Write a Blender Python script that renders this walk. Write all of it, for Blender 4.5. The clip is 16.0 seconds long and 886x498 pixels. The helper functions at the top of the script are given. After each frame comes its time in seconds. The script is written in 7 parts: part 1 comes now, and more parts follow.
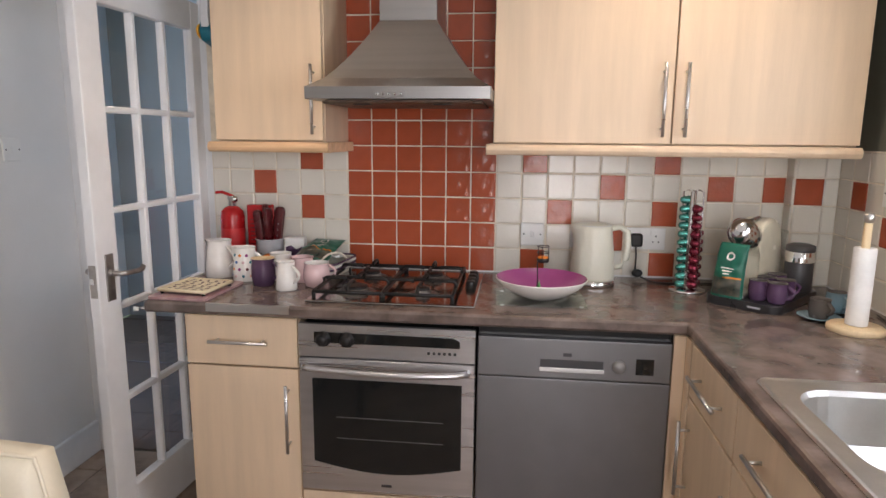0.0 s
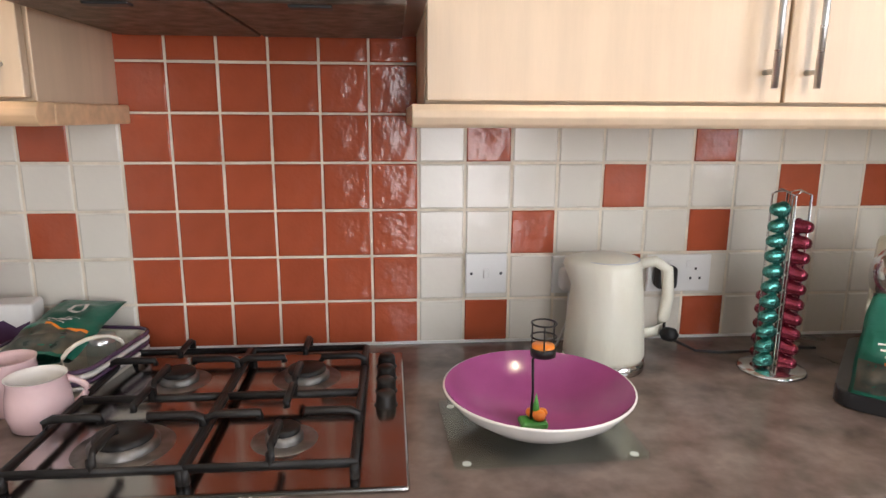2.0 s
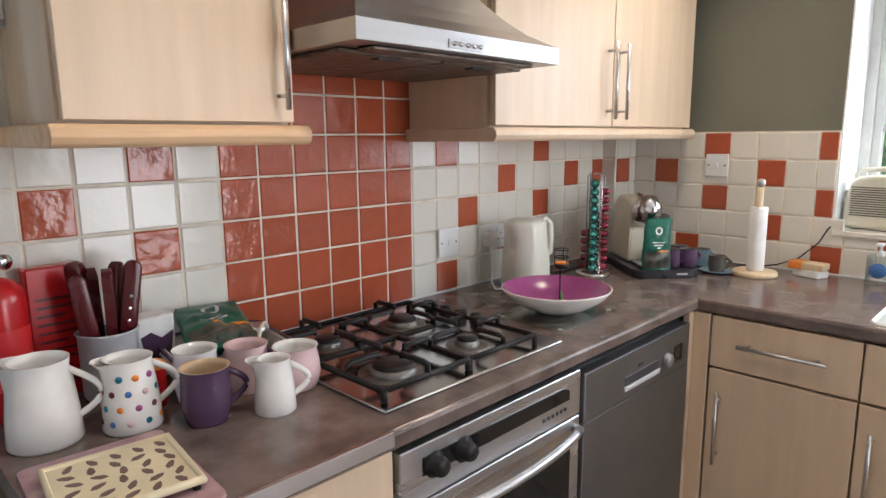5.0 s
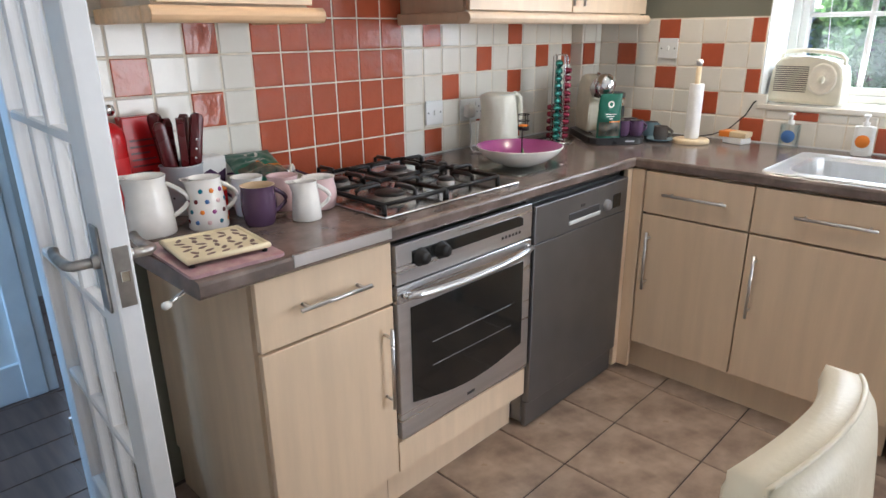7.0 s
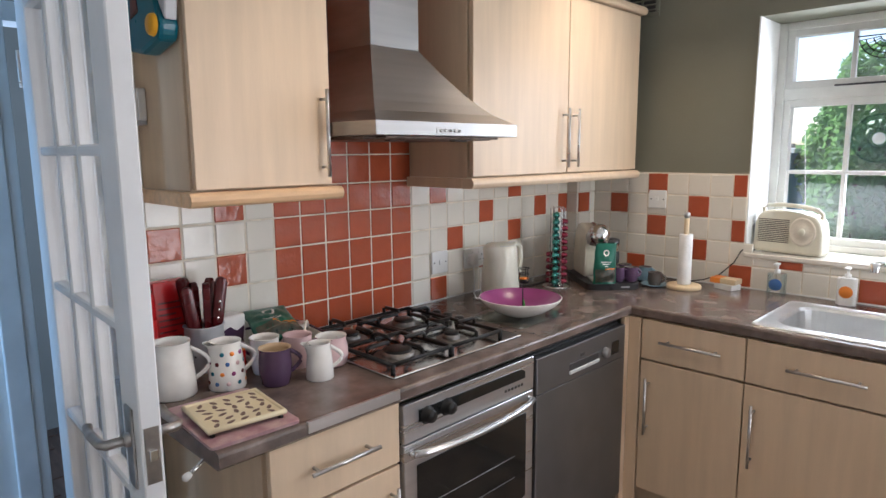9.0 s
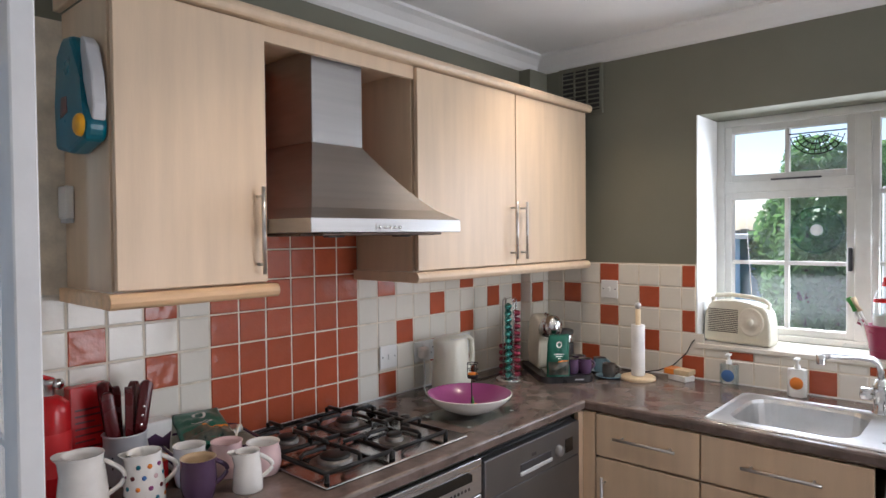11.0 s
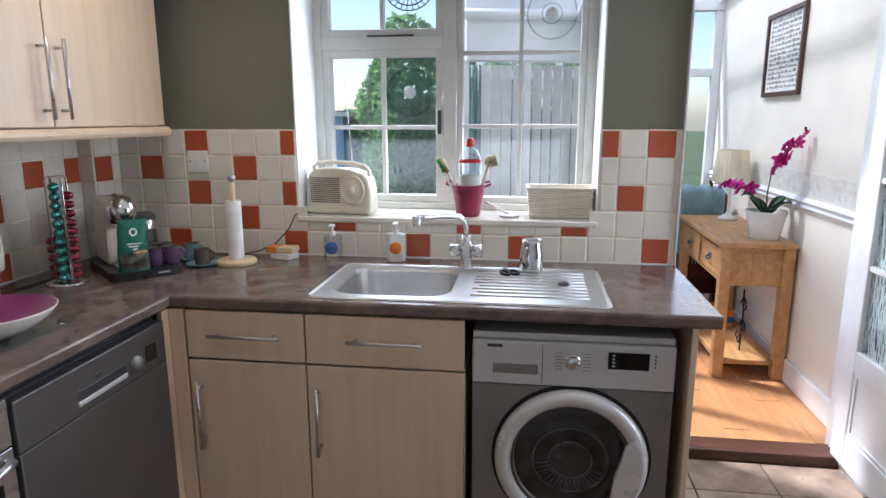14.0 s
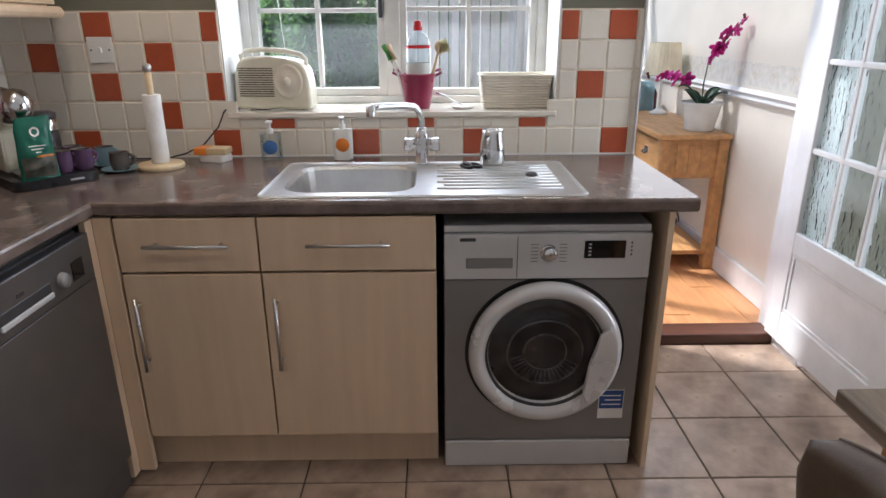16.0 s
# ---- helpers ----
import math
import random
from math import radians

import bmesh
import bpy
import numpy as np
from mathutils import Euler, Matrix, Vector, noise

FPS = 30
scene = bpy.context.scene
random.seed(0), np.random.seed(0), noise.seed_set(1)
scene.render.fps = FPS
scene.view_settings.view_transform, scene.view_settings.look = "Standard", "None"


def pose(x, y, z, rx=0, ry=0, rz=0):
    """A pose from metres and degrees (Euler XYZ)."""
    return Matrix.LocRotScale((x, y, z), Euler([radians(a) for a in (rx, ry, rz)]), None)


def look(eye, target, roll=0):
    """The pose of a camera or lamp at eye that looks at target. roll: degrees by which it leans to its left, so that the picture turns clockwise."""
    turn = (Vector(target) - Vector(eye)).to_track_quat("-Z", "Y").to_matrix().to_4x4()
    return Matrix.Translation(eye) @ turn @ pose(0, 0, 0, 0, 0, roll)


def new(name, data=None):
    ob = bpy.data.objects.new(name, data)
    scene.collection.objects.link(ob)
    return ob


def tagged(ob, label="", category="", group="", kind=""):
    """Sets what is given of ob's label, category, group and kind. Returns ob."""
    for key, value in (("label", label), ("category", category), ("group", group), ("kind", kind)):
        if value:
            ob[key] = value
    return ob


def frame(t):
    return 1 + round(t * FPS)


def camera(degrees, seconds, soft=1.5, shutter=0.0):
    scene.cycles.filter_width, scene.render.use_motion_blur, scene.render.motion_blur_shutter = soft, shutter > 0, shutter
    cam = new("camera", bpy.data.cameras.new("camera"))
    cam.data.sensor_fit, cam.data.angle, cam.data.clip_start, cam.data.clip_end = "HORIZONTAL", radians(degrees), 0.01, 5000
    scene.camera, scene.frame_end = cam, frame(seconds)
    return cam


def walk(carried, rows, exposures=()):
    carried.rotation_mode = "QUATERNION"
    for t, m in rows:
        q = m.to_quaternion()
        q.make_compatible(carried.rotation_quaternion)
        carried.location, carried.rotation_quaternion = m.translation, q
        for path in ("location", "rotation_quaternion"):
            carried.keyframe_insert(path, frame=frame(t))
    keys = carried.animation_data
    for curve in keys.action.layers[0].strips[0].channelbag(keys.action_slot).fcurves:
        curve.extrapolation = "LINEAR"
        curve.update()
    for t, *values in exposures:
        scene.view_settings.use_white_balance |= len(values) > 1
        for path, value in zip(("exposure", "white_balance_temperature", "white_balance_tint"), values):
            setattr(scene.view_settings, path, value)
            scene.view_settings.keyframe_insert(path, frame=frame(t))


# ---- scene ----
cam = camera(70.2, 16.0)
PATH = [
    (0, (-1.055, -2.555, 1.461), (-1.291, -0.601, 1.11), 0.5),
    (0.5, (-1.056, -2.426, 1.445), (-1.204, -0.48, 1.005), 0.4),
    (1, (-1.14, -2.086, 1.425), (-1.124, -0.133, 0.992), 0.5),
    (1.5, (-1.192, -1.741, 1.389), (-1.052, 0.205, 0.949), 0.4),
    (2, (-1.21, -1.363, 1.418), (-1.046, 0.588, 1.006), 0.3),
    (2.5, (-1.364, -1.108, 1.458), (-0.975, 0.817, 1.084), 0.3),
    (3, (-1.594, -1.071, 1.467), (-0.744, 0.717, 1.18), -0.2),
    (3.2, (-1.694, -1.085, 1.466), (-0.722, 0.642, 1.201), -0.2),
    (5.3, (-2.55, -1.49, 1.391), (-1.137, -0.128, 1.007), -0.4),
    (5.5, (-2.61, -1.532, 1.378), (-1.207, -0.174, 0.944), -0.4),
    (6, (-2.683, -1.612, 1.37), (-1.311, -0.269, 0.811), -0.5),
    (6.5, (-2.734, -1.73, 1.367), (-1.379, -0.4, 0.74), -0.6),
    (7, (-2.777, -1.795, 1.374), (-1.427, -0.47, 0.724), -0.6),
    (7.5, (-2.807, -1.818, 1.406), (-1.46, -0.49, 0.756), -0.6),
    (8, (-2.803, -1.841, 1.446), (-1.456, -0.51, 0.804), -0.6),
    (8.5, (-2.828, -1.857, 1.472), (-1.451, -0.499, 0.962), -0.5),
    (9, (-2.839, -1.843, 1.532), (-1.431, -0.455, 1.227), -0.4),
    (9.2, (-2.848, -1.827, 1.558), (-1.43, -0.434, 1.336), -0.2),
    (11.3, (-2.71, -1.912, 1.569), (-1.184, -0.619, 1.562), -0.1),
    (11.5, (-2.68, -1.936, 1.546), (-1.102, -0.706, 1.541), -0.2),
    (12, (-2.62, -1.938, 1.469), (-0.942, -0.853, 1.378), -0.1),
    (12.5, (-2.574, -1.922, 1.454), (-0.839, -0.984, 1.127), -0.2),
    (13, (-2.532, -1.856, 1.465), (-0.684, -1.195, 1.08), -0.4),
    (13.5, (-2.46, -1.797, 1.457), (-0.544, -1.389, 1.056), -0.2),
    (14, (-2.345, -1.783, 1.467), (-0.406, -1.512, 1.061), -0.1),
    (14.5, (-2.286, -1.725, 1.453), (-0.341, -1.486, 1.055), -0.1),
    (15, (-2.232, -1.639, 1.424), (-0.287, -1.493, 0.984), -0.1),
    (15.5, (-2.226, -1.596, 1.389), (-0.306, -1.531, 0.832), -0.3),
    (16, (-2.232, -1.596, 1.368), (-0.347, -1.617, 0.702), -0.3),
]
walk(cam, [(t, look(eye, target, roll)) for t, eye, target, roll in PATH],
     exposures=[(0.0, 0.82, 6350, 18), (0.7, 0.88, 6300, 17), (1.5, 1.13, 6250, 16), (2.2, 1.11, 6200, 15), (3.0, 1.02, 6100, 14), (5.5, 1.04, 5900, 13), (7.0, 1.19, 5800, 11), (9.0, 0.85, 5920, 14), (12.0, 0.63, 5900, 16), (13.0, 0.72, 5650, 14), (14.5, 0.34, 5600, 14), (16.0, 0.41, 5900, 15)])

# ---- light ----
world = bpy.data.worlds.new("sky")
world.use_nodes = True
scene.world = world
sky = world.node_tree.nodes.new("ShaderNodeTexSky")
sky.sky_type = "NISHITA"
sky.sun_disc = False
SUN_ELEV, SUN_AZ = 56.0, 62.0  # degrees; azimuth from +x towards +y
sky.sun_elevation = radians(SUN_ELEV)
sky.sun_rotation = radians(90 - SUN_AZ)
world.node_tree.nodes["Background"].inputs[1].default_value = 0.15
world.node_tree.links.new(sky.outputs[0], world.node_tree.nodes["Background"].inputs[0])
sun = new("sun", bpy.data.lights.new("sun", "SUN"))
sun.data.energy, sun.data.angle, sun.data.color = 5.0, radians(5.0), (1.0, 0.95, 0.87)
sd = Vector((math.cos(radians(SUN_ELEV)) * math.cos(radians(SUN_AZ)), math.cos(radians(SUN_ELEV)) * math.sin(radians(SUN_AZ)), math.sin(radians(SUN_ELEV))))
sun.matrix_world = look(sd * 20, (0, 0, 0))


def area_light(name, eye, target, sx, sy, watts, colour=(1, 1, 1)):
    """Area lamp for daylight: in a window or doorway, or added as fill."""
    ob = new(name, bpy.data.lights.new(name, "AREA"))
    ob.data.shape, ob.data.size, ob.data.size_y, ob.data.energy, ob.data.color = "RECTANGLE", sx, sy, watts, colour
    ob.matrix_world = look(eye, target)
    return ob


area_light("window_sky_light", (0.371, -1.44, 1.6), (-1, -1.44, 1.35), 0.95, 0.85, 9, (0.92, 0.97, 1.0))
area_light("doorway_sky_light", (0.44, -2.70, 1.35), (-1, -2.66, 1.0), 0.68, 1.7, 3.5, (1.0, 0.98, 0.96))
area_light("patio_sky_light", (-0.55, -4.30, 1.30), (-1.2, 0, 1.15), 1.0, 1.9, 29, (1.0, 0.97, 0.94))
# Two bluish fill lamps added to brighten the hall; no window stands there.
area_light("hall_fill_light", (-4.15, 0.55, 1.4), (0, 0.55, 1.2), 0.6, 1.5, 16, (0.36, 0.65, 1.0))
area_light("hall_room_fill_light", (-1.95, 2.05, 1.4), (-2.0, 0, 1.2), 0.7, 1.6, 5, (0.60, 0.78, 1.0))


def spot_lamp(x, y, watts):
    """Warm bulb of a recessed ceiling spotlight."""
    ob = new("spot_bulb_light", bpy.data.lights.new("spot_bulb_light", "SPOT"))
    ob.data.energy, ob.data.color, ob.data.spot_size, ob.data.spot_blend, ob.data.shadow_soft_size = watts, (1.0, 0.80, 0.58), radians(115), 0.8, 0.03
    ob.matrix_world = pose(x, y, 2.488)


# The corner bulb is a known fitting; the other two are added, unseen.
for px, py in ((-0.521, -0.654), (-1.75, -0.95), (-0.6, -2.2)):
    spot_lamp(px, py, 15 if py > -2 else 8)


# ---- materials ----
def mat(name, colour, rough=0.5, metal=0.0, vary=0.06, scale=6.0, bump=0.0, bscale=40.0, stretch=(1, 1, 1), colour2=None, coat=0.0, rand=0.0, rvary=0.08, spec=0.5):
    """A surface with colour, grain at two scales, relief and uneven gloss."""
    m = bpy.data.materials.new(name)
    m.use_nodes = True
    t = m.node_tree
    n, l = t.nodes, t.links
    b = n["Principled BSDF"]
    tc, mp = n.new("ShaderNodeTexCoord"), n.new("ShaderNodeMapping")
    mp.inputs["Scale"].default_value = stretch
    l.new(tc.outputs["Object"], mp.inputs[0])
    big, fine = n.new("ShaderNodeTexNoise"), n.new("ShaderNodeTexNoise")
    big.inputs["Scale"].default_value, fine.inputs["Scale"].default_value = scale, bscale
    big.inputs["Detail"].default_value, fine.inputs["Detail"].default_value = 4, 3
    l.new(mp.outputs[0], big.inputs["Vector"]), l.new(mp.outputs[0], fine.inputs["Vector"])
    c2 = colour2 or tuple(max(0.0, c * (1 - 2 * vary)) for c in colour)
    c1 = colour if colour2 else tuple(min(1.0, c * (1 + vary)) for c in colour)
    ramp = n.new("ShaderNodeMapRange")
    ramp.inputs["From Min"].default_value, ramp.inputs["From Max"].default_value = 0.32, 0.68
    l.new(big.outputs["Fac"], ramp.inputs["Value"])
    mix = n.new("ShaderNodeMix")
    mix.data_type = "RGBA"
    mix.inputs["A"].default_value, mix.inputs["B"].default_value = (*c1, 1), (*c2, 1)
    l.new(ramp.outputs[0], mix.inputs["Factor"])
    out = mix.outputs["Result"]
    hsv = n.new("ShaderNodeHueSaturation")
    l.new(out, hsv.inputs["Color"])
    val = n.new("ShaderNodeMath")
    val.operation = "MULTIPLY_ADD"
    l.new(fine.outputs["Fac"], val.inputs[0])
    val.inputs[1].default_value, val.inputs[2].default_value = vary * 1.5, 1 - vary * 0.75
    if rand:
        info, add = n.new("ShaderNodeObjectInfo"), n.new("ShaderNodeMath")
        add.operation = "MULTIPLY_ADD"
        l.new(info.outputs["Random"], add.inputs[0])
        add.inputs[1].default_value = rand
        l.new(val.outputs[0], add.inputs[2])
        l.new(add.outputs[0], hsv.inputs["Value"])
    else:
        l.new(val.outputs[0], hsv.inputs["Value"])
    l.new(hsv.outputs[0], b.inputs["Base Color"])
    rr = n.new("ShaderNodeMath")
    rr.operation = "MULTIPLY_ADD"
    l.new(big.outputs["Fac"], rr.inputs[0])
    rr.inputs[1].default_value, rr.inputs[2].default_value = rvary * 2, max(0.02, rough - rvary)
    l.new(rr.outputs[0], b.inputs["Roughness"])
    b.inputs["Metallic"].default_value = metal
    b.inputs["Coat Weight"].default_value = coat
    b.inputs["Specular IOR Level"].default_value = spec
    if bump:
        bp = n.new("ShaderNodeBump")
        bp.inputs["Strength"].default_value, bp.inputs["Distance"].default_value = 1.0, bump
        l.new(fine.outputs["Fac"], bp.inputs["Height"])
        l.new(bp.outputs[0], b.inputs["Normal"])
    return m


def glass_mat(name, tint=(1, 1, 1), rough=0.0, bump=0.0, bscale=30.0):
    """Thin pane: clear with a real reflection on top."""
    m = bpy.data.materials.new(name)
    m.use_nodes = True
    t = m.node_tree
    n, l = t.nodes, t.links
    n.remove(n["Principled BSDF"])
    out = n["Material Output"]
    if bump:
        g = n.new("ShaderNodeBsdfRefraction")
        g.inputs["IOR"].default_value = 1.12
        g.inputs["Roughness"].default_value = rough
        no, bp = n.new("ShaderNodeTexNoise"), n.new("ShaderNodeBump")
        tc, mp = n.new("ShaderNodeTexCoord"), n.new("ShaderNodeMapping")
        mp.inputs["Scale"].default_value = (1, 1, 0.35)
        l.new(tc.outputs["Object"], mp.inputs[0]), l.new(mp.outputs[0], no.inputs["Vector"])
        no.inputs["Scale"].default_value = bscale
        bp.inputs["Distance"].default_value = bump
        l.new(no.outputs["Fac"], bp.inputs["Height"]), l.new(bp.outputs[0], g.inputs["Normal"])
    else:
        g = n.new("ShaderNodeBsdfTransparent")
    g.inputs["Color"].default_value = (*tint, 1)
    s, f, x = n.new("ShaderNodeBsdfGlossy"), n.new("ShaderNodeLayerWeight"), n.new("ShaderNodeMixShader")
    s.inputs["Roughness"].default_value = 0.02
    f.inputs["Blend"].default_value = 0.5
    pw, ma = n.new("ShaderNodeMath"), n.new("ShaderNodeMath")
    pw.operation, ma.operation = "POWER", "MULTIPLY_ADD"
    pw.inputs[1].default_value, ma.inputs[1].default_value, ma.inputs[2].default_value = 5.0, 0.85, 0.035
    l.new(f.outputs["Facing"], pw.inputs[0]), l.new(pw.outputs[0], ma.inputs[0])
    l.new(ma.outputs[0], x.inputs[0]), l.new(g.outputs[0], x.inputs[1]), l.new(s.outputs[0], x.inputs[2])
    l.new(x.outputs[0], out.inputs[0])
    return m


def glow(name, colour, strength):
    m = bpy.data.materials.new(name)
    m.use_nodes = True
    b = m.node_tree.nodes["Principled BSDF"]
    b.inputs["Base Color"].default_value = (*colour, 1)
    b.inputs["Emission Color"].default_value = (*colour, 1)
    b.inputs["Emission Strength"].default_value = strength
    return m


M = {}
M["sage"] = mat("sage_paint", (0.185, 0.183, 0.138), 0.75, vary=0.04, scale=2.5, bump=0.0006, bscale=160)
M["white_wall"] = mat("white_wall_paint", (0.80, 0.80, 0.78), 0.7, vary=0.03, scale=2, bump=0.0005, bscale=150)
M["cream_wall"] = mat("cream_wallpaper", (0.86, 0.82, 0.73), 0.75, vary=0.03, scale=3, bump=0.0004, bscale=120)
M["ceiling"] = mat("ceiling_paint", (0.80, 0.80, 0.79), 0.85, vary=0.03, scale=2, bump=0.0008, bscale=90)
M["gloss_white"] = mat("white_gloss_paint", (0.80, 0.81, 0.82), 0.32, vary=0.04, scale=5, bump=0.0004, bscale=35)
M["maple"] = mat("pale_maple_laminate", (0.71, 0.545, 0.376), 0.40, vary=0.035, scale=5, bump=0.00015, bscale=60, stretch=(5, 5, 0.45))
M["maple_edge"] = mat("maple_trim", (0.74, 0.49, 0.28), 0.38, vary=0.08, scale=8, bscale=60, stretch=(0.6, 6, 6))
M["worktop"] = mat("brown_stone_laminate", (0.200, 0.152, 0.130), 0.19, vary=0.2, scale=12, bump=0.0002, bscale=70, colour2=(0.095, 0.071, 0.061), rvary=0.07, spec=0.62)
M["hood_steel"] = mat("hood_brushed_steel", (0.42, 0.41, 0.40), 0.34, 1.0, vary=0.05, scale=6, bump=0.00008, bscale=220, stretch=(0.15, 1, 6))
M["steel"] = mat("brushed_steel", (0.62, 0.61, 0.60), 0.3, 1.0, vary=0.05, scale=6, bump=0.00008, bscale=220, stretch=(0.15, 1, 6))
M["steel_pol"] = mat("polished_steel", (0.72, 0.72, 0.72), 0.14, 1.0, vary=0.04, scale=8, rvary=0.05)
M["sink_steel"] = mat("satin_sink_steel", (0.68, 0.68, 0.67), 0.33, 1.0, vary=0.06, scale=9, bump=0.00006, bscale=180, rvary=0.08)
M["oven_metal"] = mat("oven_aluminium", (0.60, 0.60, 0.61), 0.29, 0.9, vary=0.05, scale=8, bscale=240, stretch=(0.1, 1, 4))
M["appliance"] = mat("silver_grey_enamel", (0.20, 0.20, 0.205), 0.40, 0.85, vary=0.05, scale=4, bscale=300)
M["wm_grey"] = mat("silver_washer_enamel", (0.26, 0.255, 0.25), 0.38, 0.4, vary=0.04, scale=4, bscale=300)
M["appliance_light"] = mat("light_silver_plastic", (0.62, 0.62, 0.62), 0.42, 0.25, vary=0.04, scale=5)
M["appliance_dark"] = mat("charcoal_plastic", (0.040, 0.040, 0.042), 0.45, vary=0.1, scale=8)
M["black"] = mat("black_enamel", (0.013, 0.012, 0.0115), 0.38, vary=0.15, scale=12, bump=0.0003, bscale=90, spec=0.3)
M["black_gloss"] = mat("black_glass", (0.012, 0.013, 0.013), 0.07, vary=0.1, scale=6, rvary=0.03)
M["grout"] = mat("pale_grout", (0.80, 0.72, 0.58), 0.85, vary=0.12, scale=14, bump=0.0006, bscale=120)
M["tile_white"] = mat("cream_glazed_tile", (0.74, 0.70, 0.61), 0.17, vary=0.035, scale=7, bump=0.0018, bscale=16, rand=0.05, rvary=0.05)
M["tile_red"] = mat("terracotta_glazed_tile", (0.42, 0.090, 0.038), 0.16, vary=0.10, scale=10, bump=0.0040, bscale=21, rand=0.12, rvary=0.05, spec=0.46)
M["floor_tile"] = mat("stone_floor_tile", (0.37, 0.28, 0.21), 0.30, vary=0.16, scale=8.5, bump=0.0010, bscale=38, colour2=(0.165, 0.118, 0.090), rand=0.16)
M["floor_grout"] = mat("floor_grout", (0.060, 0.047, 0.040), 0.9, vary=0.15, scale=20, bump=0.0006, bscale=120)
M["hall_wood"] = mat("dark_wood_plank", (0.13, 0.075, 0.055), 0.35, vary=0.16, scale=5, bump=0.0003, bscale=40, stretch=(6, 0.6, 1), rand=0.15)
M["oak_floor"] = mat("orange_oak_plank", (0.50, 0.245, 0.105), 0.33, vary=0.10, scale=4, bump=0.0002, bscale=50, stretch=(0.6, 6, 1), rand=0.10)
M["oak"] = mat("honey_oak", (0.53, 0.29, 0.115), 0.42, vary=0.12, scale=6, bump=0.0004, bscale=60, stretch=(0.8, 5, 5))
M["dark_wood"] = mat("dark_stained_wood", (0.085, 0.035, 0.022), 0.35, vary=0.15, scale=6, bscale=50, stretch=(5, 0.6, 5))
M["leather"] = mat("cream_leather", (0.72, 0.65, 0.50), 0.4, vary=0.04, scale=6, bump=0.0006, bscale=140)
M["brown_leather"] = mat("brown_leather", (0.090, 0.062, 0.042), 0.50, vary=0.15, scale=7, bump=0.0006, bscale=120)
M["pane"] = glass_mat("window_glass")
M["reeded"] = glass_mat("rippled_glass", (0.92, 0.97, 0.97), 0.10, bump=0.016, bscale=34)
# Same glass, two tints: dark hedge and bright sky behind are in the colour.
M["bullseye"] = glass_mat("hedge_dark_bullseye_glass", (0.70, 0.84, 0.82))
M["sky_roundel"] = glass_mat("sky_bright_roundel_glass", (0.93, 0.96, 0.96))
M["ring_glass"] = glass_mat("roundel_ring_glass", (0.80, 0.86, 0.85))
# Opaque pale colour stands for light gathered in the glass centre.
M["boss_glass"] = mat("pale_lit_boss_glass", (0.8, 0.85, 0.84), 0.08)
M["green_glass"] = glass_mat("green_glass_board", (0.93, 0.97, 0.95))
M["white_plastic"] = mat("white_plastic", (0.80, 0.80, 0.77), 0.35, vary=0.03, scale=8)
# A translucent veil in the glass stands for glare over the view.
M["old_pane"] = glass_mat("glare_veiled_old_glass")
on_, ol_ = M["old_pane"].node_tree.nodes, M["old_pane"].node_tree.links
hz_, hm_ = on_.new("ShaderNodeBsdfTranslucent"), on_.new("ShaderNodeMixShader")
hz_.inputs[0].default_value, hm_.inputs[0].default_value = (0.95, 0.97, 0.97, 1), 0.02
ol_.new(on_["Material Output"].inputs[0].links[0].from_socket, hm_.inputs[1]), ol_.new(hz_.outputs[0], hm_.inputs[2])
ol_.new(hm_.outputs[0], on_["Material Output"].inputs[0])
# Greyer copy of the white gloss: the frame's backlit shade is in its colour.
M["window_paint"] = mat("backlit_white_window_paint", (0.70, 0.70, 0.66), 0.38, vary=0.06, scale=6, bump=0.0005, bscale=35)
M["taupe_wall"] = mat("taupe_hall_paint", (0.44, 0.39, 0.34), 0.8, vary=0.05, scale=2, bump=0.0005, bscale=140)
M["dark_satin"] = mat("worn_satin_nickel", (0.46, 0.44, 0.42), 0.36, 1.0, vary=0.12, scale=30, rvary=0.08)
M["burner_metal"] = mat("stained_burner_alloy", (0.26, 0.25, 0.24), 0.42, 0.9, vary=0.2, scale=25, rvary=0.1)
# Tile reflections on the hood's underside are put into this brown.
M["filter"] = mat("tile_reflecting_brown_mesh", (0.17, 0.125, 0.095), 0.48, 0.6, vary=0.25, scale=30, bump=0.0006, bscale=300)
M["lamp_glow"] = glow("spot_bulb_glow", (1.0, 0.93, 0.82), 14.0)


# ---- mesh helpers ----
def thing(name, label, category, at=(0, 0, 0), rz=0.0, group="", kind=""):
    ob = new(name)
    ob.empty_display_size = 0.05
    ob.matrix_basis = pose(*at, 0, 0, rz)
    return tagged(ob, label, category, group, kind)


def mesh(name, bm, material, smooth=False):
    me = bpy.data.meshes.new(name)
    bmesh.ops.recalc_face_normals(bm, faces=bm.faces)
    bm.to_mesh(me)
    bm.free()
    for m in material if isinstance(material, (list, tuple)) else [material]:
        me.materials.append(m)
    if smooth:
        me.shade_smooth()
    return me


def part(name, bm, material, parent=None, label="", smooth=False):
    """Links a bmesh as one mesh object under a thing or a part."""
    ob = new(name, mesh(name, bm, material, smooth))
    ob.parent = parent
    return tagged(ob, label)


def structure(name, bm, material, label="", category="", smooth=False):
    return tagged(part(name, bm, material, None, "", smooth), label, category, "", "structure")


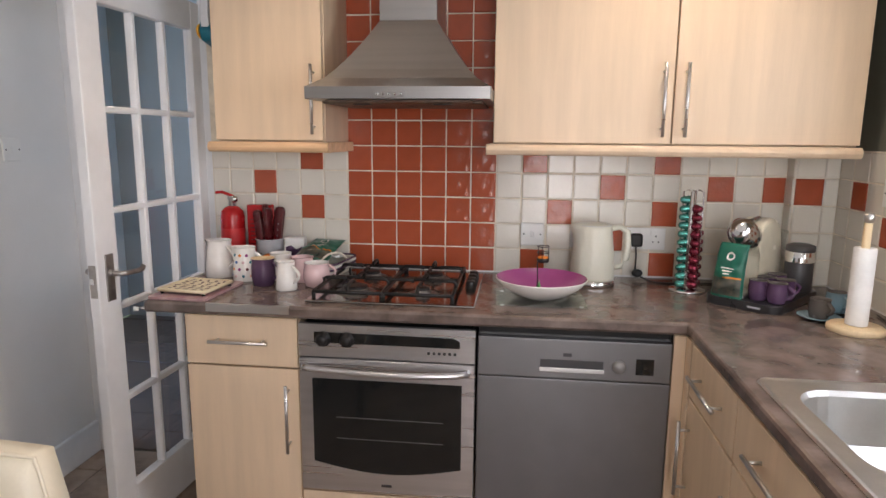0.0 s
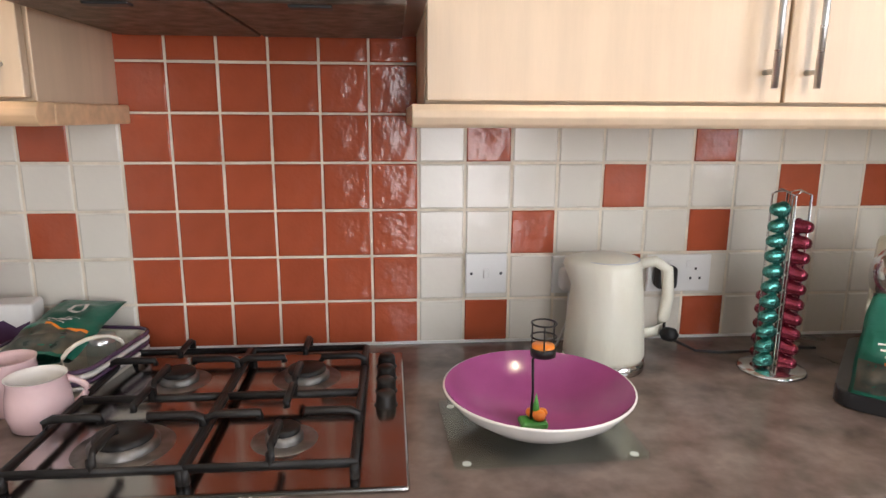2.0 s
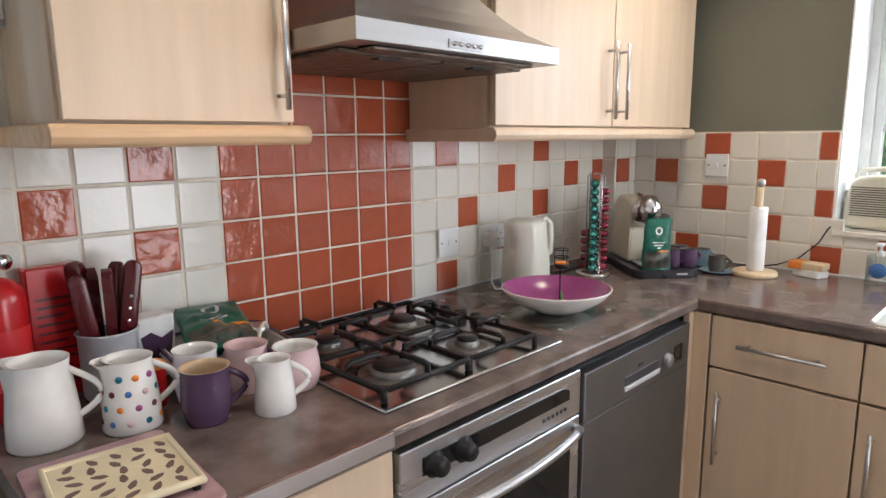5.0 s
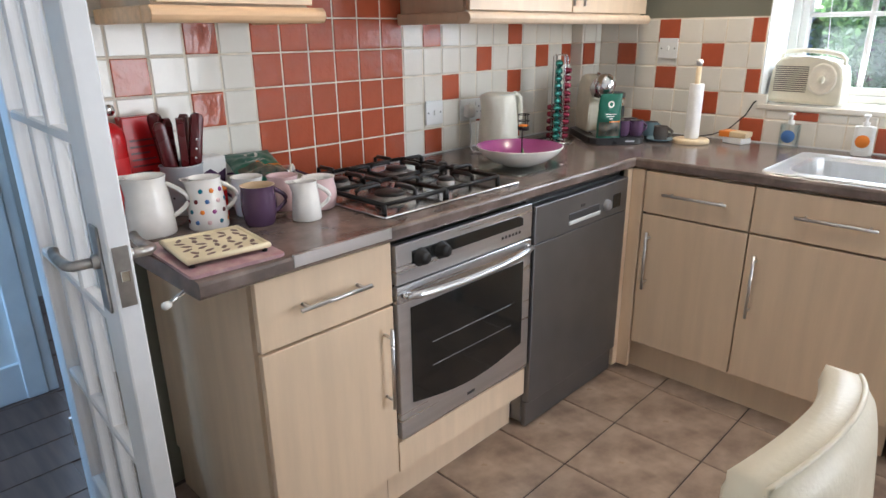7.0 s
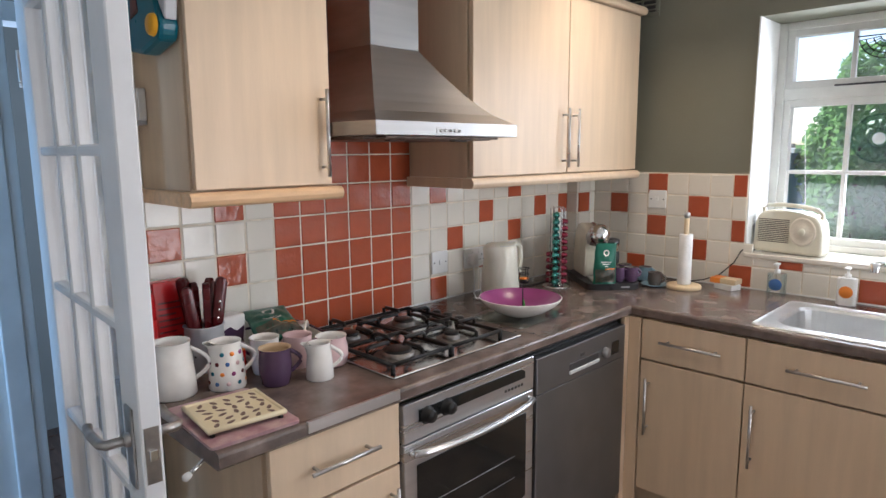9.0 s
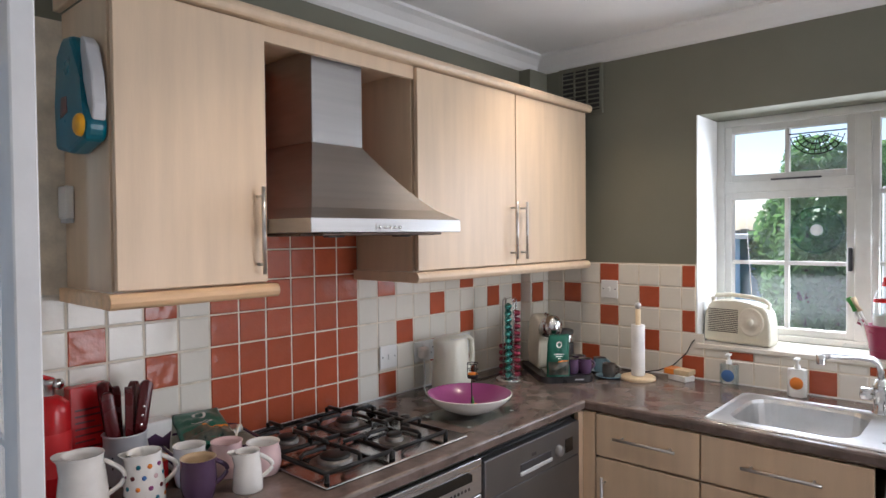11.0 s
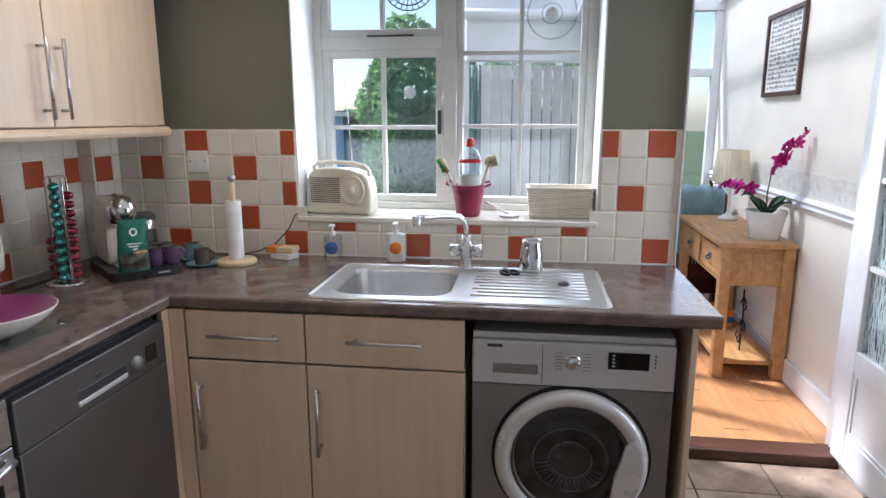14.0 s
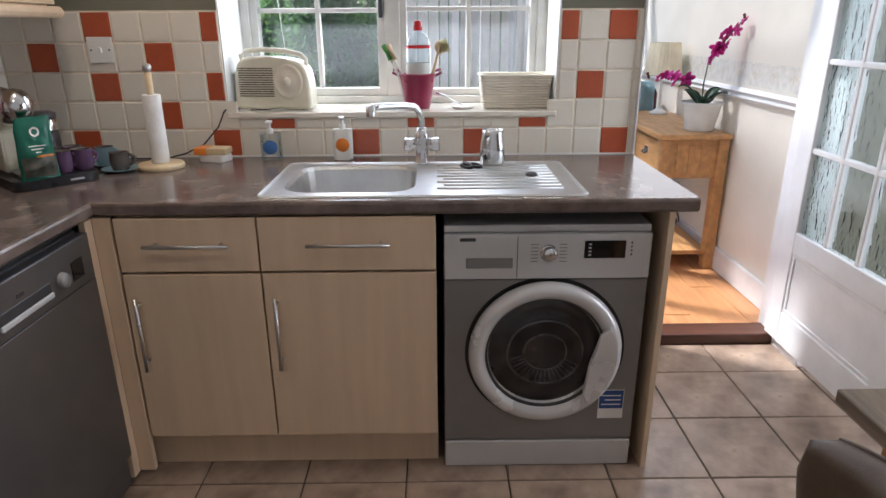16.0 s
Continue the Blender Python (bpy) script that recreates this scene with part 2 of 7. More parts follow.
def box(x0, x1, y0, y1, z0, z1, bevel=0.0, seg=1, bm=None):
    b = bmesh.new()
    v = [b.verts.new((x, y, z)) for z in (z0, z1) for y in (y0, y1) for x in (x0, x1)]
    for q in ((0, 1, 3, 2), (4, 6, 7, 5), (0, 4, 5, 1), (2, 3, 7, 6), (0, 2, 6, 4), (1, 5, 7, 3)):
        b.faces.new([v[i] for i in q])
    if bevel:
        bmesh.ops.bevel(b, geom=b.edges[:], offset=bevel, segments=seg, profile=0.5, affect="EDGES")
    return merge(bm, b)


def merge(bm, b):
    if bm is None:
        return b
    me = bpy.data.meshes.new("tmp")
    b.to_mesh(me)
    b.free()
    bm.from_mesh(me)
    bpy.data.meshes.remove(me)
    return bm


def lathe(profile, seg=28, bm=None, m=None):
    """A solid of revolution about z from (radius, height) pairs."""
    b = bmesh.new()
    rings = []
    for r, z in profile:
        if r < 1e-5:
            rings.append([b.verts.new((0, 0, z))])
        else:
            rings.append([b.verts.new((r * math.cos(2 * math.pi * i / seg), r * math.sin(2 * math.pi * i / seg), z)) for i in range(seg)])
    for p, q in zip(rings, rings[1:]):
        for i in range(seg):
            j = (i + 1) % seg
            if len(p) == 1 and len(q) == 1:
                continue
            if len(p) == 1:
                b.faces.new((p[0], q[i], q[j]))
            elif len(q) == 1:
                b.faces.new((p[i], q[0], p[j]))
            else:
                b.faces.new((p[i], q[i], q[j], p[j]))
    if m is not None:
        bmesh.ops.transform(b, matrix=m, verts=b.verts)
    return merge(bm, b)


def tube(points, r, seg=8, bm=None, closed=False, taper=None):
    """A round bar along a line of points."""
    b = bmesh.new()
    pts = [Vector(p) for p in points]
    n = len(pts)
    rings = []
    for i, p in enumerate(pts):
        a = pts[(i - 1) % n] if closed or i else pts[0]
        c = pts[(i + 1) % n] if closed or i < n - 1 else pts[-1]
        d = (c - a).normalized()
        u = d.cross(Vector((0, 0, 1)) if abs(d.z) < 0.9 else Vector((1, 0, 0))).normalized()
        w = d.cross(u)
        rad = r if taper is None else r + (taper - r) * i / (n - 1)
        rings.append([b.verts.new(p + rad * (math.cos(2 * math.pi * k / seg) * u + math.sin(2 * math.pi * k / seg) * w)) for k in range(seg)])
    for i in range(n if closed else n - 1):
        p, q = rings[i], rings[(i + 1) % n]
        for k in range(seg):
            b.faces.new((p[k], p[(k + 1) % seg], q[(k + 1) % seg], q[k]))
    if not closed:
        b.faces.new(rings[0][::-1]), b.faces.new(rings[-1])
    return merge(bm, b)


def prism(outline, d0, d1, axis="z", bevel=0.0, bm=None):
    """A flat outline pushed from d0 to d1 along an axis; outline in the other two axes, in order."""
    b = bmesh.new()

    def put(p, d):
        return {"z": (p[0], p[1], d), "y": (p[0], d, p[1]), "x": (d, p[0], p[1])}[axis]

    lo, hi = [b.verts.new(put(p, d0)) for p in outline], [b.verts.new(put(p, d1)) for p in outline]
    n = len(outline)
    b.faces.new(lo[::-1]), b.faces.new(hi)
    for i in range(n):
        b.faces.new((lo[i], lo[(i + 1) % n], hi[(i + 1) % n], hi[i]))
    if bevel:
        bmesh.ops.bevel(b, geom=b.edges[:], offset=bevel, segments=2, profile=0.5, affect="EDGES")
    return merge(bm, b)


def round_rect(x0, x1, y0, y1, r, n=5):
    out = []
    for cx, cy, a0 in ((x1 - r, y1 - r, 0), (x0 + r, y1 - r, 90), (x0 + r, y0 + r, 180), (x1 - r, y0 + r, 270)):
        out += [(cx + r * math.cos(radians(a0 + 90 * i / n)), cy + r * math.sin(radians(a0 + 90 * i / n))) for i in range(n + 1)]
    return out


def moved(bm, m):
    bmesh.ops.transform(bm, matrix=m, verts=bm.verts)
    return bm


# ---- plan ----
WX = 0.115      # inner face of the window wall
WOUT = 0.44     # its outer face
TOP = 2.50      # ceiling
LEFT = -2.985   # left wall
BACK = -4.25    # wall behind the walk
SILL, HEAD = 1.075, 2.095
WY0, WY1 = -0.838, -2.042   # window reveal
DY0, DY1 = -2.335, -3.115   # doorway to the garden room
HX0, HX1 = -2.385, -2.945     # doorway to the hall
CFLOOR = 0.045
SUNY = -3.20    # garden room side wall
WT = 0.912      # worktop height

# walls
bm = box(HX0, 0.45, 0.012, 0.14, 0, TOP)
box(HX1, HX0, 0.012, 0.14, 2.05, TOP, bm=bm)
box(-3.2, HX1, 0.012, 0.14, 0, TOP, bm=bm)
structure("wall_north", bm, M["sage"], "sage green painted kitchen wall behind the hob", "wall")
bm = box(WX + 0.012, WOUT, WY0, 0.012, 0, TOP)
box(WX + 0.012, WOUT, WY1, WY0, 0, SILL - 0.03, bm=bm)
box(WX + 0.012, WOUT, WY1, WY0, HEAD, TOP, bm=bm)
box(WX + 0.012, WOUT, DY0, WY1, 0, TOP, bm=bm)
box(WX + 0.012, WOUT, DY1, DY0, 2.12, TOP, bm=bm)
box(WX + 0.012, WOUT, -3.50, DY1, 0, TOP, bm=bm)
box(WX + 0.012, WOUT, BACK, -3.50, 0, 0.30, bm=bm)
box(WX + 0.012, WOUT, BACK, -3.50, 2.12, TOP, bm=bm)
structure("wall_east", bm, M["sage"], "sage green painted wall with the kitchen window", "wall")
structure("wall_west", box(LEFT - 0.12, LEFT, BACK, 0.012, 0, TOP), M["white_wall"], "plain white painted wall beside the hall door", "wall")
# Back wall is unseen; its dark sage is chosen to cut bounced light.
bm = box(LEFT, -1.08, BACK - 0.12, BACK, 0, TOP)
box(-0.02, WOUT, BACK - 0.12, BACK, 0, TOP, bm=bm)
box(-1.08, -0.02, BACK - 0.12, BACK, 2.28, TOP, bm=bm)
box(-1.08, -0.02, BACK - 0.12, BACK, 0, 0.28, bm=bm)
structure("wall_south", bm, M["sage"], "unseen sage wall with a tall window, dark to cut bounced light", "wall")
structure("ceiling", box(-3.2, 0.45, BACK - 0.12, 0.14, TOP, TOP + 0.1), M["ceiling"], "white painted flat ceiling", "ceiling")
structure("floor", box(-3.2, 0.31, BACK - 0.12, 0.14, -0.12, -0.004), M["floor_grout"], "brown stone tiled kitchen floor with dark joints", "floor")
# coving: concave quarter along the walls
cov = [(0, 0), (0.085, 0), (0.085, -0.012), (0.055, -0.022), (0.028, -0.045), (0.014, -0.075), (0, -0.085)]
structure("trim_coving_north", prism([(-y - 0.012 + 0.024, TOP + z) for y, z in cov], LEFT, WX, "x"), M["ceiling"], "white plaster coving", "coving")
structure("trim_coving_east", prism([(WX + 0.012 - y, TOP + z) for y, z in cov], BACK, 0.0, "y"), M["ceiling"], "white plaster coving", "coving")
structure("trim_coving_west", prism([(LEFT + y, TOP + z) for y, z in cov], BACK, 0.0, "y"), M["ceiling"], "white plaster coving", "coving")
# boxed pipe in the corner
BOXX, BOXY = -0.045, -0.066
structure("wall_boxing", box(BOXX + 0.012, WX + 0.012, BOXY + 0.012, 0.012, WT - 0.05, TOP - 0.086), M["sage"], "boxed-in corner pipe", "wall")
structure("baseboard_west", box(LEFT, LEFT + 0.018, BACK, -0.02, 0, 0.15, 0.004), M["gloss_white"], "white gloss skirting board", "skirting")

# hall beyond the glazed door
structure("floor_hall", box(-4.2, -1.4, 0.0, 2.2, -0.12, -0.006), M["hall_wood"], "dark wood hall floor", "floor")
bm = box(-2.80, -2.30, 0.96, 1.06, 0, TOP)
structure("wall_hall_far", bm, M["white_wall"], "pale hall wall", "wall")
structure("wall_hall_side", box(-1.55, -1.45, 0.14, 2.2, 0, TOP), M["taupe_wall"], "taupe hall wall", "wall")
structure("wall_hall_end", box(-4.2, -1.4, 2.1, 2.2, 0, TOP), M["taupe_wall"], "taupe hall wall", "wall")
structure("wall_hall_west", box(-4.3, -4.2, 0.0, 2.2, 0, TOP), M["white_wall"], "pale hall wall", "wall")
structure("ceiling_hall", box(-4.2, -1.4, 0.14, 2.2, TOP, TOP + 0.1), M["ceiling"], "white hall ceiling", "ceiling")
structure("baseboard_hall", box(-2.80, -2.37, 0.942, 0.96, 0, 0.16, 0.004), M["gloss_white"], "white gloss skirting board", "skirting")

# garden room beyond the step
structure("floor_garden_room", box(0.43, 2.98, SUNY, -2.15, -0.12, CFLOOR - 0.004, bm=box(2.30, 2.98, -2.15, -1.28, -0.12, CFLOOR - 0.004)), M["oak_floor"], "orange oak boards in the garden room", "floor")
structure("wall_garden_room", box(0.44, 3.00, SUNY - 0.12, SUNY, 0, 2.5), M["cream_wall"], "cream papered wall of the garden room", "wall")
structure("trim_threshold", box(0.31, 0.432, DY1 - 0.03, DY0 + 0.03, -0.02, CFLOOR + 0.004, 0.008, 2), M["dark_wood"], "dark stained wooden door threshold", "threshold")
structure("baseboard_garden_room", box(0.44, 2.92, SUNY, SUNY + 0.02, CFLOOR, CFLOOR + 0.13, 0.005), M["gloss_white"], "white skirting board", "skirting")

# ---- kitchen units ----
def bar_handle(parent, p, length, axis, out, r=0.0056, stand=0.032):
    """Round bar handle on two posts; p is its middle on the front face, out the way off the face."""
    p, out = Vector(p), Vector(out)
    a = Vector((0, 0, 1)) if axis == "z" else Vector((1, 0, 0)) if axis == "x" else Vector((0, 1, 0))
    bm = tube([p + out * stand - a * length / 2, p + out * stand + a * length / 2], r, 10)
    for s in (-0.39, 0.39):
        tube([p + a * length * s, p + out * stand + a * length * s], r * 0.8, 8, bm=bm)
    return part("handle", bm, M["steel"], parent, "brushed steel bar handle", True)


def front(name, parent, axis, fixed, a0, a1, z0, z1, material=None, thick=0.019):
    """A drawer or door front; axis is the wall's normal, fixed the face's place."""
    g = 0.0027
    if axis == "y":
        bm = box(a0 + g, a1 - g, fixed, fixed + thick, z0 + g, z1 - g, 0.0016)
    else:
        bm = box(fixed, fixed + thick, a0 + g, a1 - g, z0 + g, z1 - g, 0.0016)
    return part(name, bm, material or M["maple"], parent)


FY, FX = -0.622, -0.533   # fronts of the hob run and of the window run
u = thing("base_unit", "pale maple base unit with one drawer beside the oven", "kitchen unit")
part("body", box(-2.167, -1.771, -0.588, -0.01, 0.15, 0.872), M["maple"], u)
part("plinth", box(-2.155, -1.771, -0.56, -0.545, 0.0, 0.15), M["maple"], u)
part("side_plinth", box(-2.16, -2.145, -0.545, -0.01, 0.0, 0.15), M["maple"], u)
d = front("drawer", u, "y", FY, -2.167, -1.771, 0.692, 0.868)
bar_handle(d, (-1.969, FY, 0.782), 0.205, "x", (0, -1, 0))
d = front("door", u, "y", FY, -2.167, -1.771, 0.15, 0.690)
bar_handle(d, (-1.808, FY, 0.52), 0.24, "z", (0, -1, 0))

u = thing("base_unit", "pale maple oven housing with lower panel", "kitchen unit")
part("body", box(-1.769, -1.177, -0.60, -0.01, 0.15, 0.255), M["maple"], u)
part("panel", box(-1.769, -1.177, FY, -0.60, 0.15, 0.252, 0.0015), M["maple"], u)
part("plinth", box(-1.769, -1.177, -0.56, -0.545, 0.0, 0.15), M["maple"], u)

u = thing("corner_post", "pale maple filler posts in the inner corner", "kitchen unit")
part("panel", box(-0.572, -0.536, FY - 0.012, FY + 0.006, 0.02, 0.868, 0.001), M["maple"], u)
part("panel", box(-0.536, -0.518, -0.683, FY - 0.012, 0.02, 0.868, 0.001), M["maple"], u)

for y0, y1, hy, lab in ((-1.089, -0.687, -0.745, "pale maple base unit with one drawer by the corner"), (-1.597, -1.089, -1.145, "pale maple sink base unit with one drawer")):
    u = thing("base_unit", lab, "kitchen unit", group="base units under the window")
    part("body", box(FX + 0.034, -0.03, y0 + 0.001, y1 - 0.001, 0.15, 0.868 if y1 > -1 else 0.70), M["maple"], u)
    part("plinth", box(-0.47, -0.455, y0, y1 + (0.10 if y1 > -1 else 0), 0.0, 0.148), M["maple"], u)
    d = front("drawer", u, "x", FX, y0, y1, 0.702, 0.868)
    bar_handle(d, (FX, (y0 + y1) / 2 - 0.005, 0.79), 0.235, "y", (-1, 0, 0))
    d = front("door", u, "x", FX, y0, y1, 0.143, 0.699)
    bar_handle(d, (FX, hy + 0.017, 0.515), 0.235, "z", (-1, 0, 0))
structure("trim_end_panel", box(-0.528, 0.10, -2.275, -2.257, 0, 0.872, 0.001), M["maple"], "pale maple end panel beside the washing machine", "panel")

# worktop, L shaped with a hole for the sink
def worktop():
    e = 0.009
    bm = bmesh.new()
    # cross profile of the front edge swept by hand over two runs
    SX0, SX1, SY0, SY1 = -0.455, -0.060, -1.555, -1.125
    z0, z1 = WT - 0.040, WT
    def slab(x0, x1, y0, y1):
        box(x0, x1, y0, y1, z0, z1, bm=bm)
    prism([(-0.636, z0), (-0.645, z0 + e), (-0.645, z1 - e), (-0.642, z1 - 0.003), (-0.636, z1), (0.0, z1), (0.0, z0)], -2.292, -0.532, "x", bm=bm)
    slab(-0.532, WX, -0.645, 0.0)
    for a, b in ((-0.645, SY1), (SY0, -2.335)):
        a, b = (a, b) if a > b else (b, a)
        prism([(-0.531, z0), (-0.540, z0 + e), (-0.540, z1 - e), (-0.537, z1 - 0.003), (-0.531, z1), (WX, z1), (WX, z0)], b, a, "y", bm=bm)
    prism([(-0.531, z0), (-0.540, z0 + e), (-0.540, z1 - e), (-0.537, z1 - 0.003), (-0.531, z1), (SX0, z1), (SX0, z0)], SY0, SY1, "y", bm=bm)
    slab(SX1, WX, SY0, SY1)
    return bm


wt = new("worktop", mesh("worktop", worktop(), M["worktop"]))
tagged(wt, "mottled brown stone-effect laminate worktop turning the corner", "worktop")
part("edge_strip", box(-2.075, -1.79, -0.6475, -0.638, WT - 0.027, WT + 0.0012, 0.0008), M["steel"], wt, "aluminium joint strip along the worktop edge")
part("sealant", box(-2.29, BOXX, -0.006, -0.001, WT, WT + 0.006), M["white_plastic"], wt, "white sealant line")
part("sealant", box(WX - 0.006, WX - 0.001, -2.33, BOXY, WT, WT + 0.006), M["white_plastic"], wt, "white sealant line")

# wall cabinets
def wall_cabinet(x0, x1, doors, label):
    c = thing("wall_cabinet", label, "wall cabinet", group="wall cabinets")
    part("body", box(x0, x1, -0.304, -0.002, 1.438, 2.163, 0.001), M["maple"], c)
    for a, b, hx in doors:
        d = front("door", c, "y", -0.332, a, b, 1.440, 2.161)
        bar_handle(d, (hx, -0.332, 1.585), 0.24, "z", (0, -1, 0))
    return c


wall_cabinet(-2.165, -1.757, [(-2.165, -1.757, -1.790)], "pale maple wall cabinet with one closed door")
wall_cabinet(-1.153, 0.040, [(-1.153, -0.556, -0.592), (-0.556, 0.040, -0.520)], "pale maple double wall cabinet with closed doors")


def pelmet(x0, x1, z0, z1, name, label, left_open, right_open, wood="maple"):
    """Moulded rail; round nose forward."""
    h = z1 - z0
    prof = [(-0.30, z0), (-0.345, z0), (-0.352, z0 + h * 0.15), (-0.357, z0 + h * 0.45), (-0.354, z0 + h * 0.75), (-0.345, z1), (-0.30, z1)]
    c = thing(name, label, "cabinet moulding")
    part("rail", prism(prof, x0 - (0.022 if left_open else 0), x1 + (0.022 if right_open else 0), "x", 0.002), M[wood], c)
    for side, x in ((left_open, x0 - 0.022), (right_open, x1 + 0.002)):
        if side:
            part("return_rail", box(x, x + 0.020, -0.30, -0.004, z0, z1, 0.004, 2), M[wood], c)
    return c


pelmet(-2.165, -1.757, 1.400, 1.437, "light_pelmet", "orange-toned wooden pelmet under the single wall cabinet", True, True, "maple_edge")
pelmet(-1.153, 0.040, 1.400, 1.437, "light_pelmet", "pale wooden pelmet under the double wall cabinet", True, False)
c = pelmet(-2.165, 0.040, 2.164, 2.200, "cornice", "pale wooden cornice along the tops of the wall cabinets", True, True)
part("bridge_panel", box(-1.757, -1.153, -0.318, -0.300, 2.118, 2.163, 0.001), M["maple"], c)
part("top_board", box(-1.757, -1.153, -0.30, -0.002, 2.146, 2.163), M["maple"], c)

# ---- cooker hood ----
hd = thing("cooker_hood", "brushed steel chimney cooker hood over the hob", "cooker hood")
hx0, hx1, hyf, hz = -1.756, -1.154, -0.530, 1.618
part("rim", box(hx0, hx1, hyf, -0.004, 1.578, hz, 0.0015), M["hood_steel"], hd)
bm = bmesh.new()
rings = []
cx0, cx1, cyf = -1.560, -1.360, -0.275
for i in range(9):
    k = i / 8
    s = k ** 0.72
    z = hz + (1.862 - hz) * k
    rings.append([bm.verts.new(v) for v in ((hx0 + 0.004 + (cx0 - hx0 - 0.004) * s, hyf + 0.004 + (cyf - hyf - 0.004) * s, z), (hx1 - 0.004 + (cx1 - hx1 + 0.004) * s, hyf + 0.004 + (cyf - hyf - 0.004) * s, z), (hx1 - 0.004 + (cx1 - hx1 + 0.004) * s, -0.004, z), (hx0 + 0.004 + (cx0 - hx0 - 0.004) * s, -0.004, z))])
for p, q in zip(rings, rings[1:]):
    for i in range(4):
        bm.faces.new((p[i], p[(i + 1) % 4], q[(i + 1) % 4], q[i]))
bm.faces.new(rings[0][::-1]), bm.faces.new(rings[-1])
part("canopy", bm, M["hood_steel"], hd)
part("chimney", box(cx0 - 0.002, cx1 + 0.002, cyf - 0.003, -0.004, 1.860, 2.144, 0.002), M["hood_steel"], hd)
for fx0, fx1 in ((hx0 + 0.03, -1.458), (-1.452, hx1 - 0.03)):
    fp = part("filter_panel", box(fx0, fx1, hyf + 0.09, -0.05, 1.568, 1.577, 0.002), M["filter"], hd, "filter panel, browned for the tiles it mirrors")
    part("filter_latch", box((fx0 + fx1) / 2 - 0.03, (fx0 + fx1) / 2 + 0.03, hyf + 0.10, hyf + 0.125, 1.564, 1.568, 0.001), M["appliance_dark"], fp)
part("light_strip", box(hx0 + 0.06, hx1 - 0.06, hyf + 0.03, hyf + 0.075, 1.570, 1.577, 0.002), M["filter"], hd, "unlit lamp cover")
part("control_strip", box(-1.530, -1.425, hyf - 0.002, hyf + 0.004, 1.584, 1.602, 0.0008), M["hood_steel"], hd)
for i in range(5):
    part("button", lathe([(0, 0.004), (0.004, 0.004), (0.005, 0.0), (0.005, -0.004)], 14, m=pose(-1.516 + i * 0.0195, hyf - 0.003, 1.593, 90)), M["steel_pol"], hd, "", True)

# ---- built-in oven ----
ov = thing("built_in_oven", "silver built-in single oven with dark glass door", "oven")
ox0, ox1 = -1.766, -1.180
OF = -0.632
part("body", box(ox0 + 0.01, ox1 - 0.01, -0.612, -0.05, 0.262, 0.85), M["appliance_dark"], ov)
cp = part("control_panel", box(ox0, ox1, OF, -0.612, 0.742, 0.854, 0.002), M["oven_metal"], ov)
part("display", prism([(ox0 + 0.055, 0.792), (ox1 - 0.05, 0.792), (ox1 - 0.05, 0.815), (ox1 - 0.07, 0.826), (ox0 + 0.055, 0.828)], OF - 0.0025, OF, "y"), M["black_gloss"], cp, "black control strip")
for kx in (ox0 + 0.085, ox0 + 0.165):
    k = part("knob", lathe([(0, 0.026), (0.016, 0.026), (0.019, 0.020), (0.020, 0.004), (0.026, 0.003), (0.026, 0)], 22, m=pose(kx, OF - 0.002, 0.805, 90)), M["black"], cp, "black rotary knob", True)
for i in range(6):
    part("button", box(ox1 - 0.155 + i * 0.017, ox1 - 0.146 + i * 0.017, OF - 0.003, OF, 0.768, 0.777, 0.001), M["appliance_dark"], cp)
dr = part("door", box(ox0, ox1, OF, -0.612, 0.264, 0.737, 0.002), M["oven_metal"], ov)
gx0, gx1, gz1 = ox0 + 0.045, ox1 - 0.042, 0.668
arc = [(gx0, gz1), (gx0, 0.372)]
for i in range(1, 12):
    k = i / 12
    arc.append((gx0 + (gx1 - gx0) * k, 0.372 - 0.034 * math.sin(math.pi * k)))
arc += [(gx1, 0.372), (gx1, gz1)]
part("glass", prism(arc, OF - 0.0025, OF - 0.0002, "y"), M["black_gloss"], dr, "black oven glass with curved lower edge")
for z in (0.46, 0.535):
    part("rack", tube([(gx0 + 0.08, OF - 0.0032, z), (gx1 - 0.06, OF - 0.0032, z)], 0.0011, 5), M["burner_metal"], dr, "oven shelf behind the glass")
bm = tube([(ox0 + 0.022 + (ox1 - ox0 - 0.044) * i / 16, OF - 0.016 - 0.032 * math.sin(math.pi * i / 16) ** 0.6, 0.712 - 0.004 * math.sin(math.pi * i / 16)) for i in range(17)], 0.0105, 10)
for x in (ox0 + 0.024, ox1 - 0.024):
    tube([(x, OF, 0.712), (x, OF - 0.018, 0.712)], 0.010, 10, bm=bm)
part("handle", bm, M["oven_metal"], dr, "bowed metal bar handle", True)
part("badge", box(-1.49, -1.455, OF - 0.002, OF, 0.290, 0.300, 0.001), M["appliance_dark"], dr)

# ---- dishwasher ----
dw = thing("dishwasher", "silver grey freestanding dishwasher under the worktop", "dishwasher")
dx0, dx1, DF = -1.172, -0.576, -0.640
part("body", box(dx0, dx1, -0.606, -0.04, 0.02, 0.845), M["appliance"], dw)
# Black strip put in for the shade between dishwasher and worktop.
part("top_gap_shade", box(dx0, dx1, -0.60, -0.58, 0.845, 0.872), M["black"], dw, "black strip standing for the shade under the worktop")
fr = part("control_panel", box(dx0, dx1, DF, -0.607, 0.712, 0.842, 0.004, 2), M["appliance"], dw)
bm = box(dx0, dx1, DF, -0.607, 0.112, 0.7105, 0.003, 2)
dd = part("door", bm, M["appliance"], dw)
part("kick_plate", box(dx0 + 0.004, dx1 - 0.004, -0.625, -0.60, 0.006, 0.108, 0.003), M["appliance"], dw)
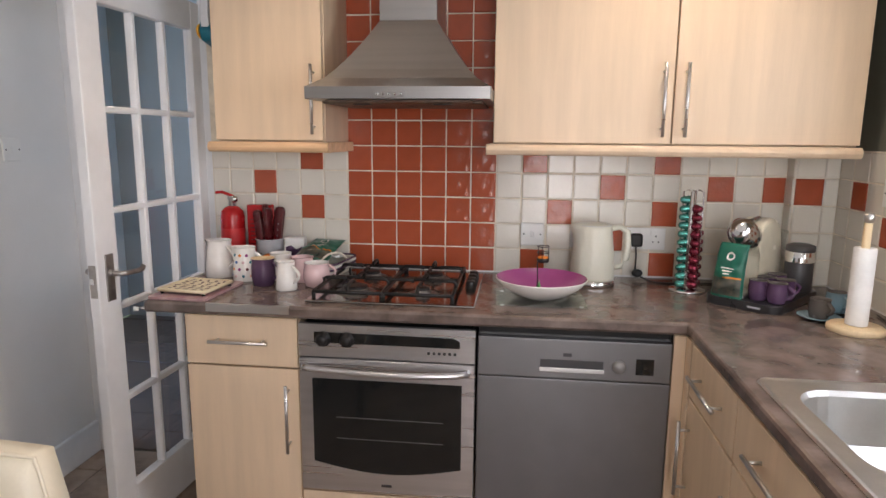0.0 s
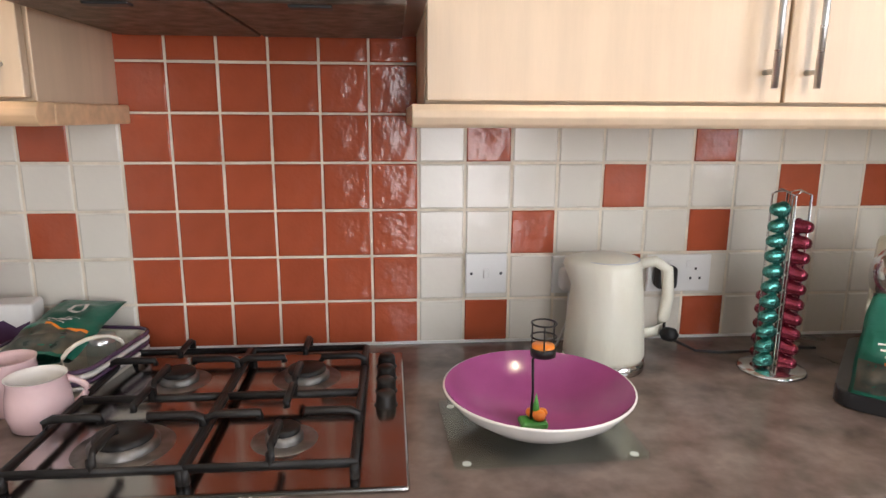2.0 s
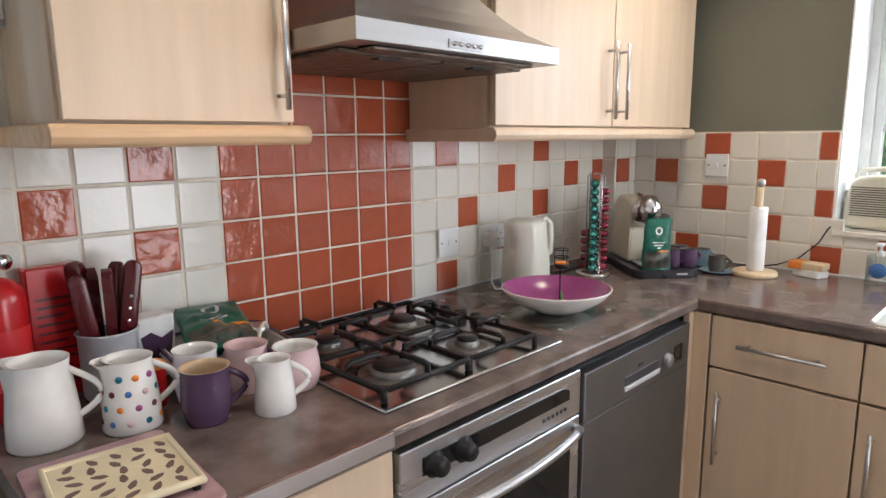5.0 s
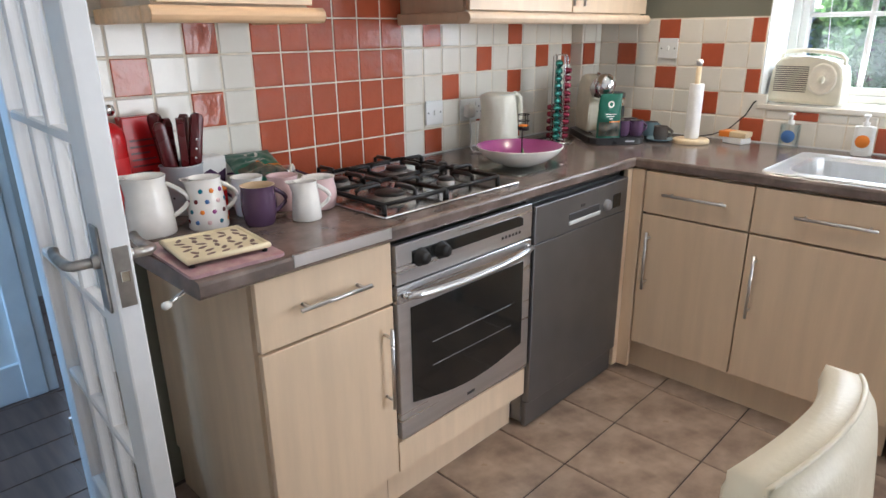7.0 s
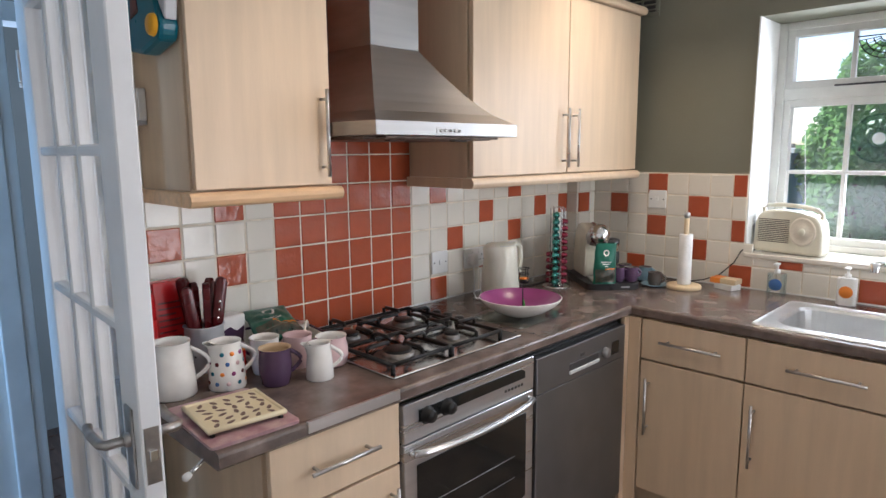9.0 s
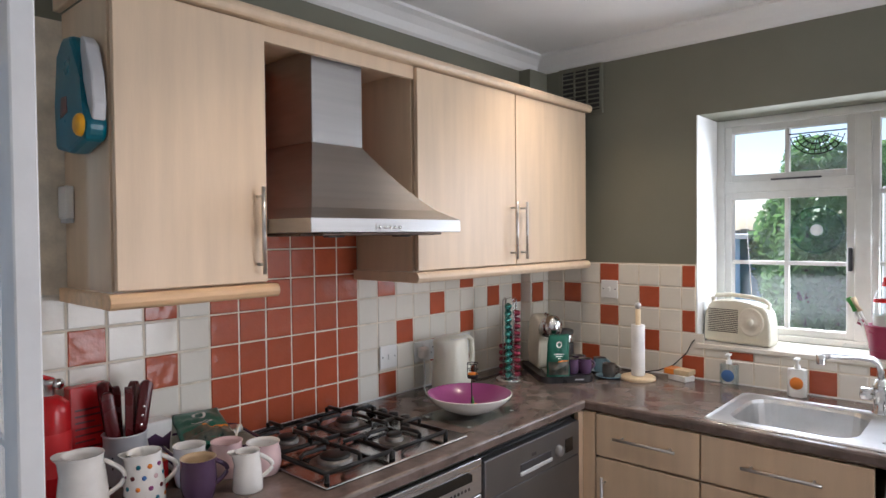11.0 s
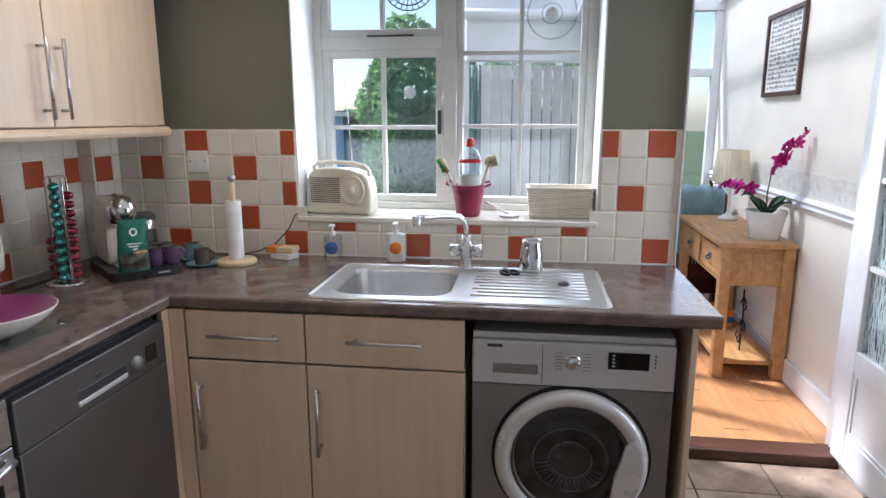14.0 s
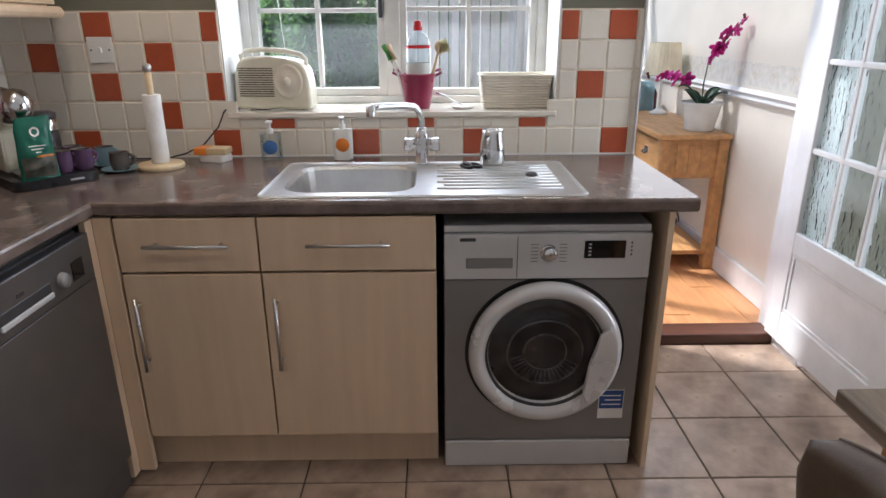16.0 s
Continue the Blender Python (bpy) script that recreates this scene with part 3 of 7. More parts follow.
part("grip_recess", box(-0.975, -0.780, DF - 0.0015, DF + 0.002, 0.742, 0.776, 0.001), M["appliance_dark"], fr, "recessed grip")
part("grip", box(-0.978, -0.777, DF - 0.006, DF + 0.001, 0.736, 0.750, 0.003, 2), M["appliance_light"], fr, "light grip edge")
part("dial", lathe([(0, 0.016), (0.017, 0.016), (0.020, 0.011), (0.0215, 0)], 24, m=pose(-0.733, DF - 0.001, 0.762, 90)), M["wm_grey"], fr, "round programme dial", True)
part("display", box(-0.682, -0.628, DF - 0.002, DF + 0.001, 0.738, 0.790, 0.001), M["black_gloss"], fr, "small black display")
part("badge", box(-0.905, -0.878, DF - 0.0012, DF + 0.001, 0.787, 0.798, 0.0005), M["appliance_dark"], fr)

# ---- washing machine ----
wm = thing("washing_machine", "grey front-loading washing machine with a chrome-white porthole", "washing machine")
wy0, wy1, WF = -2.222, -1.618, -0.508
part("body", box(WF + 0.02, 0.06, wy0, wy1, 0.0, 0.815, 0.004, 2), M["wm_grey"], wm)
part("top", box(WF + 0.012, 0.06, wy0, wy1, 0.804, 0.826, 0.004, 2), M["appliance_light"], wm, "light silver top")
cp = part("control_panel", box(WF - 0.004, WF + 0.02, wy0, wy1, 0.664, 0.803, 0.004, 2), M["appliance_light"], wm, "light silver control panel")
part("door_panel", box(WF, WF + 0.022, wy0, wy1, 0.100, 0.661, 0.003), M["wm_grey"], wm)
part("kick_plate", box(WF - 0.004, WF + 0.02, wy0 + 0.002, wy1 - 0.002, 0.002, 0.097, 0.003), M["appliance_light"], wm)
FXM = WF - 0.004
dw2 = part("detergent_drawer", box(FXM - 0.003, FXM, wy1 - 0.212, wy1 - 0.004, 0.666, 0.800, 0.002), M["appliance_light"], cp)
part("grip", box(FXM - 0.0045, FXM - 0.002, wy1 - 0.200, wy1 - 0.064, 0.700, 0.732, 0.002), M["wm_grey"], dw2, "recessed drawer grip")
part("seam", box(FXM - 0.0012, FXM, wy1 - 0.2145, wy1 - 0.2125, 0.668, 0.798), M["appliance_dark"], cp)
part("badge", box(FXM - 0.004, FXM - 0.002, wy1 - 0.092, wy1 - 0.046, 0.783, 0.793, 0.0005), M["appliance_dark"], dw2)
part("dial", lathe([(0, 0.020), (0.017, 0.020), (0.020, 0.016), (0.021, 0.004), (0.026, 0.003), (0.026, 0)], 26, m=pose(FXM, wy1 - 0.305, 0.745, 0, -90)), M["steel_pol"], cp, "round programme dial", True)
part("display", box(FXM - 0.002, FXM, wy1 - 0.528, wy1 - 0.408, 0.728, 0.782, 0.0008), M["black_gloss"], cp, "black display window")
for i in range(6):
    for s in (-1, 1):
        part("mark", box(FXM - 0.0008, FXM, wy1 - 0.305 - s * 0.042 - 0.011, wy1 - 0.305 - s * 0.042 + 0.011, 0.718 + i * 0.0105, 0.7205 + i * 0.0105), M["wm_grey"], cp)
for i in range(4):
    part("mark", box(FXM - 0.0025, FXM - 0.0018, wy1 - 0.428 - 0.0, wy1 - 0.420, 0.736 + i * 0.011, 0.741 + i * 0.011), M["appliance_light"], cp)
    part("mark", box(FXM - 0.0008, FXM, wy1 - 0.548, wy1 - 0.543, 0.736 + i * 0.012, 0.742 + i * 0.012), M["appliance_dark"], cp)
PY, PZ = (wy0 + wy1) / 2 - 0.006, 0.423
mP = pose(WF, PY, PZ, 0, -90) @ Matrix.Diagonal((0.985, 0.985, 1, 1))
# Flat black ring draws the shade between door ring and panel.
part("door_gap_shade", lathe([(0.228, 0.0008), (0.249, 0.0008), (0.249, -0.001)], 64, m=mP), M["black"], wm, "black ring standing for the shaded gap round the door")
ring_mat = mat("silver_white_ring", (0.66, 0.66, 0.66), 0.26, 0.2, vary=0.0, scale=6)
door = part("porthole", lathe([(0.170, 0.0), (0.236, 0.0), (0.239, 0.012), (0.233, 0.030), (0.218, 0.040), (0.200, 0.037), (0.188, 0.024), (0.180, 0.006), (0.170, 0.0)], 64, m=mP), ring_mat, wm, "pale silver round door ring", True)
# Shallow disc; the drum's inner shade is put into its near-black steel.
part("drum", lathe([(0.184, 0.006), (0.168, 0.002), (0.160, 0.012), (0.150, 0.004), (0.118, 0.004), (0.112, 0.012), (0.104, 0.003), (0.0, 0.003)], 48, m=mP), mat("shaded_drum_steel", (0.055, 0.055, 0.058), 0.30, 0.7, vary=0.3, scale=14, bump=0.003, bscale=20), door, "steel drum behind the glass", True)
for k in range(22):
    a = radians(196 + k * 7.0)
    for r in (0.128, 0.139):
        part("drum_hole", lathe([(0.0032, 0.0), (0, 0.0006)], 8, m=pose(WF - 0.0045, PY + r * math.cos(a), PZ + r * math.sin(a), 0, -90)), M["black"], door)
# Rib steel is darkened to sit in the same inner shade.
M["drum_rib"] = mat("shaded_drum_rib", (0.17, 0.17, 0.175), 0.30, 1.0, vary=0.3, scale=30)
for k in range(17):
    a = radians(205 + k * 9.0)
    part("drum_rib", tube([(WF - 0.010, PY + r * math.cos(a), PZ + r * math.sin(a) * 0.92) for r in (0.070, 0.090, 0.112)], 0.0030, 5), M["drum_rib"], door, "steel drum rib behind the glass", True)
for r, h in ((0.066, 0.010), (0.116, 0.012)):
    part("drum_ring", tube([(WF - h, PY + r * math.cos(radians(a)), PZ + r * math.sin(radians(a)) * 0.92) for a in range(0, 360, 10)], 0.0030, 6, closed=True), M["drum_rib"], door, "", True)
part("glass_bowl", lathe([(0.186, 0.018), (0.165, 0.026), (0.12, 0.036), (0.06, 0.041), (0.0, 0.042)], 48, m=mP), M["pane"], door, "domed door glass", True)
part("seal", lathe([(0.180, 0.0150), (0.185, 0.024), (0.190, 0.0225)], 48, m=mP), M["appliance_dark"], door, "", True)
pts = [(PY - 0.212 * math.cos(radians(a)), PZ + 0.212 * math.sin(radians(a))) for a in range(-52, 29, 8)]
pts += [(PY - (0.180 - 0.044 * math.sin(radians((a + 52) / 80 * 180))) * math.cos(radians(a)), PZ + (0.180 - 0.044 * math.sin(radians((a + 52) / 80 * 180))) * math.sin(radians(a))) for a in range(24, -53, -7)]
part("handle", prism(pts, WF - 0.050, WF - 0.030, "x", 0.005), ring_mat, door, "moulded door grip", False)
part("sticker_band", box(WF - 0.0022, WF - 0.0013, wy0 + 0.037, wy0 + 0.113, 0.215, 0.280), mat("blue_sticker", (0.03, 0.08, 0.28), 0.4), wm, "blue printed sticker")
for k in range(3):
    part("print_bar", box(WF - 0.0026, WF - 0.0021, wy0 + 0.045, wy0 + 0.105 - 0.01 * (k % 2), 0.228 + k * 0.016, 0.232 + k * 0.016), M["white_plastic"], wm)
part("energy_label", box(WF - 0.0012, WF, wy0 + 0.035, wy0 + 0.115, 0.178, 0.282), M["white_plastic"], wm, "white and blue sticker")

# ---- floor of separate tiles laid last; sink, hob and window here ----
def window():
    w = thing("window_1", "white painted wooden casement window with small panes", "window", kind="structure")
    X0, X1 = 0.385, 0.440
    wmat = M["window_paint"]
    a, b = WY0, WY1
    part("window_frame", box(X0 - 0.01, X1 + 0.02, a - 0.040, a, SILL, HEAD, 0.003), wmat, w)
    part("window_frame", box(X0 - 0.01, X1 + 0.02, b, b + 0.045, SILL, HEAD, 0.003), wmat, w)
    part("window_frame", box(X0 - 0.01, X1 + 0.02, b + 0.045, a - 0.040, SILL, SILL + 0.030, 0.003), wmat, w)
    part("window_frame", box(X0 - 0.01, X1 + 0.02, b + 0.045, a - 0.040, HEAD - 0.032, HEAD, 0.003), wmat, w)
    part("mullion", box(X0 - 0.01, X1 + 0.02, -1.462, -1.402, SILL + 0.030, HEAD - 0.032, 0.003), wmat, w)
    part("transom", box(X0 - 0.01, X1 + 0.02, -1.402, a - 0.040, 1.752, 1.806, 0.003), wmat, w)

    def sash(y0, y1, z0, z1, cols, rows, rail=0.028, special=()):
        """y0 > y1; a framed sash with glazing bars and panes."""
        s = part("sash", box(X0, X1, y1, y1 + rail, z0, z1, 0.002, bm=box(X0, X1, y0 - rail, y0, z0, z1, 0.002)), wmat, w)
        part("rail", box(X0, X1, y1 + rail, y0 - rail, z0, z0 + rail, 0.002), wmat, s)
        part("rail", box(X0, X1, y1 + rail, y0 - rail, z1 - rail, z1, 0.002), wmat, s)
        ys = [y0 - rail + (y1 - y0 + 2 * rail) * i / cols for i in range(cols + 1)]
        zs = [z0 + rail + (z1 - z0 - 2 * rail) * i / rows for i in range(rows + 1)]
        for y in ys[1:-1]:
            part("glazing_bar", box(X0 + 0.012, X1 - 0.012, y - 0.009, y + 0.009, z0 + rail, z1 - rail, 0.002), wmat, s)
        for z in zs[1:-1]:
            part("glazing_bar", box(X0 + 0.0125, X1 - 0.0125, y1 + rail, y0 - rail, z - 0.009, z + 0.009, 0.002), wmat, s)
        for i in range(cols):
            for j in range(rows):
                p = part("pane", box(0.411, 0.414, ys[i + 1], ys[i], zs[j], zs[j + 1]), M["old_pane"], s)
                p.visible_shadow = False
                if (i, j) in special:
                    cy, cz, r = (ys[i] + ys[i + 1]) / 2, (zs[j] + zs[j + 1]) / 2, 0.106
                    q = part("roundel", lathe([(0, 0.018), (0.012, 0.014), (0.022, 0.005), (0.035, 0.007), (0.048, 0.003), (0.07, 0.006), (0.088, 0.003), (r, 0.005), (r, 0.0)], 40, m=pose(0.411, cy, cz, 0, -90)), M["bullseye"] if rows == 2 else M["sky_roundel"], s, "bullseye ringed glass roundel", True)
                    for rr in (0.040, 0.100):
                        part("glass_ring", tube([(0.407, cy + rr * math.cos(radians(an)), cz + rr * math.sin(radians(an))) for an in range(0, 360, 12)], 0.0035, 6, closed=True), M["ring_glass"], q, "", True)
                    part("glass_boss", lathe([(0, 0.016), (0.016, 0.011), (0.026, 0.0)], 20, m=pose(0.409, cy, cz, 0, -90)), M["boss_glass"], q, "bright central boss", True)
                    q.visible_shadow = False
        return s

    s = sash(a - 0.040, -1.402, SILL + 0.030, 1.752, 2, 2, 0.030, ((1, 1),))
    part("stay", box(X0 - 0.014, X0, -1.395, -1.38, 1.40, 1.50, 0.003), M["appliance_dark"], s, "dark window catch")
    s = sash(a - 0.040, -1.402, 1.806, HEAD - 0.032, 2, 1, 0.030)
    part("stay", box(X0 - 0.016, X0 - 0.002, -1.28, -1.08, 1.803, 1.811, 0.002), M["appliance_dark"], s, "dark casement stay")
    sash(-1.462, b + 0.045, SILL + 0.030, HEAD - 0.032, 2, 3, 0.026, ((1, 2),))
    return w


window()
structure("trim_window_sill", box(WX - 0.012, 0.376, WY1 + 0.002, WY0 - 0.002, SILL - 0.02, SILL, 0.004, 2), M["tile_white"], "tiled white window sill", "window sill")
for name, y0, y1 in (("trim_reveal_a", WY0 - 0.006, WY0), ("trim_reveal_b", WY1, WY1 + 0.006)):
    structure(name, box(WX + 0.006, 0.374, y0, y1, SILL, HEAD), M["white_wall"], "white painted window reveal", "window reveal")

# sink with bowl and drainer
sk = thing("kitchen_sink", "stainless steel inset sink with bowl and ribbed drainer", "sink")
sx0, sx1, sy0, sy1 = -0.502, -0.028, -2.036, -1.083
bx0, bx1, by0, by1 = -0.450, -0.075, -1.535, -1.140
bm = bmesh.new()
outer = round_rect(sx0, sx1, sy0, sy1, 0.03)
def ring(pts, z):
    return [bm.verts.new((x, y, z)) for x, y in pts]
def band(p, q):
    for i in range(len(p)):
        j = (i + 1) % len(p)
        bm.faces.new((p[i], p[j], q[j], q[i]))
bowl = [(bx0, bx1, by0, by1, 0.085, 0.0), (bx0 + 0.006, bx1 - 0.006, by0 + 0.006, by1 - 0.006, 0.08, -0.012), (bx0 + 0.016, bx1 - 0.016, by0 + 0.016, by1 - 0.016, 0.075, -0.12), (bx0 + 0.05, bx1 - 0.05, by0 + 0.05, by1 - 0.05, 0.06, -0.155)]
r0, r1, r2 = ring(outer, WT + 0.001), ring(round_rect(sx0 + 0.004, sx1 - 0.004, sy0 + 0.004, sy1 - 0.004, 0.027), WT + 0.006), ring(round_rect(sx0 + 0.014, sx1 - 0.014, sy0 + 0.014, sy1 - 0.014, 0.02), WT + 0.003)
band(r0, r1), band(r1, r2)
rb = [ring(round_rect(*p[:5]), WT + 0.003 + p[5]) for p in bowl]
for p, q in zip(rb, rb[1:]):
    band(p, q)
bm.faces.new(rb[-1])
fill = bmesh.ops.triangle_fill(bm, use_beauty=True, edges=[e for e in bm.edges if e.is_boundary and abs(e.verts[0].co.z - WT - 0.003) < 1e-4 and abs(e.verts[1].co.z - WT - 0.003) < 1e-4])
part("basin", bm, M["sink_steel"], sk)
for i in range(9):
    x = -0.415 + i * 0.04
    part("drainer_rib", tube([(x, -1.60 - 0.02 * (i % 2), WT + 0.0035), (x, -1.975, WT + 0.0035)], 0.0042, 6), M["sink_steel"], sk, "", True)
part("waste", lathe([(0.036, 0.0), (0.036, 0.003), (0.026, 0.002), (0.0, 0.001)], 24, m=pose(-0.26, -1.34, WT - 0.152)), M["steel_pol"], sk, "round sink waste", True)
part("overflow", lathe([(0.022, 0.0), (0.022, 0.004), (0.012, 0.003), (0.0, 0.001)], 20, m=pose(-0.27, -1.90, WT + 0.005)), M["steel_pol"], sk, "drainer waste ring", True)

# gas hob
hb = thing("gas_hob", "stainless steel four-burner gas hob with black pan supports", "hob")
kx0, kx1, ky0, ky1 = -1.758, -1.188, -0.585, -0.075
part("tray", box(kx0, kx1, ky0, ky1, WT, WT + 0.009, 0.004, 2), mat("hob_steel", (0.40, 0.39, 0.38), 0.16, 1.0, vary=0.08, scale=9, rvary=0.06), hb)
for x, y, r in ((-1.620, -0.445, 0.052), (-1.615, -0.20, 0.036), (-1.375, -0.20, 0.043), (-1.380, -0.44, 0.030)):
    b = part("burner", lathe([(r, 0.009), (r, 0.018), (r * 0.86, 0.024), (r * 0.8, 0.024)], 30, m=pose(x, y, WT)), M["burner_metal"], hb, "round gas burner", True)
    part("cap", lathe([(r * 0.84, 0.024), (r * 0.84, 0.030), (r * 0.7, 0.033), (0, 0.033)], 30, m=pose(x, y, WT)), M["black"], b, "", True)
    part("spill_ring", lathe([(r + 0.022, 0.0088), (r + 0.02, 0.0105), (r, 0.0105)], 30, m=pose(x, y, WT)), M["burner_metal"], b, "", True)
for gx0, gx1 in ((-1.735, -1.502), (-1.496, -1.265)):
    g = part("pan_support", tube([(gx0, -0.555, WT + 0.032), (gx0, -0.105, WT + 0.032), (gx1, -0.105, WT + 0.032), (gx1, -0.555, WT + 0.032)], 0.0072, 6, closed=True), M["black"], hb, "black enamelled wire pan support", True)
    part("crossbar", tube([(gx0, -0.325, WT + 0.032), (gx1, -0.325, WT + 0.032)], 0.0072, 6), M["black"], g, "", True)
    for x, y in ((gx0, -0.555), (gx1, -0.555), (gx0, -0.105), (gx1, -0.105)):
        part("foot", tube([(x, y, WT + 0.032), (x, y, WT + 0.008)], 0.0072, 6), M["black"], g, "", True)
    cx = (gx0 + gx1) / 2
    for cy in (-0.44, -0.21):
        for sx, sy in ((1, 0), (-1, 0), (0, 1), (0, -1)):
            ex, ey = cx + sx * (gx1 - gx0) / 2, cy + sy * 0.112
            ix, iy = cx + sx * 0.035, cy + sy * 0.035
            part("prong", tube([(ex, ey, WT + 0.032), (ex, ey, WT + 0.050), (ex * 0.85 + ix * 0.15, ey * 0.85 + iy * 0.15, WT + 0.056), (ix, iy, WT + 0.056), (ix, iy, WT + 0.047)], 0.0066, 6), M["black"], g, "", True)
for i in range(4):
    y = -0.155 - i * 0.058
    part("knob", lathe([(0, 0.034), (0.014, 0.034), (0.017, 0.028), (0.018, 0.012), (0.021, 0.009)], 20, m=pose(-1.222, y, WT)), M["black"], hb, "black control knob", True)

# ---- glazed doors ----
def glazed_door(name, label, width, height, cols, rows, glass, at, rz, panel=0.0, z0=0.008, thick=0.038, stile=0.105, kind="structure"):
    """Leaf along +x from its hinge, with glazing bars, panes and, below, a solid panel."""
    d = thing(name, label, "door", at, rz, kind=kind)
    w = M["gloss_white"]
    t = thick / 2
    part("stile", box(0, stile, -t, t, z0, height, 0.003), w, d)
    part("stile", box(width - stile, width, -t, t, z0, height, 0.003), w, d)
    bot = max(panel, 0.20)
    part("rail", box(stile, width - stile, -t, t, height - 0.11, height, 0.003), w, d)
    part("rail", box(stile, width - stile, -t, t, z0, 0.20, 0.003), w, d)
    if panel:
        part("rail", box(stile, width - stile, -t, t, panel - 0.09, panel, 0.003), w, d)
        part("panel", box(stile, width - stile, -0.008, 0.008, 0.20, panel - 0.09), w, d)
        for s in (-1, 1):
            part("panel_moulding", box(stile, width - stile, s * 0.011 - 0.003, s * 0.011 + 0.003, 0.20, 0.218, 0.002), w, d)
            part("panel_moulding", box(stile, width - stile, s * 0.011 - 0.003, s * 0.011 + 0.003, panel - 0.108, panel - 0.09, 0.002), w, d)
            part("panel_moulding", box(stile, stile + 0.018, s * 0.011 - 0.003, s * 0.011 + 0.003, 0.218, panel - 0.108, 0.002), w, d)
            part("panel_moulding", box(width - stile - 0.018, width - stile, s * 0.011 - 0.003, s * 0.011 + 0.003, 0.218, panel - 0.108, 0.002), w, d)
    xs = [stile + (width - 2 * stile) * i / cols for i in range(cols + 1)]
    zs = [bot + (height - 0.11 - bot) * i / rows for i in range(rows + 1)]
    for x in xs[1:-1]:
        part("glazing_bar", box(x - 0.011, x + 0.011, -t + 0.004, t - 0.004, bot, height - 0.11, 0.004), w, d)
    for z in zs[1:-1]:
        part("glazing_bar", box(stile, width - stile, -t + 0.0045, t - 0.0045, z - 0.011, z + 0.011, 0.004), w, d)
    for i in range(cols):
        for j in range(rows):
            p = part("pane", box(xs[i], xs[i + 1], -0.002, 0.002, zs[j], zs[j + 1]), glass, d)
            p.visible_shadow = False
    return d


def lever(parent, x, z, face, side):
    """Lever handle on a plate; face is the sign of the leaf's side."""
    t = 0.019 * face
    p = part("handle_plate", box(x - 0.02, x + 0.02, min(t, t + 0.005 * face), max(t, t + 0.005 * face), z - 0.080, z + 0.080, 0.0015), M["dark_satin"], parent, "worn satin handle plate")
    part("lever", tube([(x, t, z + 0.015), (x, t + 0.045 * face, z + 0.015), (x + side * 0.012, t + 0.052 * face, z + 0.015), (x + side * 0.080, t + 0.052 * face, z + 0.010), (x + side * 0.098, t + 0.052 * face, z + 0.013), (x + side * 0.108, t + 0.050 * face, z + 0.020)], 0.0095, 10), M["dark_satin"], p, "worn satin lever with an upturned end", True)
    part("rose", lathe([(0.014, 0.0), (0.014, 0.012), (0.010, 0.016)], 18, m=pose(x, t, z + 0.015, 90 if face < 0 else -90)), M["dark_satin"], p, "", True)


d1 = glazed_door("door_1", "white fifteen-pane glazed hall door standing open", 0.745, 1.985, 3, 5, M["pane"], (-2.398, 0.055, 0), -93.0)
for face in (1, -1):
    lever(d1, 0.69, 0.985, face, -1)
part("latch_plate", box(0.7445, 0.7465, -0.013, 0.013, 0.925, 1.035), M["dark_satin"], d1, "worn latch plate")
part("latch", box(0.745, 0.753, -0.007, 0.007, 0.972, 0.992, 0.001), M["steel_pol"], d1)
for z in (0.25, 1.7):
    part("hinge", tube([(-0.004, -0.02, z), (-0.004, -0.02, z + 0.09)], 0.006, 8), M["steel"], d1)
bm = box(HX0, HX0 + 0.035, 0.008, 0.145, 0, 2.05)
structure("trim_door_frame", bm, M["gloss_white"], "white gloss door lining", "door frame")
bm = box(HX1 - 0.035, HX1, -0.008, 0.145, 0, 2.05)
box(HX1 - 0.035, HX0 + 0.035, -0.008, 0.145, 2.01, 2.05, bm=bm)
box(HX1 - 0.04, HX1 + 0.03, -0.022, -0.008, 0, 2.08, 0.004, 2, bm=bm)
structure("trim_door_casing", bm, M["gloss_white"], "white gloss door lining and architrave", "door frame")
# frame of the second hall doorway
bm = box(-2.375, -2.30, 0.935, 0.96, 0, 2.08, 0.005, 2)
box(-2.30, -2.262, 0.94, 1.07, 0, 2.05, 0.003, bm=bm)
box(-2.262, -1.55, 0.94, 1.07, 2.01, 2.08, bm=bm)
structure("trim_hall_door_frame", bm, M["gloss_white"], "white gloss door frame in the hall", "door frame")
part("strike_plate", box(-2.2622, -2.2605, 0.985, 1.01, 0.94, 1.02), M["steel"], bpy.data.objects["trim_hall_door_frame"], "steel strike plate")

d2 = glazed_door("door_2", "white garden-room door with rippled glass standing open", 0.80, 2.02, 3, 4, M["reeded"], (0.325, -3.098, 0), 179.0, panel=0.56, z0=0.062)
lever(d2, 0.745, 0.98, -1, -1)
bm = box(0.10, 0.45, DY1 - 0.03, DY1 + 0.002, 0, 2.12, 0.003)
box(0.10, 0.45, DY0 - 0.004, DY0 + 0.001, 0, 2.12, bm=bm)
structure("trim_garden_door_frame", bm, M["gloss_white"], "white door lining to the garden room", "door frame")

# ---- colours of small things ----
def simple(name, colour, rough=0.4, metal=0.0, **k):
    return mat(name, colour, rough, metal, **{"vary": 0.05, "scale": 12, **k})


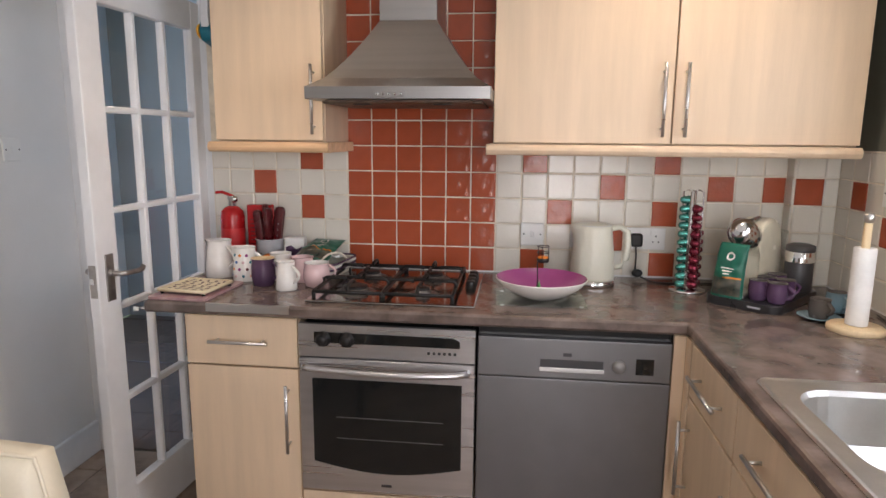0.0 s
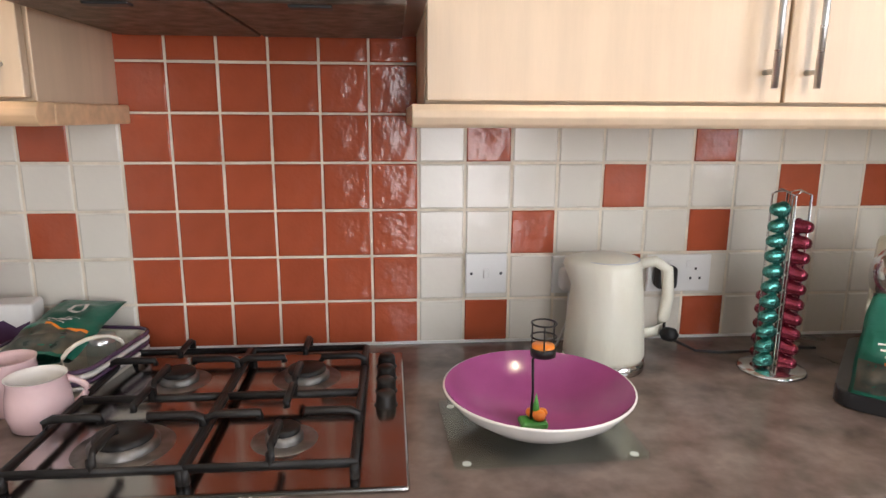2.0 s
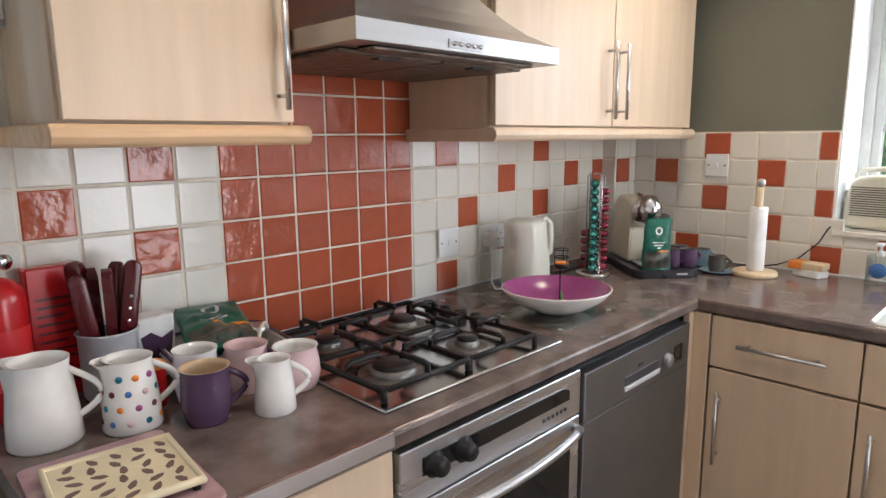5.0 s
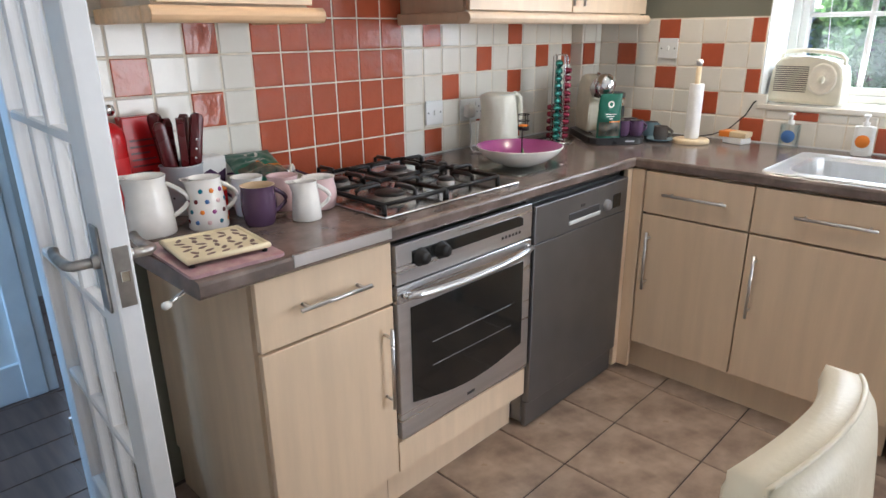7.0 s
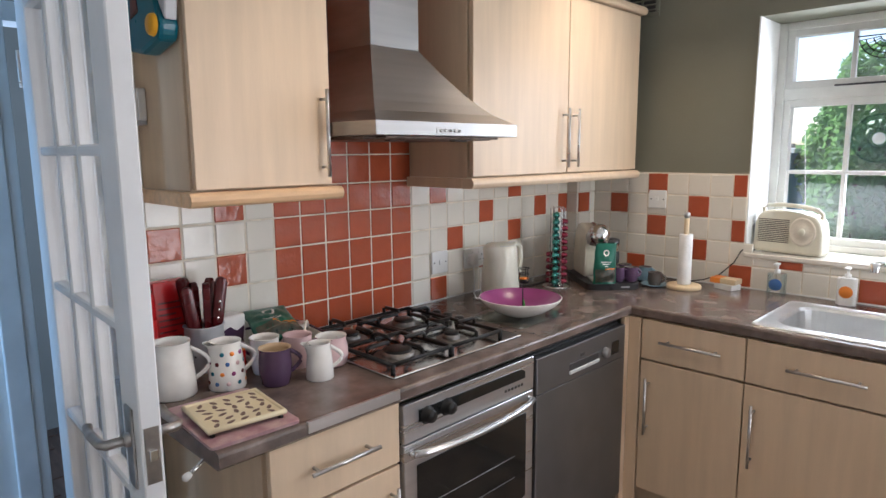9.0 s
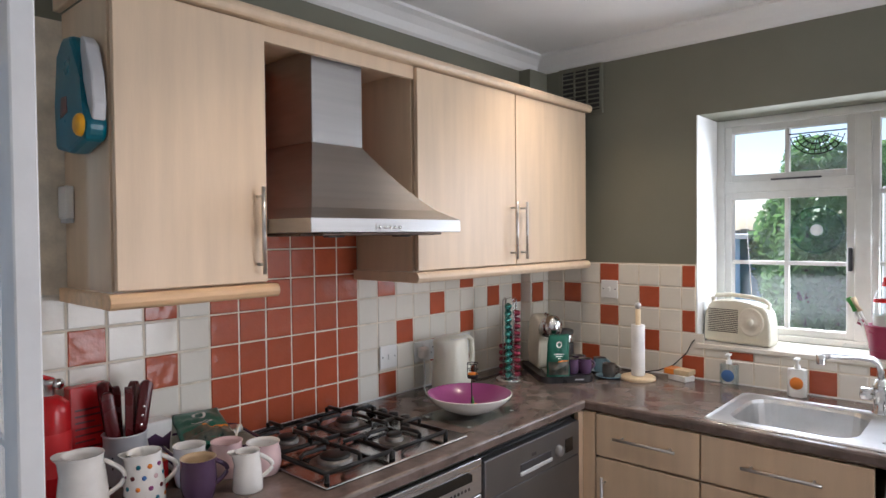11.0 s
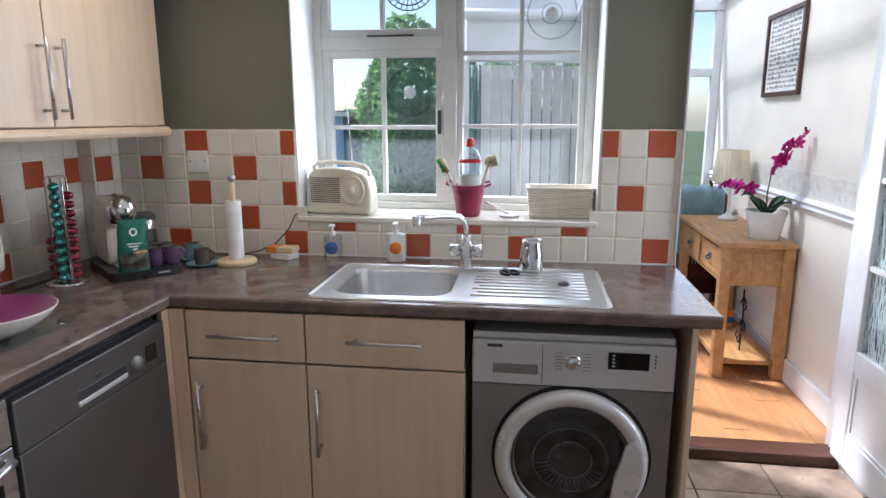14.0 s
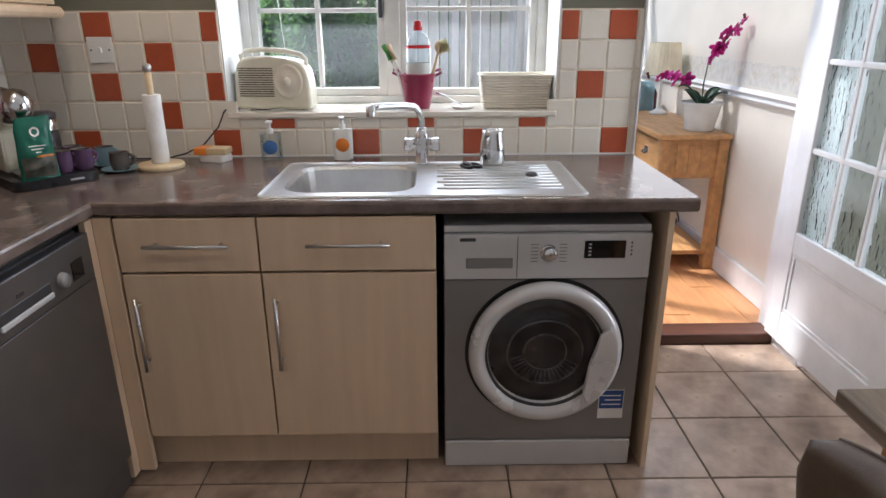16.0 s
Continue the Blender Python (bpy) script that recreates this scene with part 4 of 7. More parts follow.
C = {
    "kettle": simple("cream_ribbed_plastic", (0.74, 0.72, 0.60), 0.3, bump=0.003, bscale=30, stretch=(1, 1, 0.35)),
    "cream": simple("cream_gloss_plastic", (0.74, 0.69, 0.54), 0.25),
    "ceramic": simple("white_glazed_ceramic", (0.82, 0.80, 0.76), 0.15),
    "cup": simple("dusky_purple_glaze", (0.105, 0.055, 0.115), 0.12),
    "purple": simple("purple_glaze", (0.30, 0.070, 0.21), 0.16),
    "plum": simple("plum_enamel", (0.09, 0.05, 0.10), 0.18),
    "plum_in": simple("tan_glaze", (0.55, 0.40, 0.24), 0.3),
    "pink": simple("pale_pink_glaze", (0.72, 0.52, 0.52), 0.2),
    "teal_foil": simple("teal_foil", (0.10, 0.37, 0.32), 0.22, 0.85),
    "wine_foil": simple("wine_foil", (0.30, 0.045, 0.075), 0.22, 0.8),
    "green_bag": simple("green_foil_bag", (0.008, 0.13, 0.085), 0.3, bump=0.003, bscale=30),
    "bag_dark": simple("dark_green_print", (0.03, 0.045, 0.04), 0.3, colour2=(0.12, 0.10, 0.07), scale=40),
    "red": simple("red_enamel", (0.52, 0.014, 0.016), 0.25),
    "dark_red": simple("dark_red_handle", (0.10, 0.010, 0.012), 0.28),
    "grey_pot": simple("pale_grey_pot", (0.52, 0.53, 0.55), 0.35),
    "wood_pale": simple("pale_wood", (0.70, 0.55, 0.34), 0.5, stretch=(5, 5, 0.6)),
    "paper": simple("kitchen_paper", (0.84, 0.83, 0.80), 0.9, bump=0.001, bscale=90),
    "radio": simple("radio_cream", (0.74, 0.71, 0.58), 0.35),
    "magenta": simple("magenta_bucket", (0.26, 0.012, 0.055), 0.3),
    "wicker": simple("white_wicker", (0.76, 0.71, 0.60), 0.7, bump=0.002, bscale=120),
    "teal": simple("teal_plastic", (0.0, 0.13, 0.19), 0.3),
    "yellow": simple("yellow_plastic", (0.85, 0.42, 0.01), 0.35),
    "pinkboard": simple("pink_printed_board", (0.50, 0.35, 0.34), 0.35, colour2=(0.33, 0.17, 0.20), scale=28),
    "trivet": simple("cream_enamelled_iron", (0.76, 0.66, 0.44), 0.4),
    "slot": simple("shaded_slot", (0.17, 0.105, 0.085), 0.6),
    "orange": simple("orange_paint", (0.75, 0.22, 0.02), 0.4),
    "leafgreen": simple("green_paint", (0.06, 0.30, 0.05), 0.4),
    "blue": simple("blue_label", (0.06, 0.16, 0.40), 0.4),
    "cable": simple("black_cable", (0.015, 0.015, 0.015), 0.5),
    "slate": simple("slate_glaze", (0.105, 0.090, 0.080), 0.25),
    "bluegrey": simple("blue_glaze", (0.22, 0.34, 0.40), 0.2),
    "soap": glass_mat("clear_plastic", (0.95, 0.98, 0.99)),
}


def on(name, label, category, x, y, z=WT, rz=0.0, group=""):
    return thing(name, label, category, (x, y, z), rz, group)


def mug(name, label, x, y, r, h, material, inside, rz=0.0, belly=1.0, z=WT, group="", spout=False):
    """A hollow cup or jug with a looped handle; the handle points along +x."""
    t = on(name, label, name.replace("_", " "), x, y, z, rz, group)
    if spout:
        belly = 1.0
    prof = [(0, 0.0), (r * 0.80, 0.0), (r * 0.86 * belly, h * 0.04), (r * belly, h * 0.35), (r * (0.5 + 0.5 * belly), h * 0.65), (r * 0.94, h * 0.9), (r, h), (r - 0.004, h), (r * 0.94 - 0.004, h * 0.9), (r * 0.9, h * 0.4), (r * 0.8, h * 0.08), (0, h * 0.07)]
    if spout:
        prof[1:7] = [(r * 1.12, 0.0), (r * 1.17, h * 0.03), (r * 1.12, h * 0.35), (r * 1.02, h * 0.68), (r * 0.92, h * 0.90), (r * 0.97, h)]
        prof[7:10] = [(r * 0.97 - 0.004, h), (r * 0.92 - 0.004, h * 0.9), (r * 1.05 - 0.004, h * 0.4)]
    bm = lathe(prof[:7], 32)
    if spout:
        for v in bm.verts:
            if v.co.z > h * 0.85 and v.co.x < -r * 0.7:
                v.co.x -= 0.018 * (v.co.z - h * 0.8) / (h * 0.2)
    part("body", bm, material, t, "", True)
    part("inside", lathe(prof[6:], 32), inside, t, "", True)
    part("handle", tube([(r * 0.90 + 0.036 * math.sin(math.pi * i / 10) * (h / 0.11), 0, h * 0.86 - h * 0.62 * i / 10) for i in range(11)], 0.0058, 8), material, t, "", True)
    return t


# left end of the worktop
e = on("fire_extinguisher", "small red fire extinguisher standing by the wall", "fire extinguisher", -2.236, -0.078)
part("cylinder", lathe([(0, 0), (0.044, 0), (0.048, 0.006), (0.048, 0.218), (0.044, 0.238), (0.028, 0.254), (0.014, 0.260), (0, 0.260)], 28), C["red"], e, "", True)
part("valve", lathe([(0.013, 0.255), (0.013, 0.285), (0.018, 0.288), (0.018, 0.30), (0, 0.302)], 16), M["steel"], e, "metal valve", True)
part("lever", tube([(0.01, 0, 0.298), (-0.03, -0.02, 0.318), (-0.052, -0.035, 0.316)], 0.006, 8), C["red"], e, "red squeeze lever", True)
part("gauge", lathe([(0.014, 0), (0.014, 0.008), (0, 0.009)], 16, m=pose(0.016, -0.012, 0.288, 90, 0, 30)), M["steel_pol"], e, "round pressure gauge", True)
part("label_band", lathe([(0.0484, 0.06), (0.0484, 0.17)], 28), simple("red_label", (0.60, 0.02, 0.02), 0.4), e, "", True)

b = on("fire_blanket_pack", "bright red flat pack with rows of small print", "box", -2.132, -0.034, rz=3)
part("pack", box(-0.052, 0.052, -0.02, 0.02, 0, 0.262, 0.003), C["red"], b)
for i in range(11):
    part("print_bar", box(-0.040, 0.040 - 0.015 * (i % 3), -0.0206, -0.02, 0.028 + i * 0.017, 0.033 + i * 0.017), C["dark_red"], b)

p = on("utensil_pot", "pale grey pot full of dark red handled knives", "utensil pot", -2.066, -0.108)
part("pot", lathe([(0, 0), (0.048, 0), (0.052, 0.006), (0.054, 0.128), (0.058, 0.132), (0.054, 0.134), (0.050, 0.128), (0.046, 0.02), (0, 0.018)], 30), C["grey_pot"], p, "", True)
for i in range(5):
    a = radians(215 + i * 36)
    for j in range(2):
        part("dot", lathe([(0.003, 0), (0, 0.0008)], 8, m=Matrix.Rotation(a, 4, "Z") @ pose(0.0535, 0, 0.05 + 0.028 * j, 0, 90)), M["black"], p)
for i, (x, y, lean, yaw) in enumerate(((-0.03, -0.01, 7, 170), (-0.012, 0.02, 4, 90), (0.006, -0.012, 5, 250), (0.022, 0.012, 7, 40), (0.034, -0.006, 9, 350), (-0.02, 0.03, 9, 130))):
    mk = pose(x, y, 0.10 + 0.004 * i) @ Matrix.Rotation(radians(yaw), 4, "Z") @ pose(0, 0, 0, 0, lean, 0)
    k = part("knife", moved(prism(round_rect(-0.016, 0.016, 0.0, 0.150, 0.0145), -0.009, 0.009, "y", 0.003), mk), C["dark_red"], p, "dark red riveted knife handle", True)
    for z in (0.03, 0.055, 0.08):
        part("rivet", moved(lathe([(0.0035, 0.0), (0, 0.001)], 8, m=pose(0, -0.009, z, 90)), mk), M["steel_pol"], k)

mug("jug", "plain white ceramic jug with a looped handle", -2.217, -0.245, 0.049, 0.144, C["ceramic"], C["ceramic"], -28, 1.13, spout=True)
j = mug("jug", "white ceramic jug with coloured polka dots", -2.092, -0.290, 0.042, 0.128, C["ceramic"], C["ceramic"], -5, 1.20, spout=True)
dots = [C["blue"], C["dark_red"], C["purple"], C["orange"], C["teal"], C["pink"]]
n = 0
for row in range(4):
    for i in range(10):
        a, z = radians(i * 36 + row * 18), 0.022 + row * 0.026
        if -28 < ((math.degrees(a) + 180) % 360 - 180) < 28:
            continue
        rr = 0.042 * (1.17 - 0.05 * z / 0.0455 if z < 0.0455 else 1.12 - 0.10 * (z - 0.0455) / 0.043) - 0.0002
        n += 1
        part("dot", lathe([(0.006, -0.0015), (0.0055, 0.0012), (0, 0.0018)], 10, m=Matrix.Rotation(a, 4, "Z") @ pose(rr, 0, z, 0, 90)), dots[(n * 5) % 6], j, "", True)
mug("mug", "shiny plum coloured mug with a tan inside", -1.990, -0.365, 0.044, 0.102, C["plum"], C["plum_in"], -10)
mug("jug", "small plain white milk jug", -1.882, -0.415, 0.033, 0.102, C["ceramic"], C["ceramic"], -25, 1.14, spout=True)
mug("mug", "white mug among other cups", -1.962, -0.262, 0.042, 0.104, C["ceramic"], C["ceramic"], 60, group="mugs by the hob")
mug("mug", "pale pink rounded mug beside the hob", -1.792, -0.345, 0.046, 0.088, C["pink"], C["ceramic"], 30, 1.08, group="mugs by the hob")
mug("mug", "dusty pink mug among other cups", -1.868, -0.285, 0.043, 0.096, C["pink"], C["pink"], 100, group="mugs by the hob")
t = on("spice_pot", "small glossy red pot tucked among the jugs", "pot", -2.026, -0.232)
part("pot", lathe([(0, 0), (0.015, 0), (0.018, 0.006), (0.0185, 0.070), (0.017, 0.076)], 20), C["red"], t, "", True)
part("lid", lathe([(0.0185, 0.075), (0.0185, 0.086), (0.006, 0.092), (0, 0.093)], 20), C["orange"], t, "", True)
t = on("tea_tin", "black and white patterned tin by the wall", "tin", -1.972, -0.066, rz=6)
part("tin", box(-0.042, 0.042, -0.03, 0.03, 0, 0.136, 0.006, 2), C["ceramic"], t)
part("dark_motif", prism([(-0.034, 0.02), (0.036, 0.02), (0.030, 0.06), (0.036, 0.10), (0.010, 0.088), (-0.012, 0.104), (-0.034, 0.096), (-0.028, 0.06)], -0.0312, -0.030, "y"), C["plum"], t)

bk = on("cloth_lined_basket", "low pale basket lined with striped cloth holding packets", "basket", -1.850, -0.155, rz=-8)
bm = bmesh.new()
o, i2 = round_rect(-0.105, 0.105, -0.10, 0.11, 0.03), round_rect(-0.120, 0.120, -0.115, 0.125, 0.035)
r0, r1 = [bm.verts.new((*p, 0.0)) for p in o], [bm.verts.new((*p, 0.062)) for p in i2]
r2, r3 = [bm.verts.new((p[0] * 0.93, p[1] * 0.93, 0.062)) for p in i2], [bm.verts.new((p[0] * 0.9, p[1] * 0.9, 0.008)) for p in o]
for pa, qa in ((r0, r1), (r1, r2), (r2, r3)):
    for i in range(len(pa)):
        bm.faces.new((pa[i], pa[(i + 1) % len(pa)], qa[(i + 1) % len(pa)], qa[i]))
bm.faces.new(r0[::-1]), bm.faces.new(r3)
part("basket", bm, C["wicker"], bk)
for k in range(4):
    pts = [(x * (1.012 - 0.004 * k), y * (1.012 - 0.004 * k), 0.064 - 0.011 * k) for x, y in i2]
    part("cloth_stripe", tube(pts, 0.0045, 6, closed=True), C["plum"] if k % 2 == 0 else C["ceramic"], bk, "striped cloth lining", True)
part("rim_loop", tube([(0.08 + 0.03 * math.cos(radians(a)), -0.02 + 0.05 * math.cos(radians(a)), 0.06 + 0.035 * math.sin(radians(a))) for a in range(0, 181, 20)], 0.004, 6), C["wicker"], bk, "", True)


def foil_bag(name, label, x, y, z, rz, w, h, d, lean, material=None):
    """A crumpled, pillow-shaped packet with a pinched top seam."""
    t = on(name, label, "packet", x, y, z, rz)
    mm = pose(0, 0, 0, -lean)

    def skin(side, u, v, lift=0.0):
        fat = (math.sin(math.pi * min(1.0, max(0.0, u))) ** 0.5) * (1 - v ** 3) * (0.55 + 0.45 * min(1, v * 6))
        q = Vector(((u - 0.5) * w * (1 - 0.10 * v + 0.05 * noise.noise(Vector((u * 3, v * 5, 1.7)))) + 0.010 * v * v, side * d / 2 * fat, v * h))
        q += Vector((0, side, 0)) * (0.013 * noise.noise(q * 30) + 0.007 * noise.noise(q * 75)) * fat
        return q + Vector((0, side * lift, 0))

    def patch(name, u0, u1, v0, v1, material, lift, label="", nu=12, nv=8):
        b = bmesh.new()
        g = [[b.verts.new(skin(-1, u0 + (u1 - u0) * i / nu, v0 + (v1 - v0) * k / nv, lift)) for k in range(nv + 1)] for i in range(nu + 1)]
        for i in range(nu):
            for k in range(nv):
                b.faces.new((g[i][k], g[i + 1][k], g[i + 1][k + 1], g[i][k + 1]))
        part(name, moved(b, mm), material, t, label, True)

    bm = bmesh.new()
    nx, nz = 16, 20
    grid = {}
    for side in (-1, 1):
        for i in range(nx + 1):
            for k in range(nz + 1):
                grid[side, i, k] = bm.verts.new(skin(side, i / nx, k / nz))
        for i in range(nx):
            for k in range(nz):
                bm.faces.new([grid[side, i + a, k + b2] for a, b2 in ((0, 0), (1, 0), (1, 1), (0, 1))])
    bmesh.ops.remove_doubles(bm, verts=bm.verts, dist=0.0004)
    part("bag", moved(bm, mm), material or C["green_bag"], t, "", True)
    b = bmesh.new()
    rings = [[b.verts.new(skin(-1, 0.5 + r * math.cos(a * math.pi / 12), 0.76 + r * w / h * math.sin(a * math.pi / 12), 0.0016)) for a in range(24)] for r in (0.08, 0.135)]
    for a in range(24):
        b.faces.new((rings[0][a], rings[0][(a + 1) % 24], rings[1][(a + 1) % 24], rings[1][a]))
    part("round_mark", moved(b, mm), C["ceramic"], t, "pale round emblem", True)
    for k, ww in enumerate((0.22, 0.17, 0.09)):
        patch("print_bar", 0.5 - ww, 0.5 + ww, 0.53 - 0.05 * k, 0.546 - 0.05 * k, C["ceramic"], 0.0016, "", 8, 1)
    patch("printed_band", 0.06, 0.94, 0.04, 0.36, C["bag_dark"], 0.0012, "dark pictured band")
    patch("red_stripe", 0.42, 0.94, 0.355, 0.385, C["orange"], 0.0016, "", 10, 1)
    return t


foil_bag("coffee_packet", "crumpled green foil coffee packet lying in the basket", -1.868, -0.215, WT + 0.066, -8, 0.155, 0.195, 0.046, 73)
t = on("glass_jar", "small clear jar in the basket", "jar", -1.775, -0.150, WT + 0.012)
part("jar", lathe([(0, 0), (0.024, 0), (0.026, 0.004), (0.026, 0.065)], 20), C["soap"], t, "", True)
part("lid", lathe([(0.027, 0.062), (0.027, 0.074), (0, 0.075)], 20), M["steel"], t, "", True)

t = on("serving_board", "pink patterned board under an iron trivet", "board", -2.183, -0.478, rz=-3)
part("board", prism(round_rect(-0.106, 0.106, -0.150, 0.130, 0.012), 0.0005, 0.008, "z", 0.0015), C["pinkboard"], t)
t = on("trivet", "cream enamelled openwork iron trivet", "trivet", -2.182, -0.500, WT + 0.0085, -6)
part("frame", tube([(-0.088, -0.085, 0.014), (0.088, -0.085, 0.014), (0.088, 0.085, 0.014), (-0.088, 0.085, 0.014)], 0.007, 8, closed=True), C["trivet"], t, "", True)
part("plate", box(-0.085, 0.085, -0.082, 0.082, 0.008, 0.016, 0.002), C["trivet"], t)
random.seed(4)
# Cut-outs are dark leaves laid on the solid plate, shade in their colour.
for i in range(5):
    for k in range(6):
        x, y, a = -0.064 + 0.032 * i + 0.006 * (k % 2), -0.066 + 0.026 * k, radians(random.choice((25, 60, 115, 150, 85)))
        pts = [(x + r1 * math.cos(a) - r2 * math.sin(a), y + r1 * math.sin(a) + r2 * math.cos(a)) for r1, r2 in ((-0.015, 0), (-0.006, 0.0068), (0.008, 0.005), (0.015, 0), (0.008, -0.005), (-0.006, -0.0068))]
        part("opening", prism([(px * 0.84 + x * 0.16, py * 0.84 + y * 0.16) for px, py in pts], 0.0155, 0.0166, "z"), C["slot"], t)
for x, y in ((-0.08, -0.08), (0.08, -0.08), (0.08, 0.08), (-0.08, 0.08)):
    part("foot", lathe([(0.006, 0), (0.007, 0.010), (0, 0.010)], 10, m=pose(x, y, 0)), M["black"], t)
t = on("towel_rail", "thin pull-out metal rod with a white tip under the worktop end", "towel rail", -2.17, -0.44, 0.866)
part("rod", tube([(0, 0, 0), (-0.015, -0.04, 0.004), (-0.17, -0.165, 0.006)], 0.0045, 8), M["steel_pol"], t, "", True)
part("tip", lathe([(0.0075, -0.008), (0.0085, 0.008), (0, 0.010)], 12, m=pose(-0.176, -0.170, 0.006, 0, -80, 45)), M["white_plastic"], t, "", True)

# on the side of the single cabinet
t = thing("stud_detector", "teal boot-shaped gadget with a yellow button hung on the cabinet side", "gadget", (-2.166, 0, 0))
part("body", prism([(-0.105, 1.790), (-0.200, 1.772), (-0.305, 1.796), (-0.318, 1.830), (-0.292, 1.880), (-0.268, 1.940), (-0.254, 2.010), (-0.225, 2.050), (-0.165, 2.056), (-0.120, 2.020), (-0.098, 1.900)], -0.052, -0.002, "x", 0.012), C["teal"], t)
part("grip", prism([(-0.318, 1.838), (-0.326, 1.880), (-0.316, 1.950), (-0.290, 2.020), (-0.256, 2.046), (-0.252, 2.010), (-0.266, 1.940), (-0.290, 1.880)], -0.040, -0.008, "x", 0.005), C["grey_pot"], t, "pale side grip")
part("button", lathe([(0, 0.012), (0.020, 0.012), (0.025, 0.008), (0.027, 0)], 26, m=pose(-0.052, -0.286, 1.830, 0, -90)), C["yellow"], t, "large yellow button", True)
part("label_patch", prism([(-0.15, 1.86), (-0.20, 1.87), (-0.195, 1.91), (-0.16, 1.91)], -0.0535, -0.0515, "x"), C["dark_red"], t)
t = thing("thermometer", "small white unit stuck on the cabinet side", "thermometer", (-2.166, -0.045, 1.62))
part("case", box(-0.022, 0, -0.028, 0.028, 0, 0.085, 0.004, 2), M["white_plastic"], t)
part("stand", box(-0.018, 0, -0.024, 0.024, -0.012, 0.0, 0.002), C["grey_pot"], t)

# hob side things
t = on("glass_board", "clear green-tinged glass worktop saver", "glass board", -0.975, -0.418, WT, 2)
part("board", prism(round_rect(-0.150, 0.150, -0.112, 0.112, 0.008), 0.0008, 0.006, "z", 0.001), M["green_glass"], t)
for x in (-0.13, 0.13):
    for y in (-0.095, 0.095):
        part("foot", lathe([(0.007, -0.0), (0.007, 0.001), (0, 0.001)], 10, m=pose(x, y, 0)), M["white_plastic"], t)
t = on("fruit_bowl", "shallow bowl, white outside with a purple inside", "bowl", -0.972, -0.412, WT + 0.0065)
part("outside", lathe([(0, 0.0), (0.055, 0.0), (0.062, 0.004), (0.10, 0.018), (0.138, 0.044), (0.156, 0.066), (0.157, 0.069), (0.154, 0.070)], 48), C["ceramic"], t, "", True)
part("inside", lathe([(0.154, 0.070), (0.134, 0.047), (0.095, 0.022), (0.055, 0.010), (0, 0.007)], 48), C["purple"], t, "glossy purple glaze", True)
t = on("pumpkin_candle_holder", "little wire candle holder with orange figures", "ornament", -0.988, -0.435, WT + 0.0145)
part("stem", tube([(0, 0, 0.012), (0.002, 0, 0.06), (0, 0, 0.115), (0.012, 0.004, 0.125)], 0.0022, 6), M["black"], t, "", True)
part("cup", lathe([(0, 0.118), (0.020, 0.118), (0.021, 0.132), (0.019, 0.132)], 18, m=pose(0.018, 0.008, 0)), M["black"], t, "", True)
part("candle", lathe([(0.018, 0.130), (0.018, 0.136), (0, 0.136)], 18, m=pose(0.018, 0.008, 0)), C["orange"], t, "", True)
for z in (0.172, 0.150):
    part("ring", tube([(0.018 + 0.02 * math.cos(radians(a)), 0.008 + 0.02 * math.sin(radians(a)), z) for a in range(0, 360, 24)], 0.0016, 5, closed=True), M["black"], t, "", True)
for a in (20, 140, 260):
    part("wire", tube([(0.018 + 0.02 * math.cos(radians(a)), 0.008 + 0.02 * math.sin(radians(a)), z) for z in (0.13, 0.172)], 0.0014, 5), M["black"], t, "", True)
part("base", box(-0.018, 0.026, -0.016, 0.016, 0.0, 0.012, 0.003), C["leafgreen"], t, "green base")
for x, y, z, r in ((0.012, -0.006, 0.021, 0.011), (0.020, 0.006, 0.020, 0.009), (0.002, 0.008, 0.020, 0.009)):
    part("pumpkin", lathe([(0, -r * 0.8), (r * 0.75, -r * 0.6), (r, 0), (r * 0.75, r * 0.6), (0, r * 0.75)], 14, m=pose(x, y, z)), C["orange"], t, "", True)
part("figure", lathe([(0.006, 0.028), (0.005, 0.036), (0, 0.058)], 10, m=pose(0.008, 0, 0)), C["leafgreen"], t, "", True)

k = on("electric_kettle", "cream ribbed electric kettle on a steel base", "kettle", -0.772, -0.150, WT, -5)
k.scale = (1.12, 1.12, 1.0)
part("base", lathe([(0, 0.0), (0.074, 0), (0.076, 0.008), (0.074, 0.020), (0.070, 0.023), (0, 0.023)], 36), M["steel_pol"], k, "polished steel base", True)
bm = lathe([(0, 0.023), (0.071, 0.023), (0.074, 0.030), (0.070, 0.10), (0.064, 0.17), (0.060, 0.215), (0.056, 0.226), (0.050, 0.231), (0, 0.236)], 40)
for v in bm.verts:
    if v.co.z > 0.17 and v.co.x < -0.035:
        v.co.x -= 0.030 * ((v.co.z - 0.17) / 0.055) * ((-v.co.x - 0.035) / 0.03)
part("body", bm, C["kettle"], k, "", True)
part("handle", tube([(0.045, 0, 0.212), (0.085, 0, 0.222), (0.108, 0, 0.205), (0.113, 0, 0.15), (0.108, 0, 0.10), (0.092, 0, 0.072), (0.064, 0, 0.066)], 0.011, 12), C["kettle"], k, "", True)
part("lid_seam", tube([(0.055 * math.cos(radians(a)), 0.055 * math.sin(radians(a)), 0.2275) for a in range(0, 360, 15)], 0.0012, 5, closed=True), C["grey_pot"], k, "", True)


